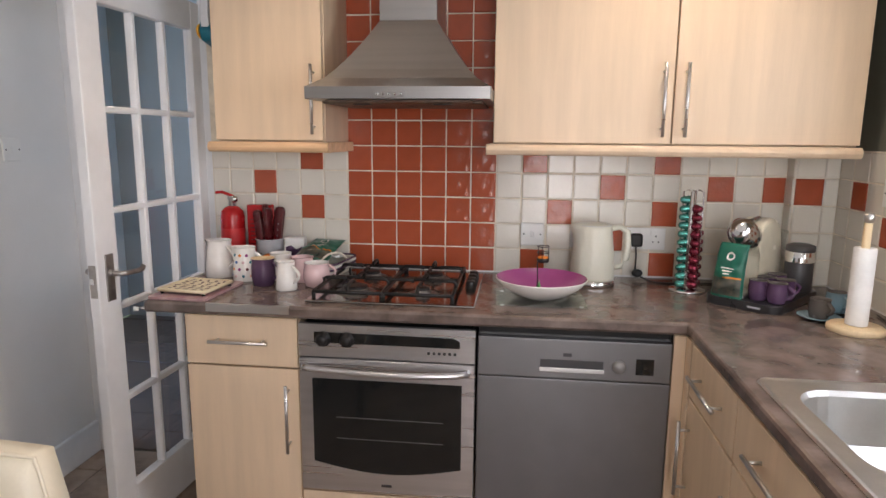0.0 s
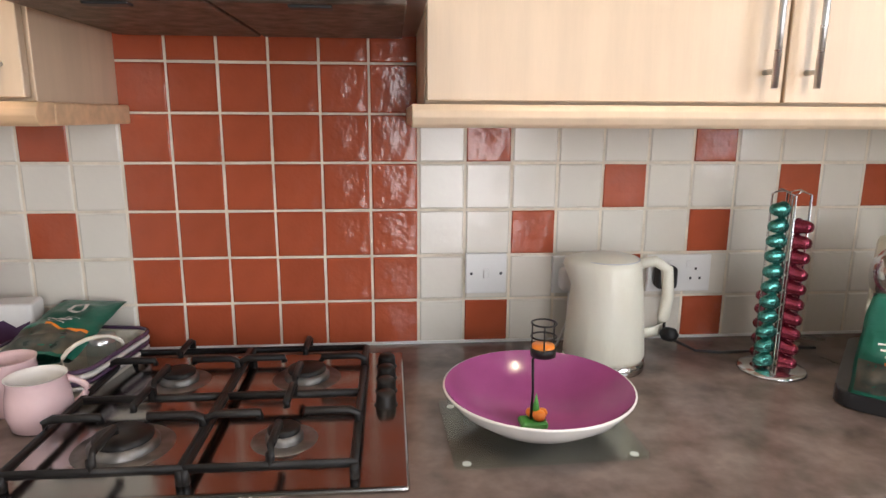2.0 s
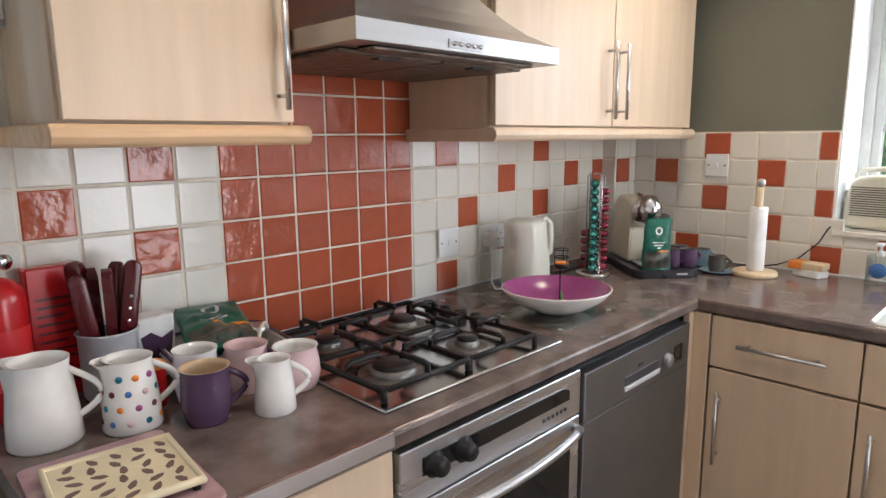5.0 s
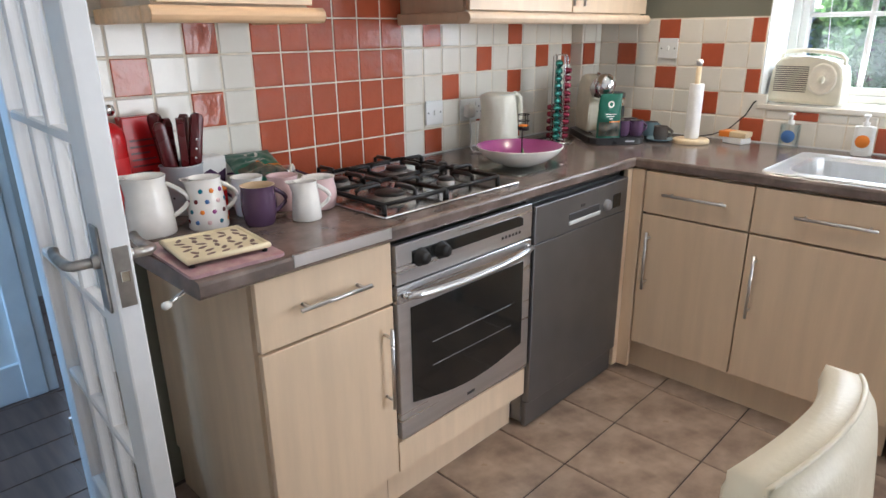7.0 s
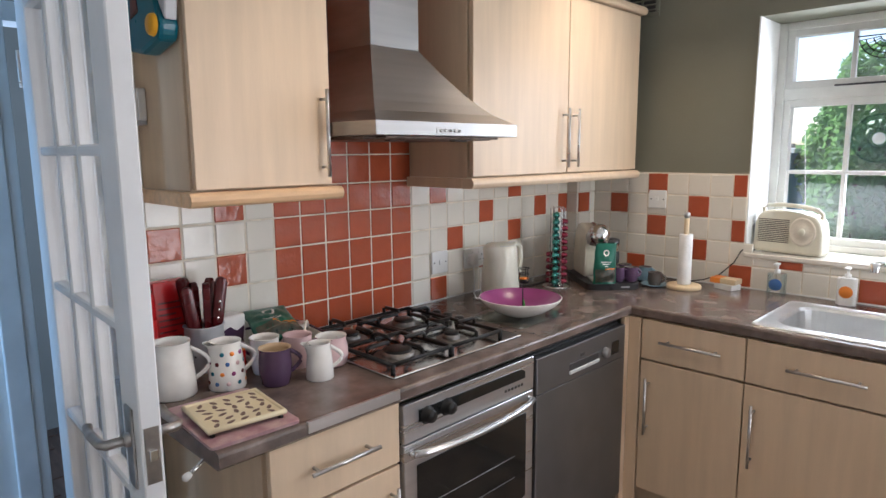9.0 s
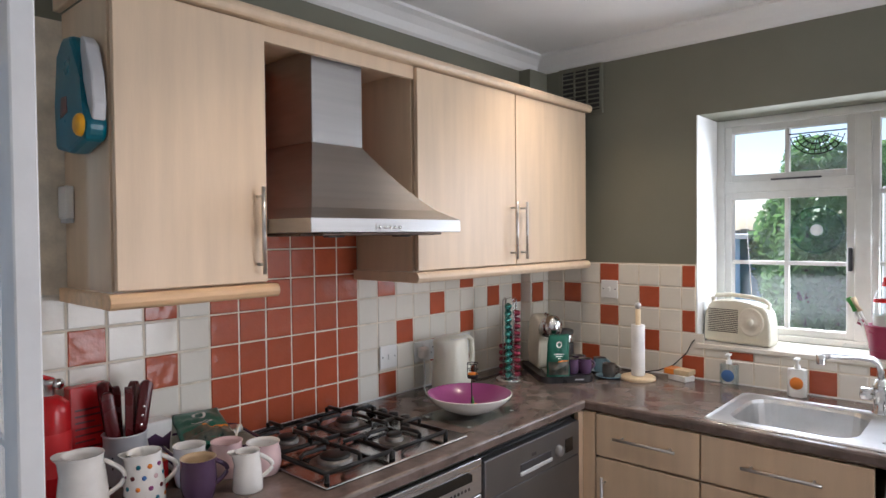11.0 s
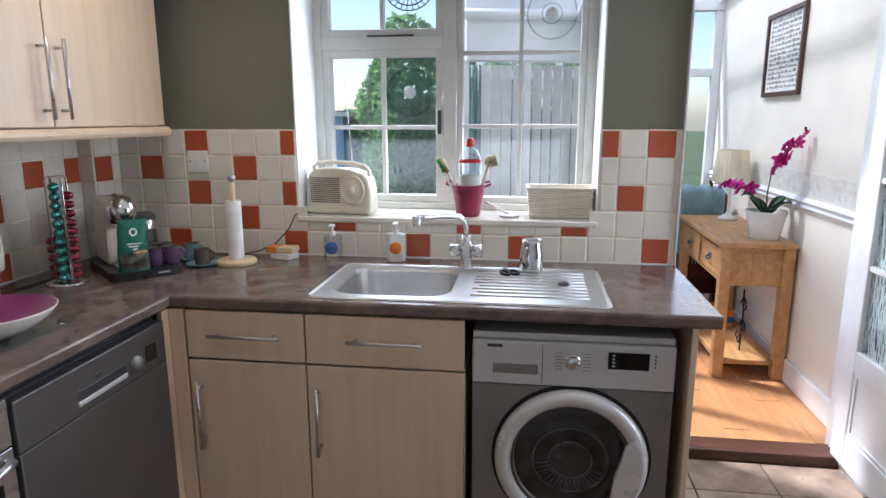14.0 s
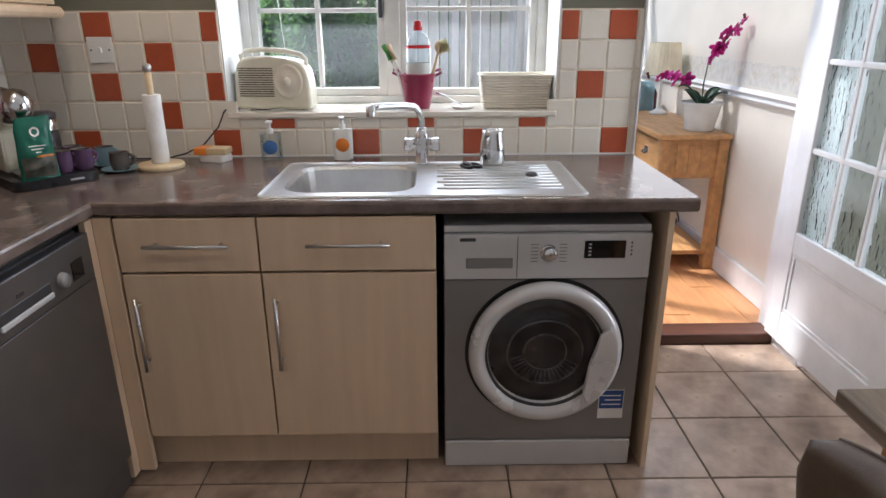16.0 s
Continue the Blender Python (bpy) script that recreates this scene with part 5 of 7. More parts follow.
def socket(name, label, m, w=0.146, h=0.086, kind="socket", holes=True):
    """A plate on a wall facing -y."""
    t = thing(name, label, kind)
    t.matrix_basis = m
    part("plate", box(-w / 2, w / 2, -0.009, 0, -h / 2, h / 2, 0.003, 2), M["white_plastic"], t)
    if holes:
        for x in ((-w * 0.26, w * 0.26) if w > 0.1 else (0,)):
            for dx, dz in ((0, 0.010), (-0.011, -0.012), (0.011, -0.012)):
                part("pin_hole", box(x + dx - 0.0025, x + dx + 0.0025, -0.0095, -0.008, dz - 0.003, dz + 0.003), M["appliance_dark"], t)
            part("switch", box(x - 0.005 + 0.018 * (1 if x <= 0 else -1), x + 0.005 + 0.018 * (1 if x <= 0 else -1), -0.012, -0.008, 0.014, 0.030, 0.001), M["white_plastic"], t)
    else:
        part("switch", box(-0.006, 0.006, -0.013, -0.008, -0.010, 0.010, 0.0015), M["white_plastic"], t)
        for x in (-w * 0.36, w * 0.36):
            part("screw", lathe([(0.0035, 0), (0, 0.001)], 10, m=pose(x, -0.009, 0, 90)), M["appliance_dark"], t)
    return t


socket("light_switch", "white plastic switch on the tiled wall", pose(-1.000, -0.0045, 1.076), 0.092, 0.092, "switch", False)
socket("wall_socket", "white double socket behind the kettle", pose(-0.776, -0.0045, 1.070), 0.148)
socket("wall_socket", "white double socket beside the capsule tower", pose(-0.555, -0.0045, 1.070), 0.150)
socket("wall_switch", "white fused switch on the window-wall tiles", pose(WX - 0.0045, -0.422, 1.295, 0, 0, -90), 0.088, 0.088, "switch", False)
socket("wall_socket", "white plastic plate on the white wall", pose(LEFT, -0.342, 1.398, 0, 0, 90), 0.088, 0.088, "switch", False)
t = thing("mains_plug", "black plug in the wall socket with a trailing cable", "plug", (-0.594, -0.0135, 1.066))
part("plug", box(-0.024, 0.024, -0.034, 0, -0.026, 0.026, 0.010, 3), C["cable"], t)
part("cord", tube([(0, -0.02, -0.024), (0.002, -0.026, -0.07), (0.0, -0.03, -0.115), (0.02, -0.05, -0.140), (0.05, -0.085, -0.1505), (0.10, -0.100, -0.1505), (0.19, -0.095, -0.1505), (0.26, -0.080, -0.1505), (0.33, -0.085, -0.1505)], 0.0032, 6), C["cable"], t, "", True)
part("knot", lathe([(0, -0.018), (0.016, -0.012), (0.022, 0), (0.015, 0.012), (0, 0.016)], 12, m=pose(0.006, -0.045, -0.126)), C["cable"], t, "bunched cable", True)
t = thing("mains_plug", "white plug in the socket beside the kettle", "plug", (-0.815, -0.0135, 1.066))
part("plug", box(-0.024, 0.024, -0.036, 0, -0.026, 0.026, 0.012, 3), M["white_plastic"], t)
part("cord", tube([(0, -0.02, -0.024), (-0.004, -0.03, -0.09), (-0.03, -0.05, -0.14), (-0.07, -0.10, -0.1495), (-0.02, -0.14, -0.1495), (0.03, -0.15, -0.1495)], 0.0032, 6), M["white_plastic"], t, "", True)

# capsule tower
t = on("capsule_tower", "chrome wire tower filled with teal and wine coffee capsules", "capsule holder", -0.436, -0.208, WT, 20)
part("base", lathe([(0, 0), (0.064, 0), (0.066, 0.003), (0.062, 0.008), (0.04, 0.010), (0, 0.010)], 32), M["steel_pol"], t, "", True)
for a in range(4):
    m = Matrix.Rotation(radians(90 * a), 4, "Z")
    pts = [(0.022, 0.026, 0.008), (0.022, 0.026, 0.362), (0.022, 0.0, 0.370), (0.022, -0.026, 0.362), (0.022, -0.026, 0.008)]
    part("wire", tube([m @ Vector(p) for p in pts], 0.0019, 6), M["steel_pol"], t, "chrome wire rail", True)
    full = (7, 5, 11, 10)[a]
    for i in range(full):
        z = 0.028 + i * 0.0305
        mm = m @ pose(0.020, 0, z, 0, 90 + random.uniform(-5, 5))
        c = part("capsule", lathe([(0, 0.030), (0.009, 0.028), (0.0125, 0.020), (0.0142, 0.004), (0.0165, 0.002), (0.0165, 0.0), (0, 0.0)], 16, m=mm), C["teal_foil"] if a == 2 else C["wine_foil"], t, "", True)

# coffee machine on its tray
CM = (-0.190, -0.330)
t = on("coffee_machine", "cream capsule coffee machine with a chrome head on a black tray", "coffee machine", *CM, WT, -41)
part("tray", prism(round_rect(-0.150, 0.095, -0.185, 0.185, 0.04), 0.001, 0.030, "z", 0.004), simple("black_tray", (0.022, 0.022, 0.024), 0.3), t, "black base tray")
part("badge", box(0.00, 0.04, -0.1862, -0.184, 0.012, 0.018), C["grey_pot"], t)
prof = [(0.150, 0.03), (-0.020, 0.03), (-0.030, 0.06), (-0.026, 0.165), (-0.052, 0.190), (-0.054, 0.225), (-0.030, 0.258), (0.010, 0.276), (0.055, 0.282), (0.100, 0.272), (0.135, 0.240), (0.152, 0.190), (0.156, 0.10)]
part("body", prism(prof, -0.122, -0.032, "x", 0.012), C["cream"], t)
part("head", lathe([(0, 0.058), (0.020, 0.055), (0.036, 0.040), (0.042, 0.015), (0.042, -0.012), (0.034, -0.03), (0, -0.034)], 28, m=pose(-0.076, -0.066, 0.226, 62) @ Matrix.Diagonal((1.18, 1.25, 1.3, 1))), M["steel_pol"], t, "rounded chrome brewing head", True)
part("lever", tube([(-0.070, -0.09, 0.252), (-0.070, -0.05, 0.274), (-0.070, 0.02, 0.280)], 0.009, 10), M["steel_pol"], t, "chrome lever", True)
part("drip_grid", box(-0.115, -0.025, -0.165, -0.04, 0.03, 0.042, 0.003), M["steel"], t, "steel drip grid")
part("water_tank", box(-0.118, -0.022, 0.155, 0.18, 0.03, 0.23, 0.006, 2), C["soap"], t, "clear rear water tank")
mt = pose(*CM, WT, 0, 0, -41)


def tray_at(x, y, z=0.0305):
    return (mt @ Vector((x, y, z)))


q = tray_at(-0.075, -0.178, 0.0)
foil_bag("coffee_packet", "green foil coffee packet with pale emblem leaning on the coffee machine", q.x, q.y, WT + 0.031, -41, 0.106, 0.182, 0.044, 5)
for x, y, a in ((0.006, -0.125, -60), (0.066, -0.128, -30), (0.004, -0.055, 40), (0.064, -0.056, 10), (0.010, 0.018, 80)):
    q = tray_at(x, y)
    mug("espresso_cup", "small purple coffee cup standing on the machine tray", q.x, q.y, 0.031, 0.066, C["cup"], C["slate"], a, z=q.z, group="purple cups on the tray")
t = on("milk_frother", "black milk frother with a steel collar and clear lid", "milk frother", *tray_at(0.045, 0.105)[:2], WT + 0.0305)
part("jug", lathe([(0, 0), (0.044, 0), (0.046, 0.004), (0.045, 0.105), (0.043, 0.108)], 28), M["appliance_dark"], t, "", True)
part("collar", lathe([(0.046, 0.105), (0.046, 0.140), (0.043, 0.142)], 28), M["steel_pol"], t, "steel collar", True)
part("lid", lathe([(0.046, 0.142), (0.046, 0.160), (0.03, 0.166), (0, 0.167)], 28), M["appliance_dark"], t, "", True)
for (x, y), c, h in (((-0.122, -0.535), C["slate"], 0.060), ((-0.030, -0.440), C["bluegrey"], 0.062)):
    s = on("saucer", "pale blue saucer under a small cup", "saucer", x, y, WT, group="saucers with cups")
    part("saucer", lathe([(0, 0.001), (0.034, 0.001), (0.058, 0.010), (0.062, 0.013), (0.058, 0.0135), (0.034, 0.005), (0, 0.005)], 30), C["bluegrey"], s, "", True)
    mug("espresso_cup", "small glazed cup on a blue saucer", x, y, 0.031, h, c, C["slate"], -65, z=WT + 0.0055, group="cups on saucers")

t = on("paper_towel_holder", "pale wood kitchen roll holder with a nearly used roll", "kitchen roll holder", -0.070, -0.650, WT)
part("base", lathe([(0, 0.0), (0.074, 0.0), (0.076, 0.004), (0.075, 0.014), (0.070, 0.018), (0, 0.018)], 36), C["wood_pale"], t, "", True)
part("post", lathe([(0.011, 0.018), (0.011, 0.318), (0, 0.318)], 16), C["wood_pale"], t, "", True)
part("finial", lathe([(0.006, 0.316), (0.013, 0.324), (0.015, 0.334), (0.012, 0.344), (0, 0.348)], 16), M["steel"], t, "round metal knob", True)
part("paper_roll", lathe([(0.013, 0.020), (0.029, 0.020), (0.0295, 0.024), (0.0295, 0.244), (0.028, 0.247), (0.013, 0.247)], 28), C["paper"], t, "white kitchen paper", True)
t = on("sponge_pack", "two wrapped yellow and white cleaning sponges stacked", "sponges", 0.040, -0.800, WT, -20)
part("lower_block", box(-0.032, 0.032, -0.050, 0.045, 0.0, 0.026, 0.004, 2), C["paper"], t)
part("upper_block", moved(box(-0.034, 0.034, -0.058, 0.058, 0.0265, 0.050, 0.004, 2), pose(0, 0.006, 0, 0, 0, 14)), C["wood_pale"], t, "yellowish upper block")
part("wrap", moved(box(-0.0345, 0.0345, 0.01, 0.0585, 0.026, 0.0508, 0.002), pose(0, 0.006, 0, 0, 0, 14)), C["orange"], t)

# by the sink
def pump_bottle(label, x, y, w, d, h, body, patch, capc):
    t = on("soap_dispenser", label, "soap bottle", x, y, WT, -88)
    part("bottle", prism(round_rect(-w, w, -d, d, d * 0.7), 0.001, h, "z", 0.006), body, t, "", False)
    part("label_patch", lathe([(w * 0.72, 0), (w * 0.70, 0.0012), (0, 0.0016)], 20, m=pose(0, -d - 0.0002, h * 0.5, 90)), patch, t, "printed label", True)
    part("print_bar", box(-w * 0.5, w * 0.5, -d - 0.0022, -d - 0.0012, h * 0.16, h * 0.2), M["white_plastic"], t)
    part("neck", lathe([(0.012, h - 0.002), (0.012, h + 0.014), (0.005, h + 0.016), (0.005, h + 0.034)], 16), capc, t, "", True)
    part("nozzle", box(-0.010, 0.010, -0.034, 0.010, h + 0.034, h + 0.044, 0.003, 2), capc, t, "pump head")
    return t


pump_bottle("clear hand-soap pump bottle with a blue label", 0.052, -1.002, 0.036, 0.022, 0.098, C["soap"], C["blue"], M["white_plastic"])
pump_bottle("white lotion pump bottle with an orange label", 0.050, -1.262, 0.034, 0.020, 0.112, M["white_plastic"], C["orange"], M["white_plastic"])
t = on("mixer_tap", "chrome kitchen mixer tap with a long swivel spout", "tap", -0.046, -1.549, WT + 0.003)
part("base", lathe([(0, 0), (0.028, 0), (0.028, 0.006), (0.022, 0.012), (0.022, 0.075), (0.026, 0.080), (0.026, 0.105), (0.018, 0.112), (0.016, 0.125), (0, 0.126)], 26), M["steel_pol"], t, "", True)
part("spout", tube([(0, 0, 0.11), (0, 0, 0.150), (-0.004, 0.006, 0.178), (-0.020, 0.024, 0.198), (-0.055, 0.060, 0.206), (-0.130, 0.135, 0.212), (-0.152, 0.158, 0.210)], 0.0115, 12), M["steel_pol"], t, "", True)
part("nozzle", lathe([(0.015, -0.02), (0.016, 0.012), (0, 0.014)], 16, m=pose(-0.152, 0.158, 0.204)), M["steel_pol"], t, "", True)
for s in (-1, 1):
    part("tap_handle", lathe([(0.014, 0.018), (0.016, 0.022), (0.024, 0.030), (0.024, 0.056), (0.020, 0.062), (0, 0.063)], 22, m=pose(0, 0, 0.068, 90 * s)), M["steel_pol"], t, "round chrome tap handle", True)
t = on("steel_jug", "polished steel milk jug on the drainer", "jug", -0.070, -1.792, WT + 0.008)
part("body", lathe([(0, 0), (0.040, 0), (0.043, 0.004), (0.042, 0.06), (0.036, 0.10), (0.037, 0.115), (0.035, 0.115), (0.034, 0.10), (0.039, 0.06), (0, 0.006)], 32), M["steel_pol"], t, "", True)
part("handle", tube([(-0.034, 0.012, 0.098), (-0.062, 0.022, 0.092), (-0.066, 0.024, 0.05), (-0.042, 0.014, 0.022)], 0.005, 8), M["steel_pol"], t, "", True)
t = on("scissors", "black-handled kitchen scissors lying on the drainer", "scissors", -0.095, -1.700, WT + 0.009, -70)
part("blade", prism([(-0.002, 0.0), (0.006, 0.0), (0.002, 0.09)], 0.0, 0.003, "z"), M["steel_pol"], t)
for s in (-1, 1):
    part("grip", tube([(s * 0.016 + 0.015 * math.cos(radians(a)), -0.045 + 0.03 * math.sin(radians(a)), 0.004) for a in range(0, 360, 24)], 0.0055, 8, closed=True), M["black"], t, "", True)
part("pivot", box(-0.008, 0.008, -0.018, 0.012, 0.0, 0.008, 0.002), M["black"], t)
t = on("sink_plug_chain", "thin bead chain and dark plug on the drainer", "sink plug", -0.27, -1.90, WT + 0.009)
part("plug", lathe([(0, 0), (0.017, 0), (0.019, 0.006), (0.010, 0.010), (0, 0.012)], 20), M["appliance_dark"], t, "", True)
part("chain", tube([(0, 0.01, 0.006), (0.01, 0.08, 0.002), (-0.01, 0.18, 0.002), (0.02, 0.30, 0.004)], 0.0014, 5), M["steel"], t, "", True)

# on the sill
t = on("radio", "cream retro radio with a round tuning dial and raised aerial", "radio", 0.205, -1.000, SILL, -97)
t.scale = (1, 1, 1.14)
part("case", prism([(-0.146, 0.014), (-0.138, 0.004), (0.138, 0.004), (0.146, 0.014), (0.143, 0.090), (0.134, 0.130), (0.112, 0.152), (0.06, 0.163), (0.0, 0.168), (-0.065, 0.170), (-0.104, 0.164), (-0.128, 0.146), (-0.140, 0.105)], -0.045, 0.045, "y", 0.010), C["radio"], t)
for i in range(13):
    part("grille_slot", box(-0.122, 0.010, -0.0465, -0.0445, 0.045 + i * 0.0072, 0.0478 + i * 0.0072), C["slate"], t)
dl = part("dial", lathe([(0, 0.006), (0.022, 0.006), (0.024, 0.004), (0.046, 0.004), (0.052, 0.007), (0.055, 0.0)], 36, m=pose(0.065, -0.0445, 0.092, 90)), C["wicker"], t, "round tuning dial", True)
part("knob", lathe([(0, 0.018), (0.012, 0.018), (0.014, 0.006)], 18, m=pose(0.065, -0.0445, 0.092, 90)), C["radio"], dl, "", True)
part("handle", tube([(-0.120, 0, 0.150), (-0.124, 0, 0.172), (-0.106, 0, 0.184), (-0.04, 0, 0.189), (0.05, 0, 0.184), (0.106, 0, 0.173), (0.124, 0, 0.158), (0.122, 0, 0.140)], 0.0085, 10), C["radio"], t, "carrying handle", True)
part("aerial", tube([(0.04, 0.03, 0.160), (0.005, 0.06, 0.42), (-0.010, 0.075, 0.56)], 0.0018, 6, taper=0.0009), M["steel"], t, "thin raised aerial", True)
for s in (-0.1, 0.1):
    part("foot", lathe([(0.008, 0), (0.009, 0.005), (0, 0.005)], 10, m=pose(s, 0, 0)), M["appliance_dark"], t)
for z in (0.075, 0.11):
    part("side_knob", lathe([(0, 0.014), (0.010, 0.013), (0.011, 0)], 14, m=pose(-0.140, 0, z, 0, -90)), C["radio"], t, "", True)
t = on("power_cord", "black cord drooping from the sill to the worktop", "cable", 0.10, -0.835, WT)
part("cord", tube([(0.11, -0.02, SILL - WT + 0.004), (0.02, -0.0, SILL - WT + 0.012), (-0.004, 0.004, SILL - WT + 0.004), (-0.006, 0.03, SILL - WT - 0.05), (-0.010, 0.09, 0.05), (-0.012, 0.16, 0.018), (-0.015, 0.22, 0.004), (-0.03, 0.30, 0.004), (-0.02, 0.36, 0.004)], 0.003, 6), C["cable"], t, "", True)
t = on("plant_bucket", "magenta ribbed bucket holding washing-up things", "bucket", 0.215, -1.530, SILL)
prof = [(0, 0), (0.046, 0)]
for i in range(9):
    prof += [(0.047 + 0.0022 * i, 0.006 + i * 0.0125), (0.050 + 0.0022 * i, 0.011 + i * 0.0125)]
prof += [(0.070, 0.122), (0.072, 0.127), (0.067, 0.127), (0.05, 0.02), (0, 0.02)]
part("bucket", lathe(prof, 32), C["magenta"], t, "", True)
for s in (-1, 1):
    part("ear", tube([(0, s * 0.066, 0.118), (0.0, s * 0.092, 0.130), (0.0, s * 0.088, 0.142), (0, s * 0.062, 0.136)], 0.005, 8), C["magenta"], t, "", True)
t = on("washing_up_bottle", "clear washing-up liquid bottle with a red cap", "bottle", 0.220, -1.535, SILL + 0.021)
part("bottle", lathe([(0, 0), (0.040, 0), (0.043, 0.01), (0.046, 0.10), (0.046, 0.19), (0.041, 0.225), (0.030, 0.245), (0.018, 0.254), (0.014, 0.262)], 28), C["soap"], t, "", True)
part("label", lathe([(0.0465, 0.105), (0.0467, 0.145)], 26), simple("pale_label", (0.6, 0.65, 0.6), 0.4), t, "", True)
part("red_mark", lathe([(0.0466, 0.196), (0.0452, 0.206)], 26), C["red"], t, "", True)
part("cap", lathe([(0.017, 0.258), (0.017, 0.272), (0.014, 0.276), (0.014, 0.290), (0.010, 0.293), (0, 0.293)], 18), C["red"], t, "red flip cap", True)
t = on("dish_brush", "wooden dish brush standing bristles up", "brush", 0.205, -1.573, SILL + 0.022)
part("stick", tube([(0, 0, 0), (0.0, -0.02, 0.12), (0, -0.042, 0.20)], 0.006, 8), C["wood_pale"], t, "", True)
part("head", lathe([(0, 0), (0.022, 0.002), (0.025, 0.012), (0, 0.016)], 18, m=pose(0, -0.046, 0.200, 0, 90, 0)), C["wood_pale"], t, "", True)
part("bristles", lathe([(0.021, 0), (0.025, 0.024), (0, 0.024)], 18, m=pose(-0.002, -0.05, 0.200, 70, 0, 0)), simple("bristle", (0.35, 0.33, 0.16), 0.9, bump=0.006, bscale=200), t)
for yy, lab, c in ((-1.490, "green-headed washing-up brush in the bucket", C["leafgreen"]), (-1.505, "slim white scrubbing stick in the bucket", C["wood_pale"])):
    t = on("dish_brush", lab, "brush", 0.20, yy, SILL + 0.022)
    part("stick", tube([(0, 0, 0), (0, 0.03, 0.10), (0, 0.062, 0.165)], 0.005, 8), M["white_plastic"], t, "", True)
    part("head", tube([(0, 0.056, 0.155), (0, 0.075, 0.195), (0, 0.082, 0.208)], 0.011, 10), c, t, "", True)
t = on("glass_tray", "small clear plastic box on the sill", "box", 0.150, -1.445, SILL, -90)
part("box", box(-0.045, 0.045, -0.02, 0.02, 0.001, 0.05, 0.003), C["soap"], t)
t = on("spoon_rest", "steel spoon on a small white dish", "spoon", 0.20, -1.70, SILL)
part("dish", lathe([(0, 0), (0.035, 0.0), (0.045, 0.008), (0.043, 0.009), (0.03, 0.004), (0, 0.004)], 24), C["ceramic"], t, "", True)
part("spoon", tube([(-0.005, 0.0, 0.010), (0.0, 0.03, 0.022), (0.0, 0.075, 0.050), (0.0, 0.10, 0.058)], 0.0045, 8), M["steel_pol"], t, "", True)
t = on("wicker_basket", "white woven basket on the window sill", "basket", 0.245, -1.900, SILL, -90)
bm = bmesh.new()
prevr = None
for i in range(25):
    z, g = 0.002 + i * 0.0048, (i % 2) * 0.003
    k = 1 + 0.10 * i / 24
    rr = [bm.verts.new((x * k, y * k, z)) for x, y in round_rect(-0.120 - g, 0.120 + g, -0.068 - g, 0.068 + g, 0.015)]
    if prevr:
        for a in range(len(rr)):
            bm.faces.new((prevr[a], prevr[(a + 1) % len(rr)], rr[(a + 1) % len(rr)], rr[a]))
    else:
        bm.faces.new(rr[::-1])
    prevr = rr
inner = [bm.verts.new((v.co.x * 0.94, v.co.y * 0.92, v.co.z)) for v in prevr]
low = [bm.verts.new((v.co.x * 0.86, v.co.y * 0.82, 0.01)) for v in prevr]
for pa, qa in ((prevr, inner), (inner, low)):
    for a in range(len(pa)):
        bm.faces.new((pa[a], pa[(a + 1) % len(pa)], qa[(a + 1) % len(pa)], qa[a]))
bm.faces.new(low)
part("weave", bm, C["wicker"], t)
part("rim", tube([(x * 1.1, y * 1.1, 0.119) for x, y in round_rect(-0.121, 0.121, -0.069, 0.069, 0.015)], 0.005, 8, closed=True), C["wicker"], t, "", True)

# wire ornament on the small top light
t = thing("window_ornament", "dark wire fan ornament hung on the small top pane", "ornament", (0.378, -1.262, 1.915), -90)
for r in (0.030, 0.055, 0.082, 0.105):
    part("arc", tube([(r * math.cos(radians(a)), 0, 0.085 - 0.9 * r * math.sin(radians(a))) for a in range(10, 171, 16)], 0.0028, 6), M["black"], t, "", True)
for a in range(15, 170, 15):
    part("spoke", tube([(0.03 * math.cos(radians(a)), 0, 0.085 - 0.027 * math.sin(radians(a))), (0.105 * math.cos(radians(a + 6)), 0, 0.085 - 0.095 * math.sin(radians(a + 6)))], 0.0020, 5), M["black"], t, "", True)
part("hanger", tube([(-0.11, 0, 0.086), (0.11, 0, 0.086)], 0.003, 6), M["black"], t, "", True)

# ceiling and wall fittings
t = thing("wall_vent", "painted slatted air vent below the coving", "vent", (WX + 0.012, -0.258, 2.292), -90)
part("frame", box(-0.125, 0.125, -0.010, 0, 0.105, 0.125, 0.002, bm=box(-0.125, 0.125, -0.010, 0, -0.125, -0.105, 0.002, bm=box(-0.125, -0.105, -0.010, 0, -0.105, 0.105, 0.002, bm=box(0.105, 0.125, -0.010, 0, -0.105, 0.105, 0.002)))), M["sage"], t)
part("backing", box(-0.105, 0.105, -0.002, 0, -0.105, 0.105), M["appliance_dark"], t)
for i in range(9):
    part("slat", moved(box(-0.105, 0.105, -0.007, 0.004, -0.002, 0.002), pose(0, -0.005, -0.093 + i * 0.0232, 35)), M["sage"], t)
for x in (-0.036, 0.036):
    part("divider", box(x - 0.004, x + 0.004, -0.011, -0.001, -0.105, 0.105), M["sage"], t)


def spot(x, y):
    t = thing("ceiling_spotlight", "recessed round ceiling spotlight, switched on", "ceiling light", (x, y, TOP), group="ceiling spotlights")
    part("bezel", lathe([(0.026, -0.002), (0.030, -0.006), (0.040, -0.005), (0.043, 0.0)], 28), M["steel_pol"], t, "", True)
    part("bulb", lathe([(0, -0.0015), (0.026, -0.0015)], 24), M["lamp_glow"], t, "glowing bulb", True)


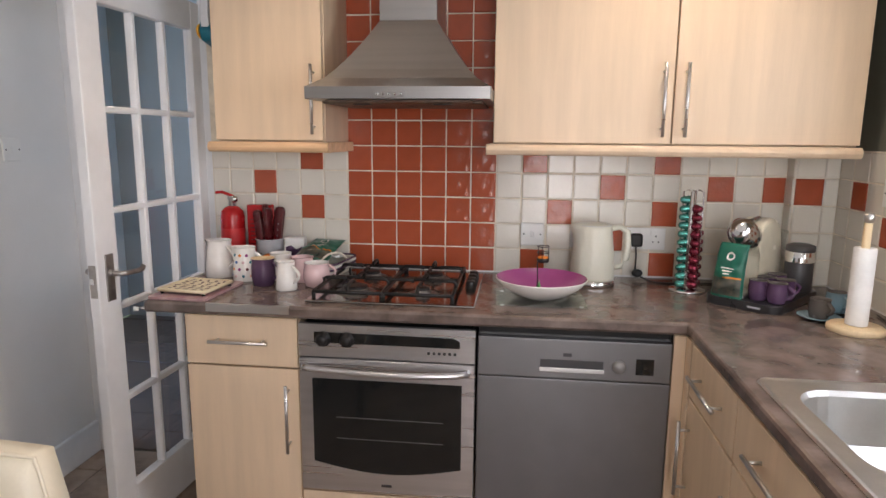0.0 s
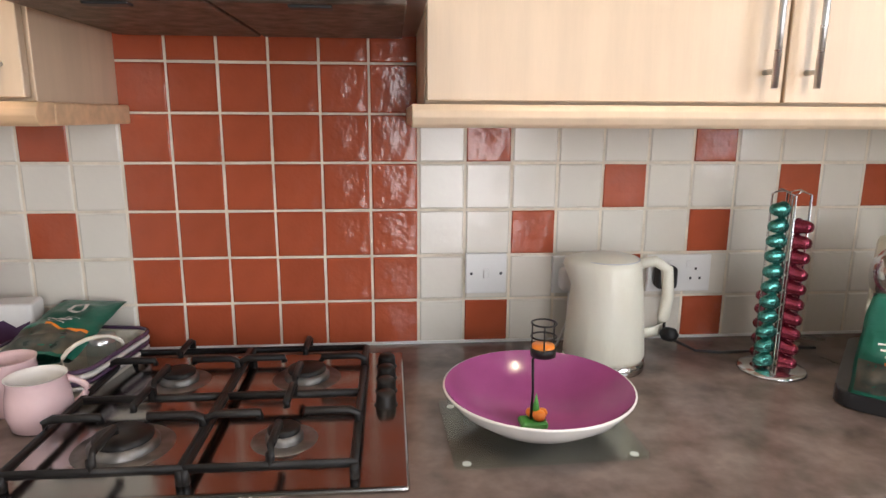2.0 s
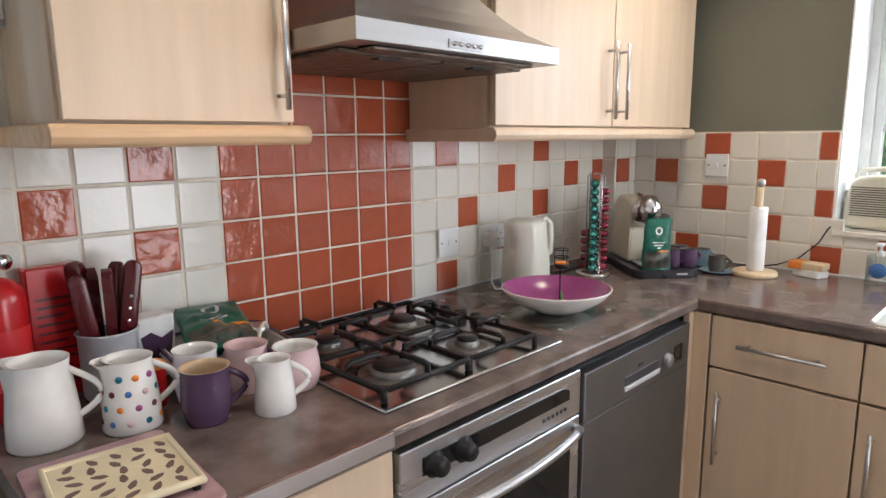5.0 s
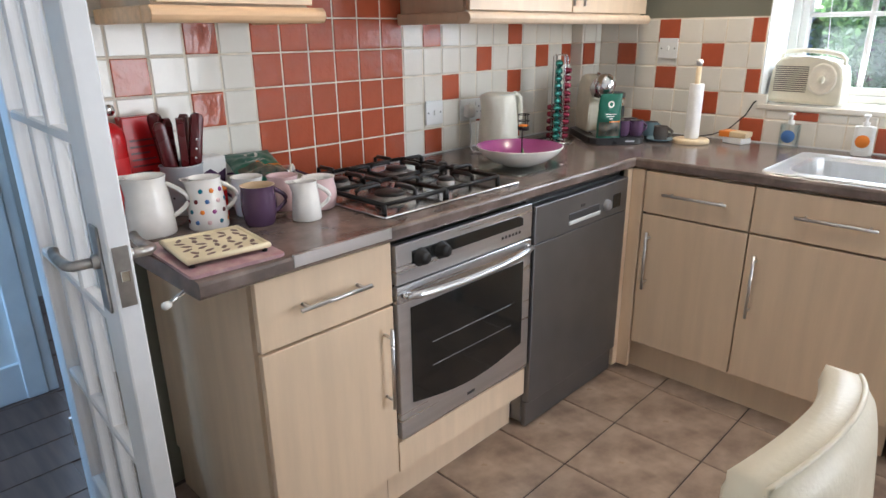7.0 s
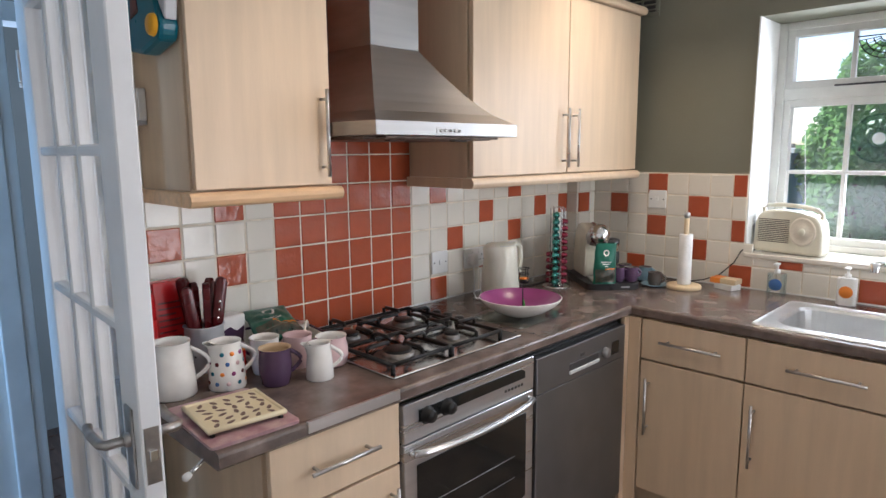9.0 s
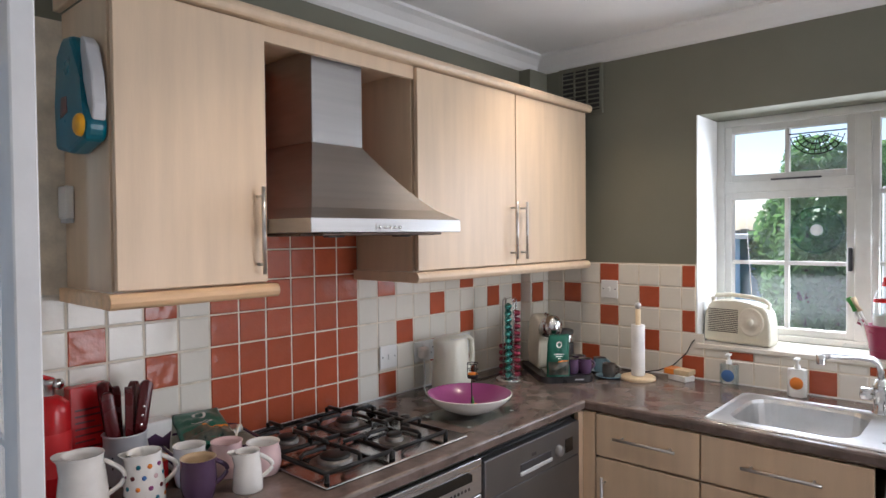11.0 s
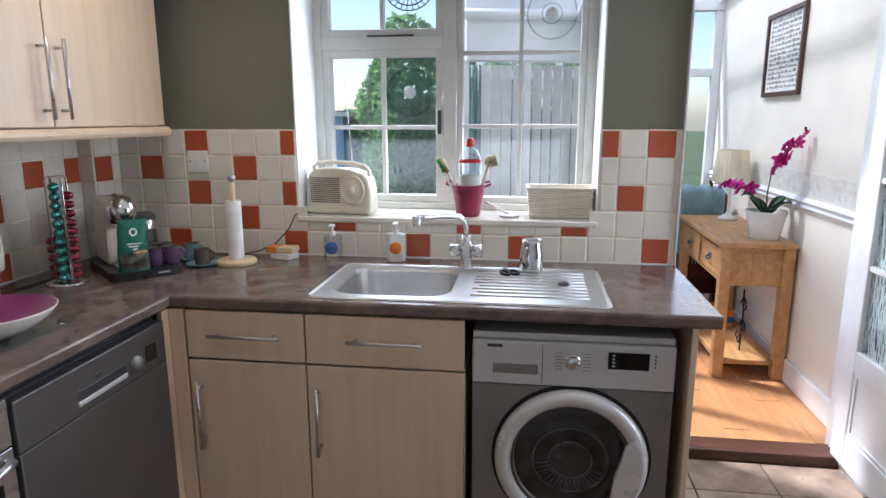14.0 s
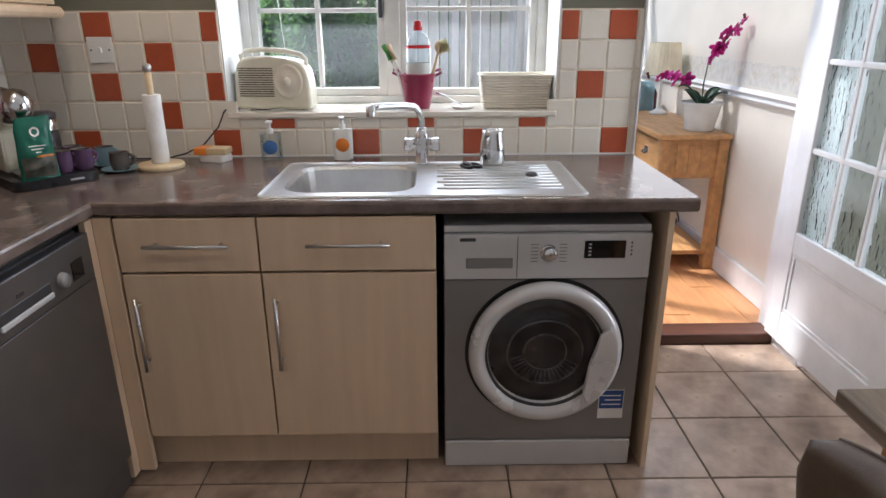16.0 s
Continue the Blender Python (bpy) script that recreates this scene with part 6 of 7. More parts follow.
# Only the first fitting is known; the other three are unseen additions.
for x, y in ((-0.521, -0.654), (-1.75, -0.95), (-0.6, -2.2), (-1.75, -2.5)):
    spot(x, y)

# ---- dining end of the kitchen ----
def dining_chair(x, y, rz, label, leather, group, top=0.53, wide=1.0):
    """High-backed padded chair facing local -y."""
    t = on("dining_chair", label, "chair", x, y, 0.0, rz, group)
    part("seat", box(-0.19, 0.19, -0.40, 0.03, 0.40, 0.49, 0.03, 4), leather, t, "", True)
    bm = bmesh.new()
    rows = []
    nx, nz = 24, 16
    for s in (1, -1):
        g = []
        for i in range(nx + 1):
            col = []
            for k in range(nz + 1):
                u, v = i / nx * 2 - 1, k / nz
                half = 0.185 * wide + 0.012 * v - 0.035 * max(0, v - 0.8) / 0.2
                zz = 0.46 + top * v - 0.022 * u * u * v
                edge = min(1.0, (1 - abs(u)) * 7 + 0.35, (1 - v) * 9 + 0.35)
                seam = (0.008 if i % 6 == 0 else 0.002 if i % 6 in (1, 5) else 0.0) * min(1.0, max(0.0, (0.88 - v) * 6))
                d = 0.036 * edge ** 0.5 - (seam if 0 < i < nx and v > 0.1 else 0)
                yy = 0.045 + 0.055 * v + s * d + 0.03 * u * u
                col.append(bm.verts.new((u * half, yy, zz)))
            g.append(col)
        for i in range(nx):
            for k in range(nz):
                bm.faces.new((g[i][k], g[i + 1][k], g[i + 1][k + 1], g[i][k + 1]))
        rows.append(g)
    a, b = rows
    ring_a = [a[i][0] for i in range(nx + 1)] + [a[nx][k] for k in range(1, nz + 1)] + [a[i][nz] for i in range(nx - 1, -1, -1)] + [a[0][k] for k in range(nz - 1, 0, -1)]
    ring_b = [b[i][0] for i in range(nx + 1)] + [b[nx][k] for k in range(1, nz + 1)] + [b[i][nz] for i in range(nx - 1, -1, -1)] + [b[0][k] for k in range(nz - 1, 0, -1)]
    for i in range(len(ring_a)):
        j = (i + 1) % len(ring_a)
        bm.faces.new((ring_a[i], ring_a[j], ring_b[j], ring_b[i]))
    pts = [Vector((v.co.x, v.co.y, v.co.z)) for v in ring_b[nx:nx + nz * 2 + nx - 4]]
    part("backrest", bm, leather, t, "", True)
    part("piping", tube(pts, 0.0035, 6), leather, t, "stitched edge seam", True)
    for lx, ly in ((-0.16, -0.36), (0.16, -0.36), (-0.16, 0.03), (0.16, 0.03)):
        part("leg", box(lx - 0.02, lx + 0.02, ly - 0.02, ly + 0.02, 0, 0.41, 0.003), M["dark_wood"], t, "dark wooden leg")
    return t


dining_chair(-2.010, -1.775, -2, "cream leather dining chair with a seamed padded back", M["leather"], "chairs round the table", 0.49)
tb = on("dining_table", "grey-brown topped dining table on honey oak legs", "table", -1.80, -2.95, 0.0, 0)
part("tabletop", box(-0.55, 0.546, -0.55, 0.635, 0.722, 0.75, 0.004, 2), mat("worn_grey_wood", (0.19, 0.145, 0.10), 0.35, vary=0.2, scale=8, bscale=50, stretch=(0.6, 5, 5)), tb)
for x in (-0.47, 0.44):
    for y in (-0.48, 0.55):
        part("leg", box(x - 0.035, x + 0.035, y - 0.035, y + 0.035, 0, 0.722, 0.003), M["oak"], tb)
part("apron", box(-0.47, 0.44, 0.55, 0.572, 0.63, 0.722), M["oak"], tb)
part("apron", box(0.44, 0.462, -0.48, 0.55, 0.63, 0.722), M["oak"], tb)
dining_chair(-1.680, -2.250, -2, "dark brown leather dining chair pulled up to the table", M["brown_leather"], "chairs round the table", 0.395)

# window behind the walk
w = thing("window_2", "wide white framed window", "window", kind="structure")
for x0, x1 in ((-1.08, -1.03), (-0.575, -0.525), (-0.07, -0.02)):
    part("window_frame", box(x0, x1, BACK - 0.09, BACK - 0.02, 0.28, 2.28, 0.003), M["gloss_white"], w)
for z0, z1 in ((0.28, 0.34), (2.22, 2.28)):
    for x0, x1 in ((-1.03, -0.575), (-0.525, -0.07)):
        part("window_frame", box(x0, x1, BACK - 0.09, BACK - 0.02, z0, z1, 0.003), M["gloss_white"], w)
for x0, x1 in ((-1.03, -0.575), (-0.525, -0.07)):
    q = part("pane", box(x0, x1, BACK - 0.06, BACK - 0.055, 0.34, 2.22), M["pane"], w)
    q.visible_shadow = False

w = thing("window_5", "tall white framed side window", "window", kind="structure")
for y0, y1 in ((-3.56, -3.50), (-3.905, -3.855), (BACK, BACK + 0.06)):
    part("window_frame", box(0.25, 0.31, y0, y1, 0.30, 2.12, 0.003), M["gloss_white"], w)
for y0, y1 in ((-3.855, -3.56), (BACK + 0.06, -3.905)):
    part("window_frame", box(0.25, 0.31, y0, y1, 0.30, 0.36, 0.003), M["gloss_white"], w)
    part("window_frame", box(0.25, 0.31, y0, y1, 2.06, 2.12, 0.003), M["gloss_white"], w)
    q = part("pane", box(0.278, 0.282, y0, y1, 0.36, 2.06), M["pane"], w)
    q.visible_shadow = False

# ---- garden room ----
XE = 2.95   # its glazed end
C["blind"] = simple("white_blind_fabric", (0.82, 0.82, 0.80), 0.8, bump=0.002, bscale=60)
C["throw"] = simple("pale_blue_throw", (0.40, 0.61, 0.69), 0.9, bump=0.006, bscale=70, stretch=(6, 6, 1))
C["wine_cloth"] = simple("wine_red_upholstery", (0.12, 0.03, 0.035), 0.85)
C["leaf"] = simple("orchid_leaf", (0.03, 0.09, 0.045), 0.35)
C["petal"] = simple("magenta_petal", (0.60, 0.01, 0.26), 0.5)
C["shade"] = simple("cream_lampshade", (0.78, 0.70, 0.52), 0.8, bump=0.001, bscale=120)
C["poly"] = bpy.data.materials.new("opal_roof_sheet")
C["poly"].use_nodes = True
pn, pl = C["poly"].node_tree.nodes, C["poly"].node_tree.links
pn.remove(pn["Principled BSDF"])
pa, pb, pm = pn.new("ShaderNodeBsdfTranslucent"), pn.new("ShaderNodeBsdfTransparent"), pn.new("ShaderNodeMixShader")
pa.inputs[0].default_value, pb.inputs[0].default_value, pm.inputs[0].default_value = (0.9, 0.9, 0.88, 1), (0.95, 0.95, 0.95, 1), 0.42
pl.new(pa.outputs[0], pm.inputs[1]), pl.new(pb.outputs[0], pm.inputs[2]), pl.new(pm.outputs[0], pn["Material Output"].inputs[0])
C["teal_post"] = simple("sea_green_post", (0.09, 0.22, 0.22), 0.5)

structure("trim_dado_rail", prism([(SUNY, 0.995), (SUNY + 0.010, 0.998), (SUNY + 0.022, 1.012), (SUNY + 0.014, 1.024), (SUNY + 0.026, 1.042), (SUNY + 0.012, 1.056), (SUNY, 1.060)], 0.46, XE, "x"), M["gloss_white"], "white moulded dado rail", "dado rail")
bd = structure("trim_border_paper", box(0.46, XE, SUNY, SUNY + 0.002, 1.075, 1.190), mat("pale_border_paper", (0.80, 0.78, 0.72), 0.8, vary=0.06, scale=30), "pale patterned wallpaper border", "border")
for i in range(14):
    x = 0.65 + i * 0.18
    for s in (-0.02, 0.0, 0.02):
        part("motif", box(x + s * 1.1 - 0.008, x + s * 1.1 + 0.008, SUNY + 0.002, SUNY + 0.0028, 1.11 + abs(s), 1.15 - abs(s) * 0.5), C["wicker"], bd)
    part("motif_bar", box(x - 0.05, x + 0.05, SUNY + 0.002, SUNY + 0.0026, 1.176, 1.180), C["wicker"], bd)
# roof and end
structure("trim_roof_end", box(XE - 0.05, XE + 0.03, SUNY, -1.25, 2.26, 2.34, 0.004), M["gloss_white"], "white roof beam", "beam")
rf = thing("ceiling_garden_room", "translucent sloping garden-room roof with white bars", "roof", kind="structure")
bm = bmesh.new()
bm.faces.new([bm.verts.new((x, y, 2.525 - 0.063 * (x - 0.44))) for x, y in ((0.44, SUNY - 0.1), (XE + 0.1, SUNY - 0.1), (XE + 0.1, -1.22), (2.12, -1.22), (2.36, -2.14), (0.44, -2.14))])
part("roof_sheet", bm, C["poly"], rf)
for i in range(6):
    y = SUNY + 0.03 + i * 0.36
    part("roof_bar", prism([(0.44 if y < -2.2 else 2.45, 2.47 if y < -2.2 else 2.343), (XE, 2.312), (XE, 2.352), (0.44 if y < -2.2 else 2.45, 2.51 if y < -2.2 else 2.383)], y - 0.018, y + 0.018, "y"), M["gloss_white"], rf)
we = thing("window_3", "white framed glazed end of the garden room", "window", kind="structure")
for y in (SUNY + 0.03, -2.62, -1.98, -1.35):
    part("window_frame", box(XE - 0.03, XE + 0.03, y - 0.03, y + 0.03, 0.0, 2.26, 0.003), M["gloss_white"], we)
for a, b in ((SUNY + 0.06, -2.65), (-2.59, -2.01), (-1.95, -1.38)):
    part("window_frame", box(XE - 0.03, XE + 0.03, a, b, 0.02, 0.10), M["gloss_white"], we)
    part("window_frame", box(XE - 0.025, XE + 0.025, a, b, 1.78, 1.84), M["gloss_white"], we)
    q = part("pane", box(XE - 0.004, XE + 0.004, a, b, 0.10, 2.26), M["pane"], we)
    q.visible_shadow = False
# glazed sides: along the passage, and a facet with vertical blinds
def glazed_run(name, label, A, B, bays, blinds):
    """Dwarf wall, posts, panes and gutter from A to B; outside is to the left of the line."""
    A, B = Vector(A), Vector(B)
    L = (B - A).length
    sw = thing(name, label, "window", (A.x, A.y, 0), math.degrees(math.atan2(B.y - A.y, B.x - A.x)), kind="structure")
    part("dwarf_wall", box(0, L, -0.05, 0.05, -0.05, 0.45), M["white_wall"], sw)
    part("fascia", box(0, L, -0.06, 0.07, 1.86, 2.14, 0.004), M["gloss_white"], sw, "white gutter board")
    part("gutter", tube([(-0.02, 0.11, 2.17), (L + 0.02, 0.11, 2.16)], 0.035, 10), M["gloss_white"], sw, "", True)
    part("eaves", box(0, L, -0.06, 0.05, 2.14, 2.36), M["gloss_white"], sw, "white boarding under the roof edge")
    for i in range(bays + 1):
        x = L * i / bays
        part("window_frame", box(x - 0.025, x + 0.025, -0.035, 0.035, 0.45, 1.86, 0.003), M["gloss_white"], sw)
    for i in range(bays):
        q = part("pane", box(L * i / bays + 0.025, L * (i + 1) / bays - 0.025, -0.003, 0.003, 0.45, 1.86), M["pane"], sw)
        q.visible_shadow = False
    if blinds:
        for i in range(10):
            part("blind_slat", moved(box(-0.040, 0.040, -0.001, 0.001, 0.5, 1.84), pose(0.04 + i * 0.076, -0.07, 0, 0, 0, 24 + random.uniform(-9, 9))), C["blind"], sw)
        for i in range(6):
            part("curtain_fold", tube([(L - 0.02 - 0.024 * i, -0.075 - 0.012 * (i % 2), 0.5), (L - 0.02 - 0.024 * i, -0.075 - 0.012 * (i % 2), 1.84)], 0.015, 8), C["teal_post"], sw, "sea green curtain fold", True)
    return sw


glazed_run("window_4", "white framed glazed passage side of the garden room", (0.46, -2.20), (2.42, -2.20), 4, False)
glazed_run("window_6", "white framed garden-room facet with vertical blinds and a sea green curtain", (2.48, -2.16), (2.24, -1.30), 2, True)

# console table
ct = on("console_table", "honey oak console table with two drawers and a low shelf", "console table", 1.625, -2.995, CFLOOR)
part("top", box(-0.545, 0.545, -0.20, 0.215, 0.705, 0.732, 0.003), M["oak"], ct)
part("carcass", box(-0.50, 0.50, -0.18, 0.17, 0.50, 0.705, 0.002), M["oak"], ct)
for s in (-1, 1):
    for y in (-0.17, 0.17):
        part("leg", box(s * 0.49 - 0.034, s * 0.49 + 0.034, y - 0.03, y + 0.03, 0, 0.705, 0.004), M["oak"], ct)
part("shelf", box(-0.50, 0.50, -0.17, 0.17, 0.075, 0.10, 0.002), M["oak"], ct)
for i in range(3):
    part("end_panel_groove", box(-0.503, -0.499, -0.112 + i * 0.072, -0.048 + i * 0.072, 0.53, 0.675, 0.002), M["oak"], ct)
for s in (-1, 1):
    d = part("drawer", box(s * 0.235 - 0.20, s * 0.235 + 0.20, 0.170, 0.184, 0.53, 0.68, 0.003), M["oak"], ct)
    part("drawer_pull", tube([(s * 0.235 - 0.03, 0.185, 0.61), (s * 0.235 - 0.028, 0.205, 0.595), (s * 0.235 + 0.028, 0.205, 0.595), (s * 0.235 + 0.03, 0.185, 0.61)], 0.005, 8), M["appliance_dark"], d, "dark drop handle", True)
    part("pull_plate", box(s * 0.235 - 0.036, s * 0.235 + 0.036, 0.184, 0.187, 0.592, 0.628, 0.002), M["steel"], d)
ct.scale = (0.94, 0.93, 1.055)
sc = on("wrought_iron_scroll", "black wrought iron scroll stand on the console shelf", "ornament", 1.30, -3.00, CFLOOR + 0.1065)
for cx, cz, r, s in ((0, 0.27, 0.05, 1), (0.0, 0.14, 0.055, -1), (0.05, 0.06, 0.045, 1)):
    part("scroll", tube([(cx + s * r * (1 - k / 26) * math.cos(k * 0.36), 0, cz + r * (1 - k / 26) * math.sin(k * 0.36)) for k in range(24)], 0.0045, 6), M["black"], sc, "", True)
part("upright", tube([(0.01, 0, 0.0), (0.0, 0, 0.2), (0.02, 0, 0.36)], 0.005, 6), M["black"], sc, "", True)
ob = on("toy_crate", "small orange and blue box under the console table", "box", 1.80, -3.00, CFLOOR + 0.1065, 12)
part("crate", box(-0.09, 0.09, -0.07, 0.07, 0, 0.12, 0.005, 2), C["orange"], ob)
part("band", box(-0.092, 0.092, -0.072, 0.072, 0.03, 0.07, 0.002), C["blue"], ob)

CT = CFLOOR + 0.7730
op = on("orchid", "magenta orchid in a white ribbed pot", "potted orchid", 1.275, -3.060, CT)
op.scale = (1.2, 1.2, 0.97)
prof = [(0, 0), (0.062, 0)]
for i in range(8):
    prof += [(0.063 + 0.0026 * i, 0.006 + i * 0.018), (0.066 + 0.0026 * i, 0.014 + i * 0.018)]
prof += [(0.092, 0.158), (0.088, 0.160), (0.07, 0.13), (0, 0.13)]
part("pot", lathe(prof, 36), C["ceramic"], op, "white ribbed pot", True)
random.seed(11)
for a, ln, up in ((10, 0.15, 0.05), (70, 0.10, 0.09), (-60, 0.12, 0.07), (170, 0.14, 0.03), (215, 0.11, 0.06)):
    bm = bmesh.new()
    prev = None
    for k in range(9):
        u = k / 8
        wd = 0.030 * math.sin(math.pi * min(1, 0.12 + u * 0.88)) ** 0.7
        c = Vector((0.01 + ln * u, 0, 0.13 + up * math.sin(u * 2.2) + 0.03 * u))
        cur = [bm.verts.new(c + Vector((0, s * wd, 0.010 * abs(s)))) for s in (-1, 0, 1)]
        if prev:
            for q in (0, 1):
                bm.faces.new((prev[q], prev[q + 1], cur[q + 1], cur[q]))
        prev = cur
    bmesh.ops.solidify(bm, geom=bm.faces[:], thickness=0.002)
    part("leaf", moved(bm, pose(0, 0, 0, 0, 0, a)), C["leaf"], op, "dark strap leaf", True)


def bloom(parent, p, r, yaw):
    bm = bmesh.new()
    for a in range(5):
        b = lathe([(0, 0.001), (r * 0.28, 0.003), (r * 0.42, 0.0), (r * 0.28, -0.002), (0, -0.003)], 10, m=pose(0, 0, 0, 0, 14) @ Matrix.Diagonal((1.35, 0.9, 1, 1)))
        merge(bm, moved(b, Matrix.Rotation(radians(72 * a + 18), 4, "Z") @ pose(r * 0.55, 0, 0)))
    lathe([(0, 0.014), (r * 0.14, 0.010), (r * 0.2, 0.0)], 8, bm=bm)
    part("flower", moved(bm, Matrix.Translation(p) @ pose(0, 0, 0, 0, 0, yaw) @ pose(0, 0, 0, 75 + random.uniform(-18, 18), 0, random.uniform(0, 70))), C["petal"], parent, "", True)


stem1 = [Vector((0, 0, 0.13)), Vector((0.0, 0.005, 0.25)), Vector((-0.01, 0.0, 0.36)), Vector((-0.045, -0.03, 0.46)), Vector((-0.085, -0.06, 0.54)), Vector((-0.12, -0.085, 0.60))]
stem2 = [Vector((0.01, 0, 0.13)), Vector((0.03, 0.03, 0.21)), Vector((0.07, 0.08, 0.27)), Vector((0.12, 0.14, 0.29)), Vector((0.17, 0.20, 0.285))]
for st_ in (stem1, stem2):
    part("stem", tube(st_, 0.0035, 6, taper=0.002), C["leaf"], op, "", True)
for k, (s, f0, f1, cnt) in enumerate(((stem1, 0.45, 0.92, 11), (stem2, 0.5, 0.86, 6))):
    for i in range(cnt):
        u = (f0 + (f1 - f0) * i / (cnt - 1)) * (len(s) - 1)
        p = s[int(u)].lerp(s[min(len(s) - 1, int(u) + 1)], u % 1)
        bloom(op, p + Vector((random.uniform(-0.02, 0.02), random.uniform(-0.02, 0.02), random.uniform(-0.012, 0.012))), 0.040 * (1.05 - 0.45 * i / cnt), random.uniform(60, 150))
for s in (stem1, stem2):
    for k in range(3):
        part("bud", lathe([(0, -0.008), (0.007, -0.002), (0.006, 0.006), (0, 0.011)], 8, m=Matrix.Translation(s[-1] + Vector((-0.008 * k, 0.006 * k, 0.012 * k - 0.01)))), C["wine_cloth"], op, "", True)

lp = on("table_lamp", "small table lamp with a pleated cream shade", "table lamp", 1.96, -3.065, CT)
lp.scale = (0.88, 0.88, 1.05)
part("base", lathe([(0, 0), (0.068, 0), (0.070, 0.008), (0.045, 0.020), (0.020, 0.034), (0.012, 0.05), (0.010, 0.24), (0.016, 0.25), (0.008, 0.27), (0, 0.27)], 26), M["white_plastic"], lp, "pale turned base", True)
bm = bmesh.new()
r0, r1 = [], []
for i in range(72):
    a, g = 2 * math.pi * i / 72, 0.0025 * (i % 2)
    r0.append(bm.verts.new(((0.135 + g) * math.cos(a), (0.135 + g) * math.sin(a), 0.235)))
    r1.append(bm.verts.new(((0.105 + g) * math.cos(a), (0.105 + g) * math.sin(a), 0.425)))
for i in range(72):
    j = (i + 1) % 72
    bm.faces.new((r0[i], r0[j], r1[j], r1[i]))
part("shade", bm, C["shade"], lp, "pleated cream shade")
M["print_grey"] = mat("grey_print", (0.30, 0.30, 0.29), 0.8)
pc = thing("framed_picture", "dark framed print of small black writing on white", "picture", (1.632, SUNY, 1.828), 180)
pc.scale = (0.92, 1, 0.94)
for x0, x1, z0, z1 in ((-0.30, -0.272, -0.255, 0.255), (0.272, 0.30, -0.255, 0.255), (-0.272, 0.272, -0.255, -0.227), (-0.272, 0.272, 0.227, 0.255)):
    part("frame", box(x0, x1, -0.022, 0, z0, z1, 0.002), M["dark_wood"], pc)
part("print", box(-0.272, 0.272, -0.008, 0, -0.227, 0.227), C["paper"], pc)
random.seed(7)
for i in range(15):
    x = -0.24
    while x < 0.22:
        wd = random.uniform(0.015, 0.06)
        part("print_bar", box(x, min(0.245, x + wd), -0.0088, -0.008, -0.205 + i * 0.0285, -0.205 + i * 0.0285 + random.uniform(0.009, 0.02)), M["print_grey"], pc)
        x += wd + random.uniform(0.008, 0.02)
ac = on("armchair", "wine red armchair with a pale blue fringed throw", "armchair", 2.53, -2.78, CFLOOR, 100)
part("seat", box(-0.32, 0.32, -0.34, 0.28, 0.16, 0.44, 0.05, 4), C["wine_cloth"], ac, "", True)
part("backrest", box(-0.32, 0.32, 0.20, 0.36, 0.30, 0.92, 0.05, 4), C["wine_cloth"], ac, "", True)
for s in (-1, 1):
    part("arm", box(s * 0.34 - 0.06, s * 0.34 + 0.06, -0.34, 0.30, 0.16, 0.60, 0.04, 4), C["wine_cloth"], ac, "", True)
    for y in (-0.28, 0.28):
        part("leg", box(s * 0.30 - 0.025, s * 0.30 + 0.025, y - 0.025, y + 0.025, 0, 0.17), M["dark_wood"], ac)
bm = bmesh.new()
prev = None
prof = [(0.185, 0.50), (0.180, 0.75), (0.195, 0.92), (0.23, 0.955), (0.33, 0.955), (0.372, 0.92), (0.380, 0.75), (0.378, 0.50)]
for i in range(33):
    u = -0.27 + 0.56 * i / 32
    cur = [bm.verts.new((u, y + 0.006 * math.sin(i * 1.3), z - 0.01 * math.sin(i * 0.9))) for y, z in prof]
    if prev:
        for k in range(len(prof) - 1):
            bm.faces.new((prev[k], prev[k + 1], cur[k + 1], cur[k]))
    prev = cur
bmesh.ops.solidify(bm, geom=bm.faces[:], thickness=0.006)
part("throw", bm, C["throw"], ac, "pale blue woven throw", True)
for i in range(24):
    u = -0.265 + 0.55 * i / 23
    part("tassel", tube([(u, 0.384, 0.52), (u + 0.006, 0.388, 0.42)], 0.004, 5), C["throw"], ac)

# ---- garden ----
C["lawn"] = mat("lawn", (0.06, 0.10, 0.03), 0.9, vary=0.25, scale=1.5, bump=0.02, bscale=30)
C["paving"] = mat("garden_paving", (0.38, 0.36, 0.33), 0.8, vary=0.12, scale=3, bump=0.003, bscale=40)
C["hedge"] = mat("hedge_leaf", (0.12, 0.22, 0.11), 0.6, vary=0.3, scale=3, bscale=9)
hn, hl = C["hedge"].node_tree.nodes, C["hedge"].node_tree.links
hp, ht, hm = hn["Principled BSDF"], hn.new("ShaderNodeBsdfTranslucent"), hn.new("ShaderNodeMixShader")
ht.inputs["Color"].default_value = (0.22, 0.42, 0.14, 1)
hm.inputs[0].default_value = 0.5
hl.new(hp.outputs[0], hm.inputs[1]), hl.new(ht.outputs[0], hm.inputs[2]), hl.new(hm.outputs[0], hn["Material Output"].inputs["Surface"])
C["shed"] = mat("blue_shed_paint", (0.22, 0.40, 0.62), 0.6, vary=0.1, scale=4, stretch=(1, 1, 0.3))
structure("ground", box(-60, 80, -70, 70, -0.16, -0.13), C["lawn"], "garden lawn reaching to the distance", "ground")
structure("pavement", box(0.44, 1.45, -3.45, 3.0, -0.13, -0.05), C["paving"], "pale garden paving beside the house", "paving")
# Unseen upper and side walls, added to hold the sun off the kitchen.
hs = thing("house_wall", "unseen white outer wall of the house, added against the sun", "wall", kind="structure")
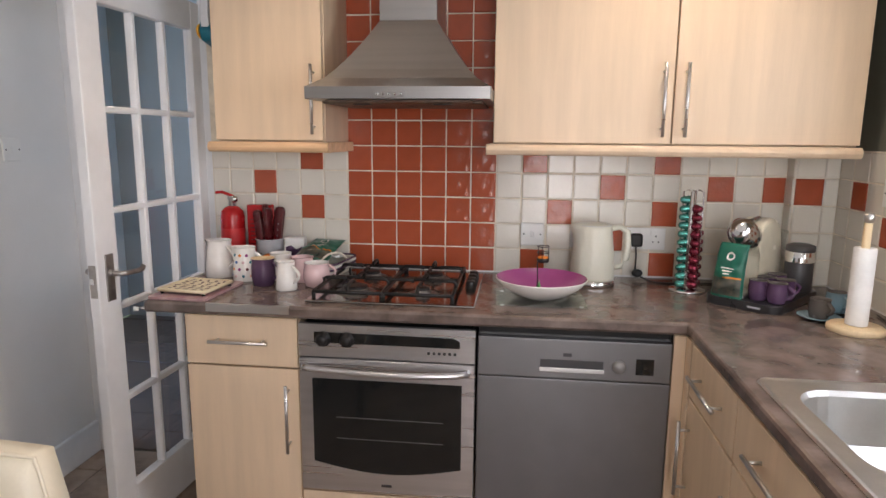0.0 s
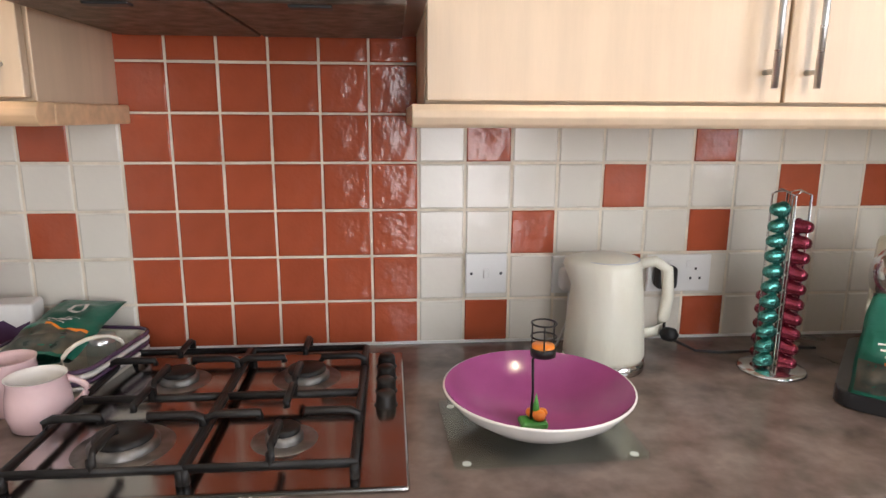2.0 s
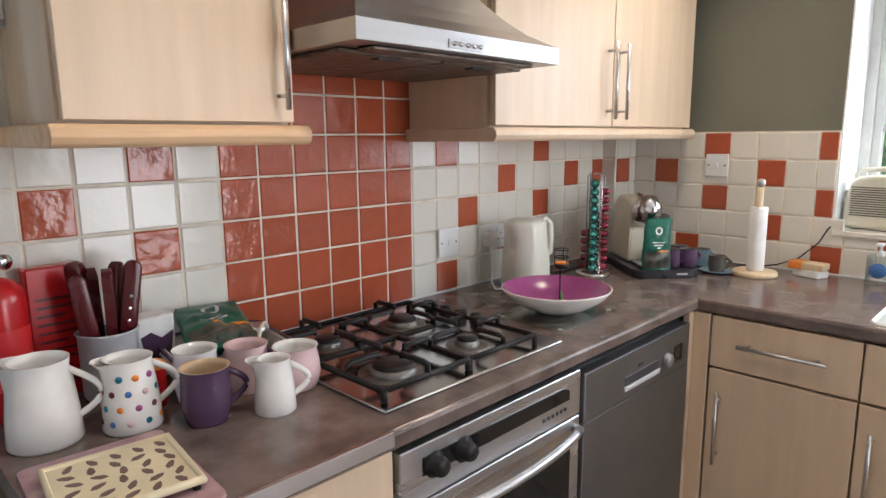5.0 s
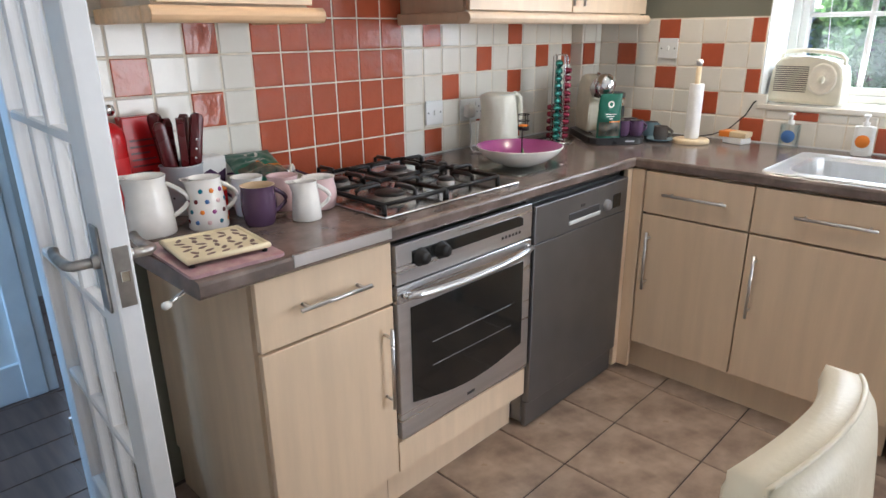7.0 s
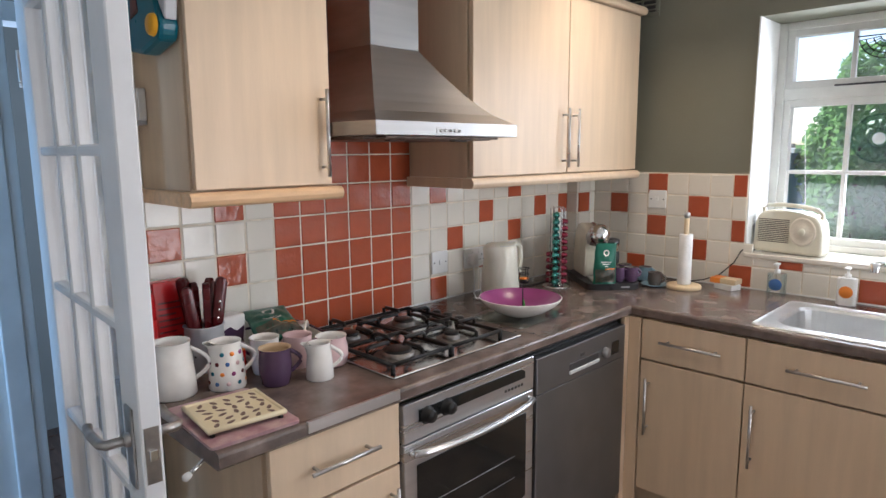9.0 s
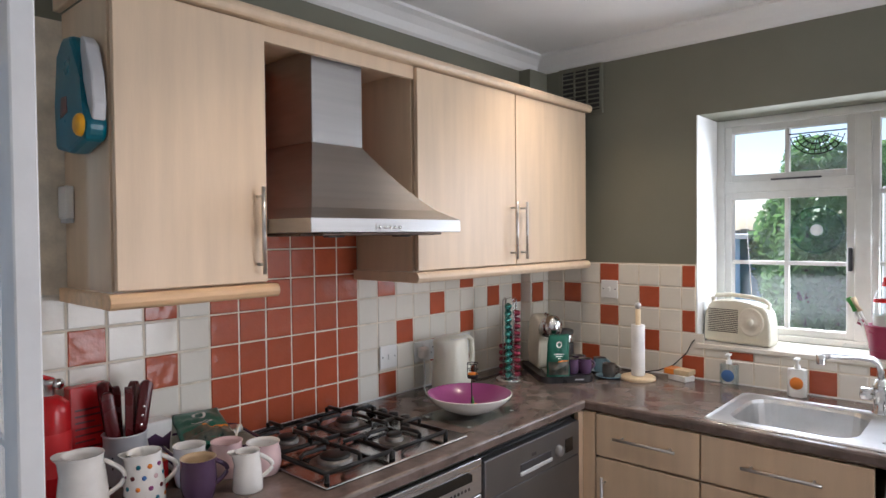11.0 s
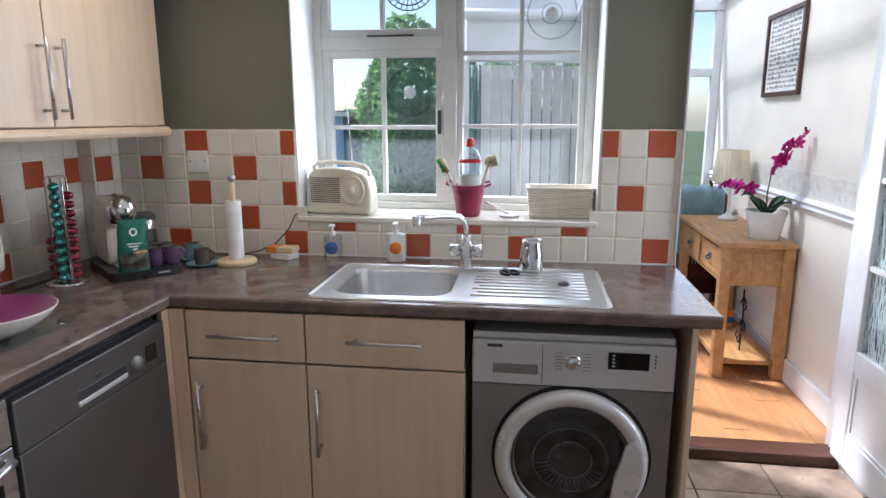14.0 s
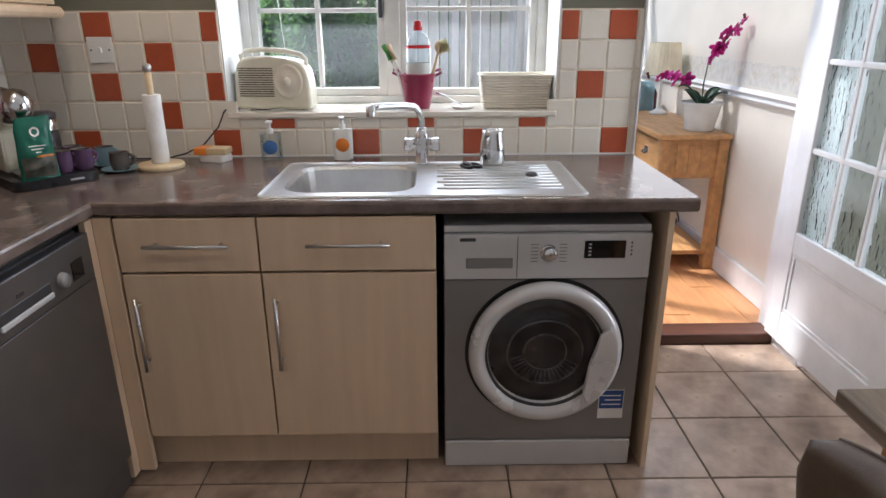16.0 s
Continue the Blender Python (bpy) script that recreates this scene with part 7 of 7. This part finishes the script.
part("upper_wall", box(0.14, WOUT, -7.0, 5.0, TOP + 0.12, 5.2), M["white_wall"], hs)
part("side_wall", box(0.30, WOUT, 0.02, 5.0, -0.1, TOP + 0.12), M["white_wall"], hs)
random.seed(3)
sh = on("garden_shed", "blue painted timber garden shed", "shed", 6.4, 1.38, -0.13, 90)
for i in range(16):
    part("board", box(-0.95 + i * 0.12, -0.95 + i * 0.12 + 0.116, -0.02, 0.0, 0.05, 1.62, 0.004), C["shed"], sh)
part("body", box(-0.95, 0.97, 0.0, 1.4, 0, 1.62), C["shed"], sh)
part("roof", prism([(-1.05, 1.62), (1.07, 1.66), (1.07, 1.71), (-1.05, 1.67)], -0.15, 1.5, "y"), M["gloss_white"], sh)
part("corner_post", box(-1.02, -0.88, -0.03, 0.0, 0, 1.62), M["gloss_white"], sh, "white corner trim")


def bush(name, label, x, y, w, d, h, n, seed):
    """Many small leaves on a rough dome with stems inside."""
    rng = np.random.default_rng(seed)
    t = on(name, label, name.replace("_", " "), x, y, -0.13)
    for i in range(5):
        a = i * 1.3
        part("stem", tube([(0.1 * math.cos(a), 0.1 * math.sin(a), 0), (w * 0.25 * math.cos(a), d * 0.25 * math.sin(a), h * 0.45), (w * 0.34 * math.cos(a + 0.3), d * 0.34 * math.sin(a + 0.3), h * 0.8)], 0.03, 6, taper=0.01), M["dark_wood"], t, "", True)
    verts, faces = [], []
    for i in range(n):
        th, ph, rr = rng.uniform(0, 2 * math.pi), rng.uniform(0, 1), rng.uniform(0.62, 1.0) ** 0.6
        bump = 1 + 0.22 * math.sin(th * 3 + seed) + 0.15 * math.sin(ph * 9 + th * 2)
        c = np.array([w / 2 * rr * bump * math.cos(th) * math.sqrt(1 - (2 * ph - 1) ** 2 * 0.6), d / 2 * rr * bump * math.sin(th) * math.sqrt(1 - (2 * ph - 1) ** 2 * 0.6), 0.12 + h * ph * (0.9 + 0.1 * bump)])
        u = rng.normal(size=3)
        u /= np.linalg.norm(u)
        v = np.cross(u, rng.normal(size=3))
        v /= np.linalg.norm(v)
        s = rng.uniform(0.035, 0.075)
        k = len(verts)
        verts += [tuple(c - u * s), tuple(c + v * s * 0.45), tuple(c + u * s), tuple(c - v * s * 0.45)]
        faces.append((k, k + 1, k + 2, k + 3))
    me = bpy.data.meshes.new("foliage")
    me.from_pydata(verts, [], faces)
    me.materials.append(C["hedge"])
    o = new("foliage", me)
    o.parent = t
    tagged(o, "dense small green leaves", kind="stuff")
    return t


bush("garden_bush", "dense green garden bush in sunlight", 5.0, -0.50, 1.5, 1.5, 2.45, 14000, 5)
bush("garden_bush", "tall green shrub by the fence", 7.4, -1.9, 1.8, 2.2, 2.3, 9000, 9)
bush("garden_bush", "leafy green shrub outside the side window", 1.30, -4.55, 1.5, 1.6, 2.2, 12000, 4)
bush("garden_bush", "low green shrub beside the shed", 5.6, 2.5, 1.2, 1.4, 1.2, 5000, 2)
fe = thing("garden_fence", "weathered timber garden fence", "fence", (9.0, -4.0, -0.13), 90)
C["fence"] = mat("weathered_fence", (0.30, 0.25, 0.19), 0.8, vary=0.15, scale=5, stretch=(4, 4, 0.4))
fb = mesh("fence_board", box(0, 0.145, -0.012, 0.012, 0.04, 1.75, 0.003), C["fence"])
for i in range(66):
    ob = new("board", fb)
    ob.parent = fe
    ob.matrix_basis = pose(i * 0.152, random.uniform(-0.004, 0.004), random.uniform(-0.015, 0.015))
for i in range(6):
    part("post", box(i * 2.0 - 0.05, i * 2.0 + 0.05, 0.013, 0.11, 0, 1.85, 0.004), C["fence"], fe)

# ---- pieces of the walls and floors ----
tile_cache = {}


def tile_mesh(w, h, red):
    """A glazed tile with cushioned edges, lying in xz, 8 mm thick, face towards -y."""
    key = (round(w, 4), round(h, 4), red)
    if key not in tile_cache:
        bm = bmesh.new()
        lo = [bm.verts.new(p) for p in ((0, 0, 0), (w, 0, 0), (w, 0, h), (0, 0, h))]
        e = 0.0035
        mid = [bm.verts.new(p) for p in ((0, -0.009, 0), (w, -0.009, 0), (w, -0.009, h), (0, -0.009, h))]
        hi = [bm.verts.new(p) for p in ((e, -0.012, e), (w - e, -0.012, e), (w - e, -0.012, h - e), (e, -0.012, h - e))]
        for p, q in ((lo, mid), (mid, hi)):
            for i in range(4):
                bm.faces.new((p[i], p[(i + 1) % 4], q[(i + 1) % 4], q[i]))
        bm.faces.new(hi)
        tile_cache[key] = mesh("tile", bm, M["tile_red"] if red else M["tile_white"])
    return tile_cache[key]


def tile(parent, m, w, h, red):
    ob = new("tile", tile_mesh(w, h, red))
    ob.parent = parent
    ob.matrix_basis = m @ pose(0, 0, 0, random.uniform(-0.35, 0.35), 0, random.uniform(-0.35, 0.35))


P, XR, G = 0.102, -1.150, 0.0042


def zr(r):
    return 1.320 + (r - 4) * P


RED_N = {(-10, 3), (-8, 4), (-8, 2), (1, 4), (1, 0), (2, 2), (4, 3), (4, 1), (6, 4), (6, 2), (6, 0), (8, 3), (10, 3)}
ground = structure("trim_tiled_splashback", box(HX0 + 0.035, BOXX, 0.0, 0.012, WT - 0.04, 2.145), M["grout"], "cream and terracotta tiled splashback behind the hob", "splashback")
for k in range(-12, 11):
    for r in range(0, 12):
        red = -6 <= k < 0
        if r > 4 and not red:
            continue
        x0, x1 = max(XR + k * P, HX0 + 0.036), min(XR + (k + 1) * P, BOXX)
        z0, z1 = zr(r), min(zr(r + 1), 2.14)
        if x1 - x0 < 0.02 or z1 - z0 < 0.02:
            continue
        tile(ground, pose(x0 + G / 2, 0.0095, z0 + G / 2), x1 - x0 - G, z1 - z0 - G, red or (k, r) in RED_N)
ground = structure("trim_tiled_boxing", box(BOXX + 0.004, WX + 0.002, BOXY + 0.004, 0.012, WT - 0.04, 1.425), M["grout"], "cream tiles on the boxed corner", "splashback")
for r in range(5):
    tile(ground, pose(BOXX + 0.008, BOXY + 0.010, zr(r) + G / 2), 0.098, P - G, r == 3)
    tile(ground, pose(BOXX + 0.108, BOXY + 0.010, zr(r) + G / 2), WX - BOXX - 0.11, P - G, False)
    tile(ground, pose(BOXX + 0.010, 0.0, zr(r) + G / 2, 0, 0, -90), -BOXY - 0.004, P - G, False)
ground = structure("trim_tiled_window_wall", box(WX, WX + 0.012, DY0, BOXY + 0.012, WT - 0.04, SILL - 0.02, bm=box(WX, WX + 0.012, WY0, BOXY + 0.012, SILL - 0.02, 1.425, bm=box(WX, WX + 0.012, DY0, WY1, SILL - 0.02, 1.425))), M["grout"], "cream and terracotta tiles round the window", "splashback")
PE, Y0 = 0.1025, -0.160
RED_E = {(0, 3), (1, 0), (2, 4), (2, 2), (4, 3), (4, 1), (6, 4), (6, 2), (6, 0), (8, 1), (11, 0), (13, 1), (15, 0), (17, 1), (19, 2), (18, 4), (20, 4), (20, 0)}
for k in range(-1, 22):
    for r in range(5):
        ya, yb = min(Y0 - k * PE, BOXY), max(Y0 - (k + 1) * PE, DY0)
        z0, z1 = zr(r), zr(r + 1)
        if r >= 1 and ya < WY0 - 0.01 and yb > WY1 + 0.01 or (r >= 1 and WY1 < (ya + yb) / 2 < WY0):
            z1 = min(z1, SILL - 0.022)
            if r > 1:
                # slivers beside the reveal
                if ya > WY0 > yb:
                    yb, z1 = WY0, zr(r + 1)
                elif ya > WY1 > yb:
                    ya, z1 = WY1, zr(r + 1)
                else:
                    continue
        elif r > 1 and ya > WY0 > yb:
            yb = WY0
        elif r > 1 and ya > WY1 > yb:
            ya = WY1
        if ya - yb < 0.012 or z1 - z0 < 0.02:
            continue
        tile(ground, pose(WX + 0.0095, ya - G / 2, z0 + G / 2, 0, 0, -90), ya - yb - G, z1 - z0 - G, (k, r) in RED_E)

# kitchen floor tiles
FP = 0.3255
fl = bpy.data.objects["floor"]
bm = box(0, FP - 0.005, 0, FP - 0.005, -0.02, 0.0, 0.0025)
ftile = mesh("floor_tile", bm, M["floor_tile"])
for i in range(-8, 3):
    for j in range(-12, 4):
        x, y = -0.582 + i * FP, -0.843 + j * FP
        if x < LEFT - 0.3 or x > 0.3 or y < BACK - 0.2 or y > -0.1:
            continue
        x1, y1 = min(x + FP, 0.309), min(y + FP, 0.0)
        me = ftile
        if x1 < x + FP - 1e-6 or y1 < y + FP - 1e-6:
            me = mesh("floor_tile", box(0, x1 - x - 0.005, 0, y1 - y - 0.005, -0.02, 0.0, 0.0025), M["floor_tile"])
        ob = new("tile", me)
        ob.parent = fl
        ob.matrix_basis = pose(x + 0.0025, y + 0.0025, random.uniform(-0.0006, 0.0004))

# hall and garden-room boards
hf = bpy.data.objects["floor_hall"]
plank = mesh("hall_plank", box(0, 1.296, 0, 0.176, -0.01, 0, 0.0015), M["hall_wood"])
for i in range(12):
    for j in range(-1, 3):
        x, y = -4.15 + j * 1.30 + (i * 0.47) % 1.3, 0.02 + i * 0.18
        if x + 1.3 > -1.42 or x < -4.3:
            continue
        ob = new("plank", plank)
        ob.parent = hf
        ob.matrix_basis = pose(x, y, 0)
gf = bpy.data.objects["floor_garden_room"]
plank = mesh("garden_plank", box(0, 1.196, 0, 0.122, -0.01, 0, 0.0012), M["oak_floor"])
for i in range(11):
    for j in range(-1, 4):
        x, y = 0.44 + j * 1.2 + (i * 0.43) % 1.2, SUNY + 0.002 + i * 0.124
        if y > -2.28 or x < 0.2 or x > 2.8:
            continue
        x0 = max(0.436, x)
        x1 = min(x + 1.196, 2.97)
        ob = new("plank", plank if x0 == x and x1 == x + 1.196 else mesh("garden_plank", box(0, x1 - x0, 0, 0.122, -0.01, 0, 0.0012), M["oak_floor"]))
        ob.parent = gf
        ob.matrix_basis = pose(x0, y, CFLOOR)
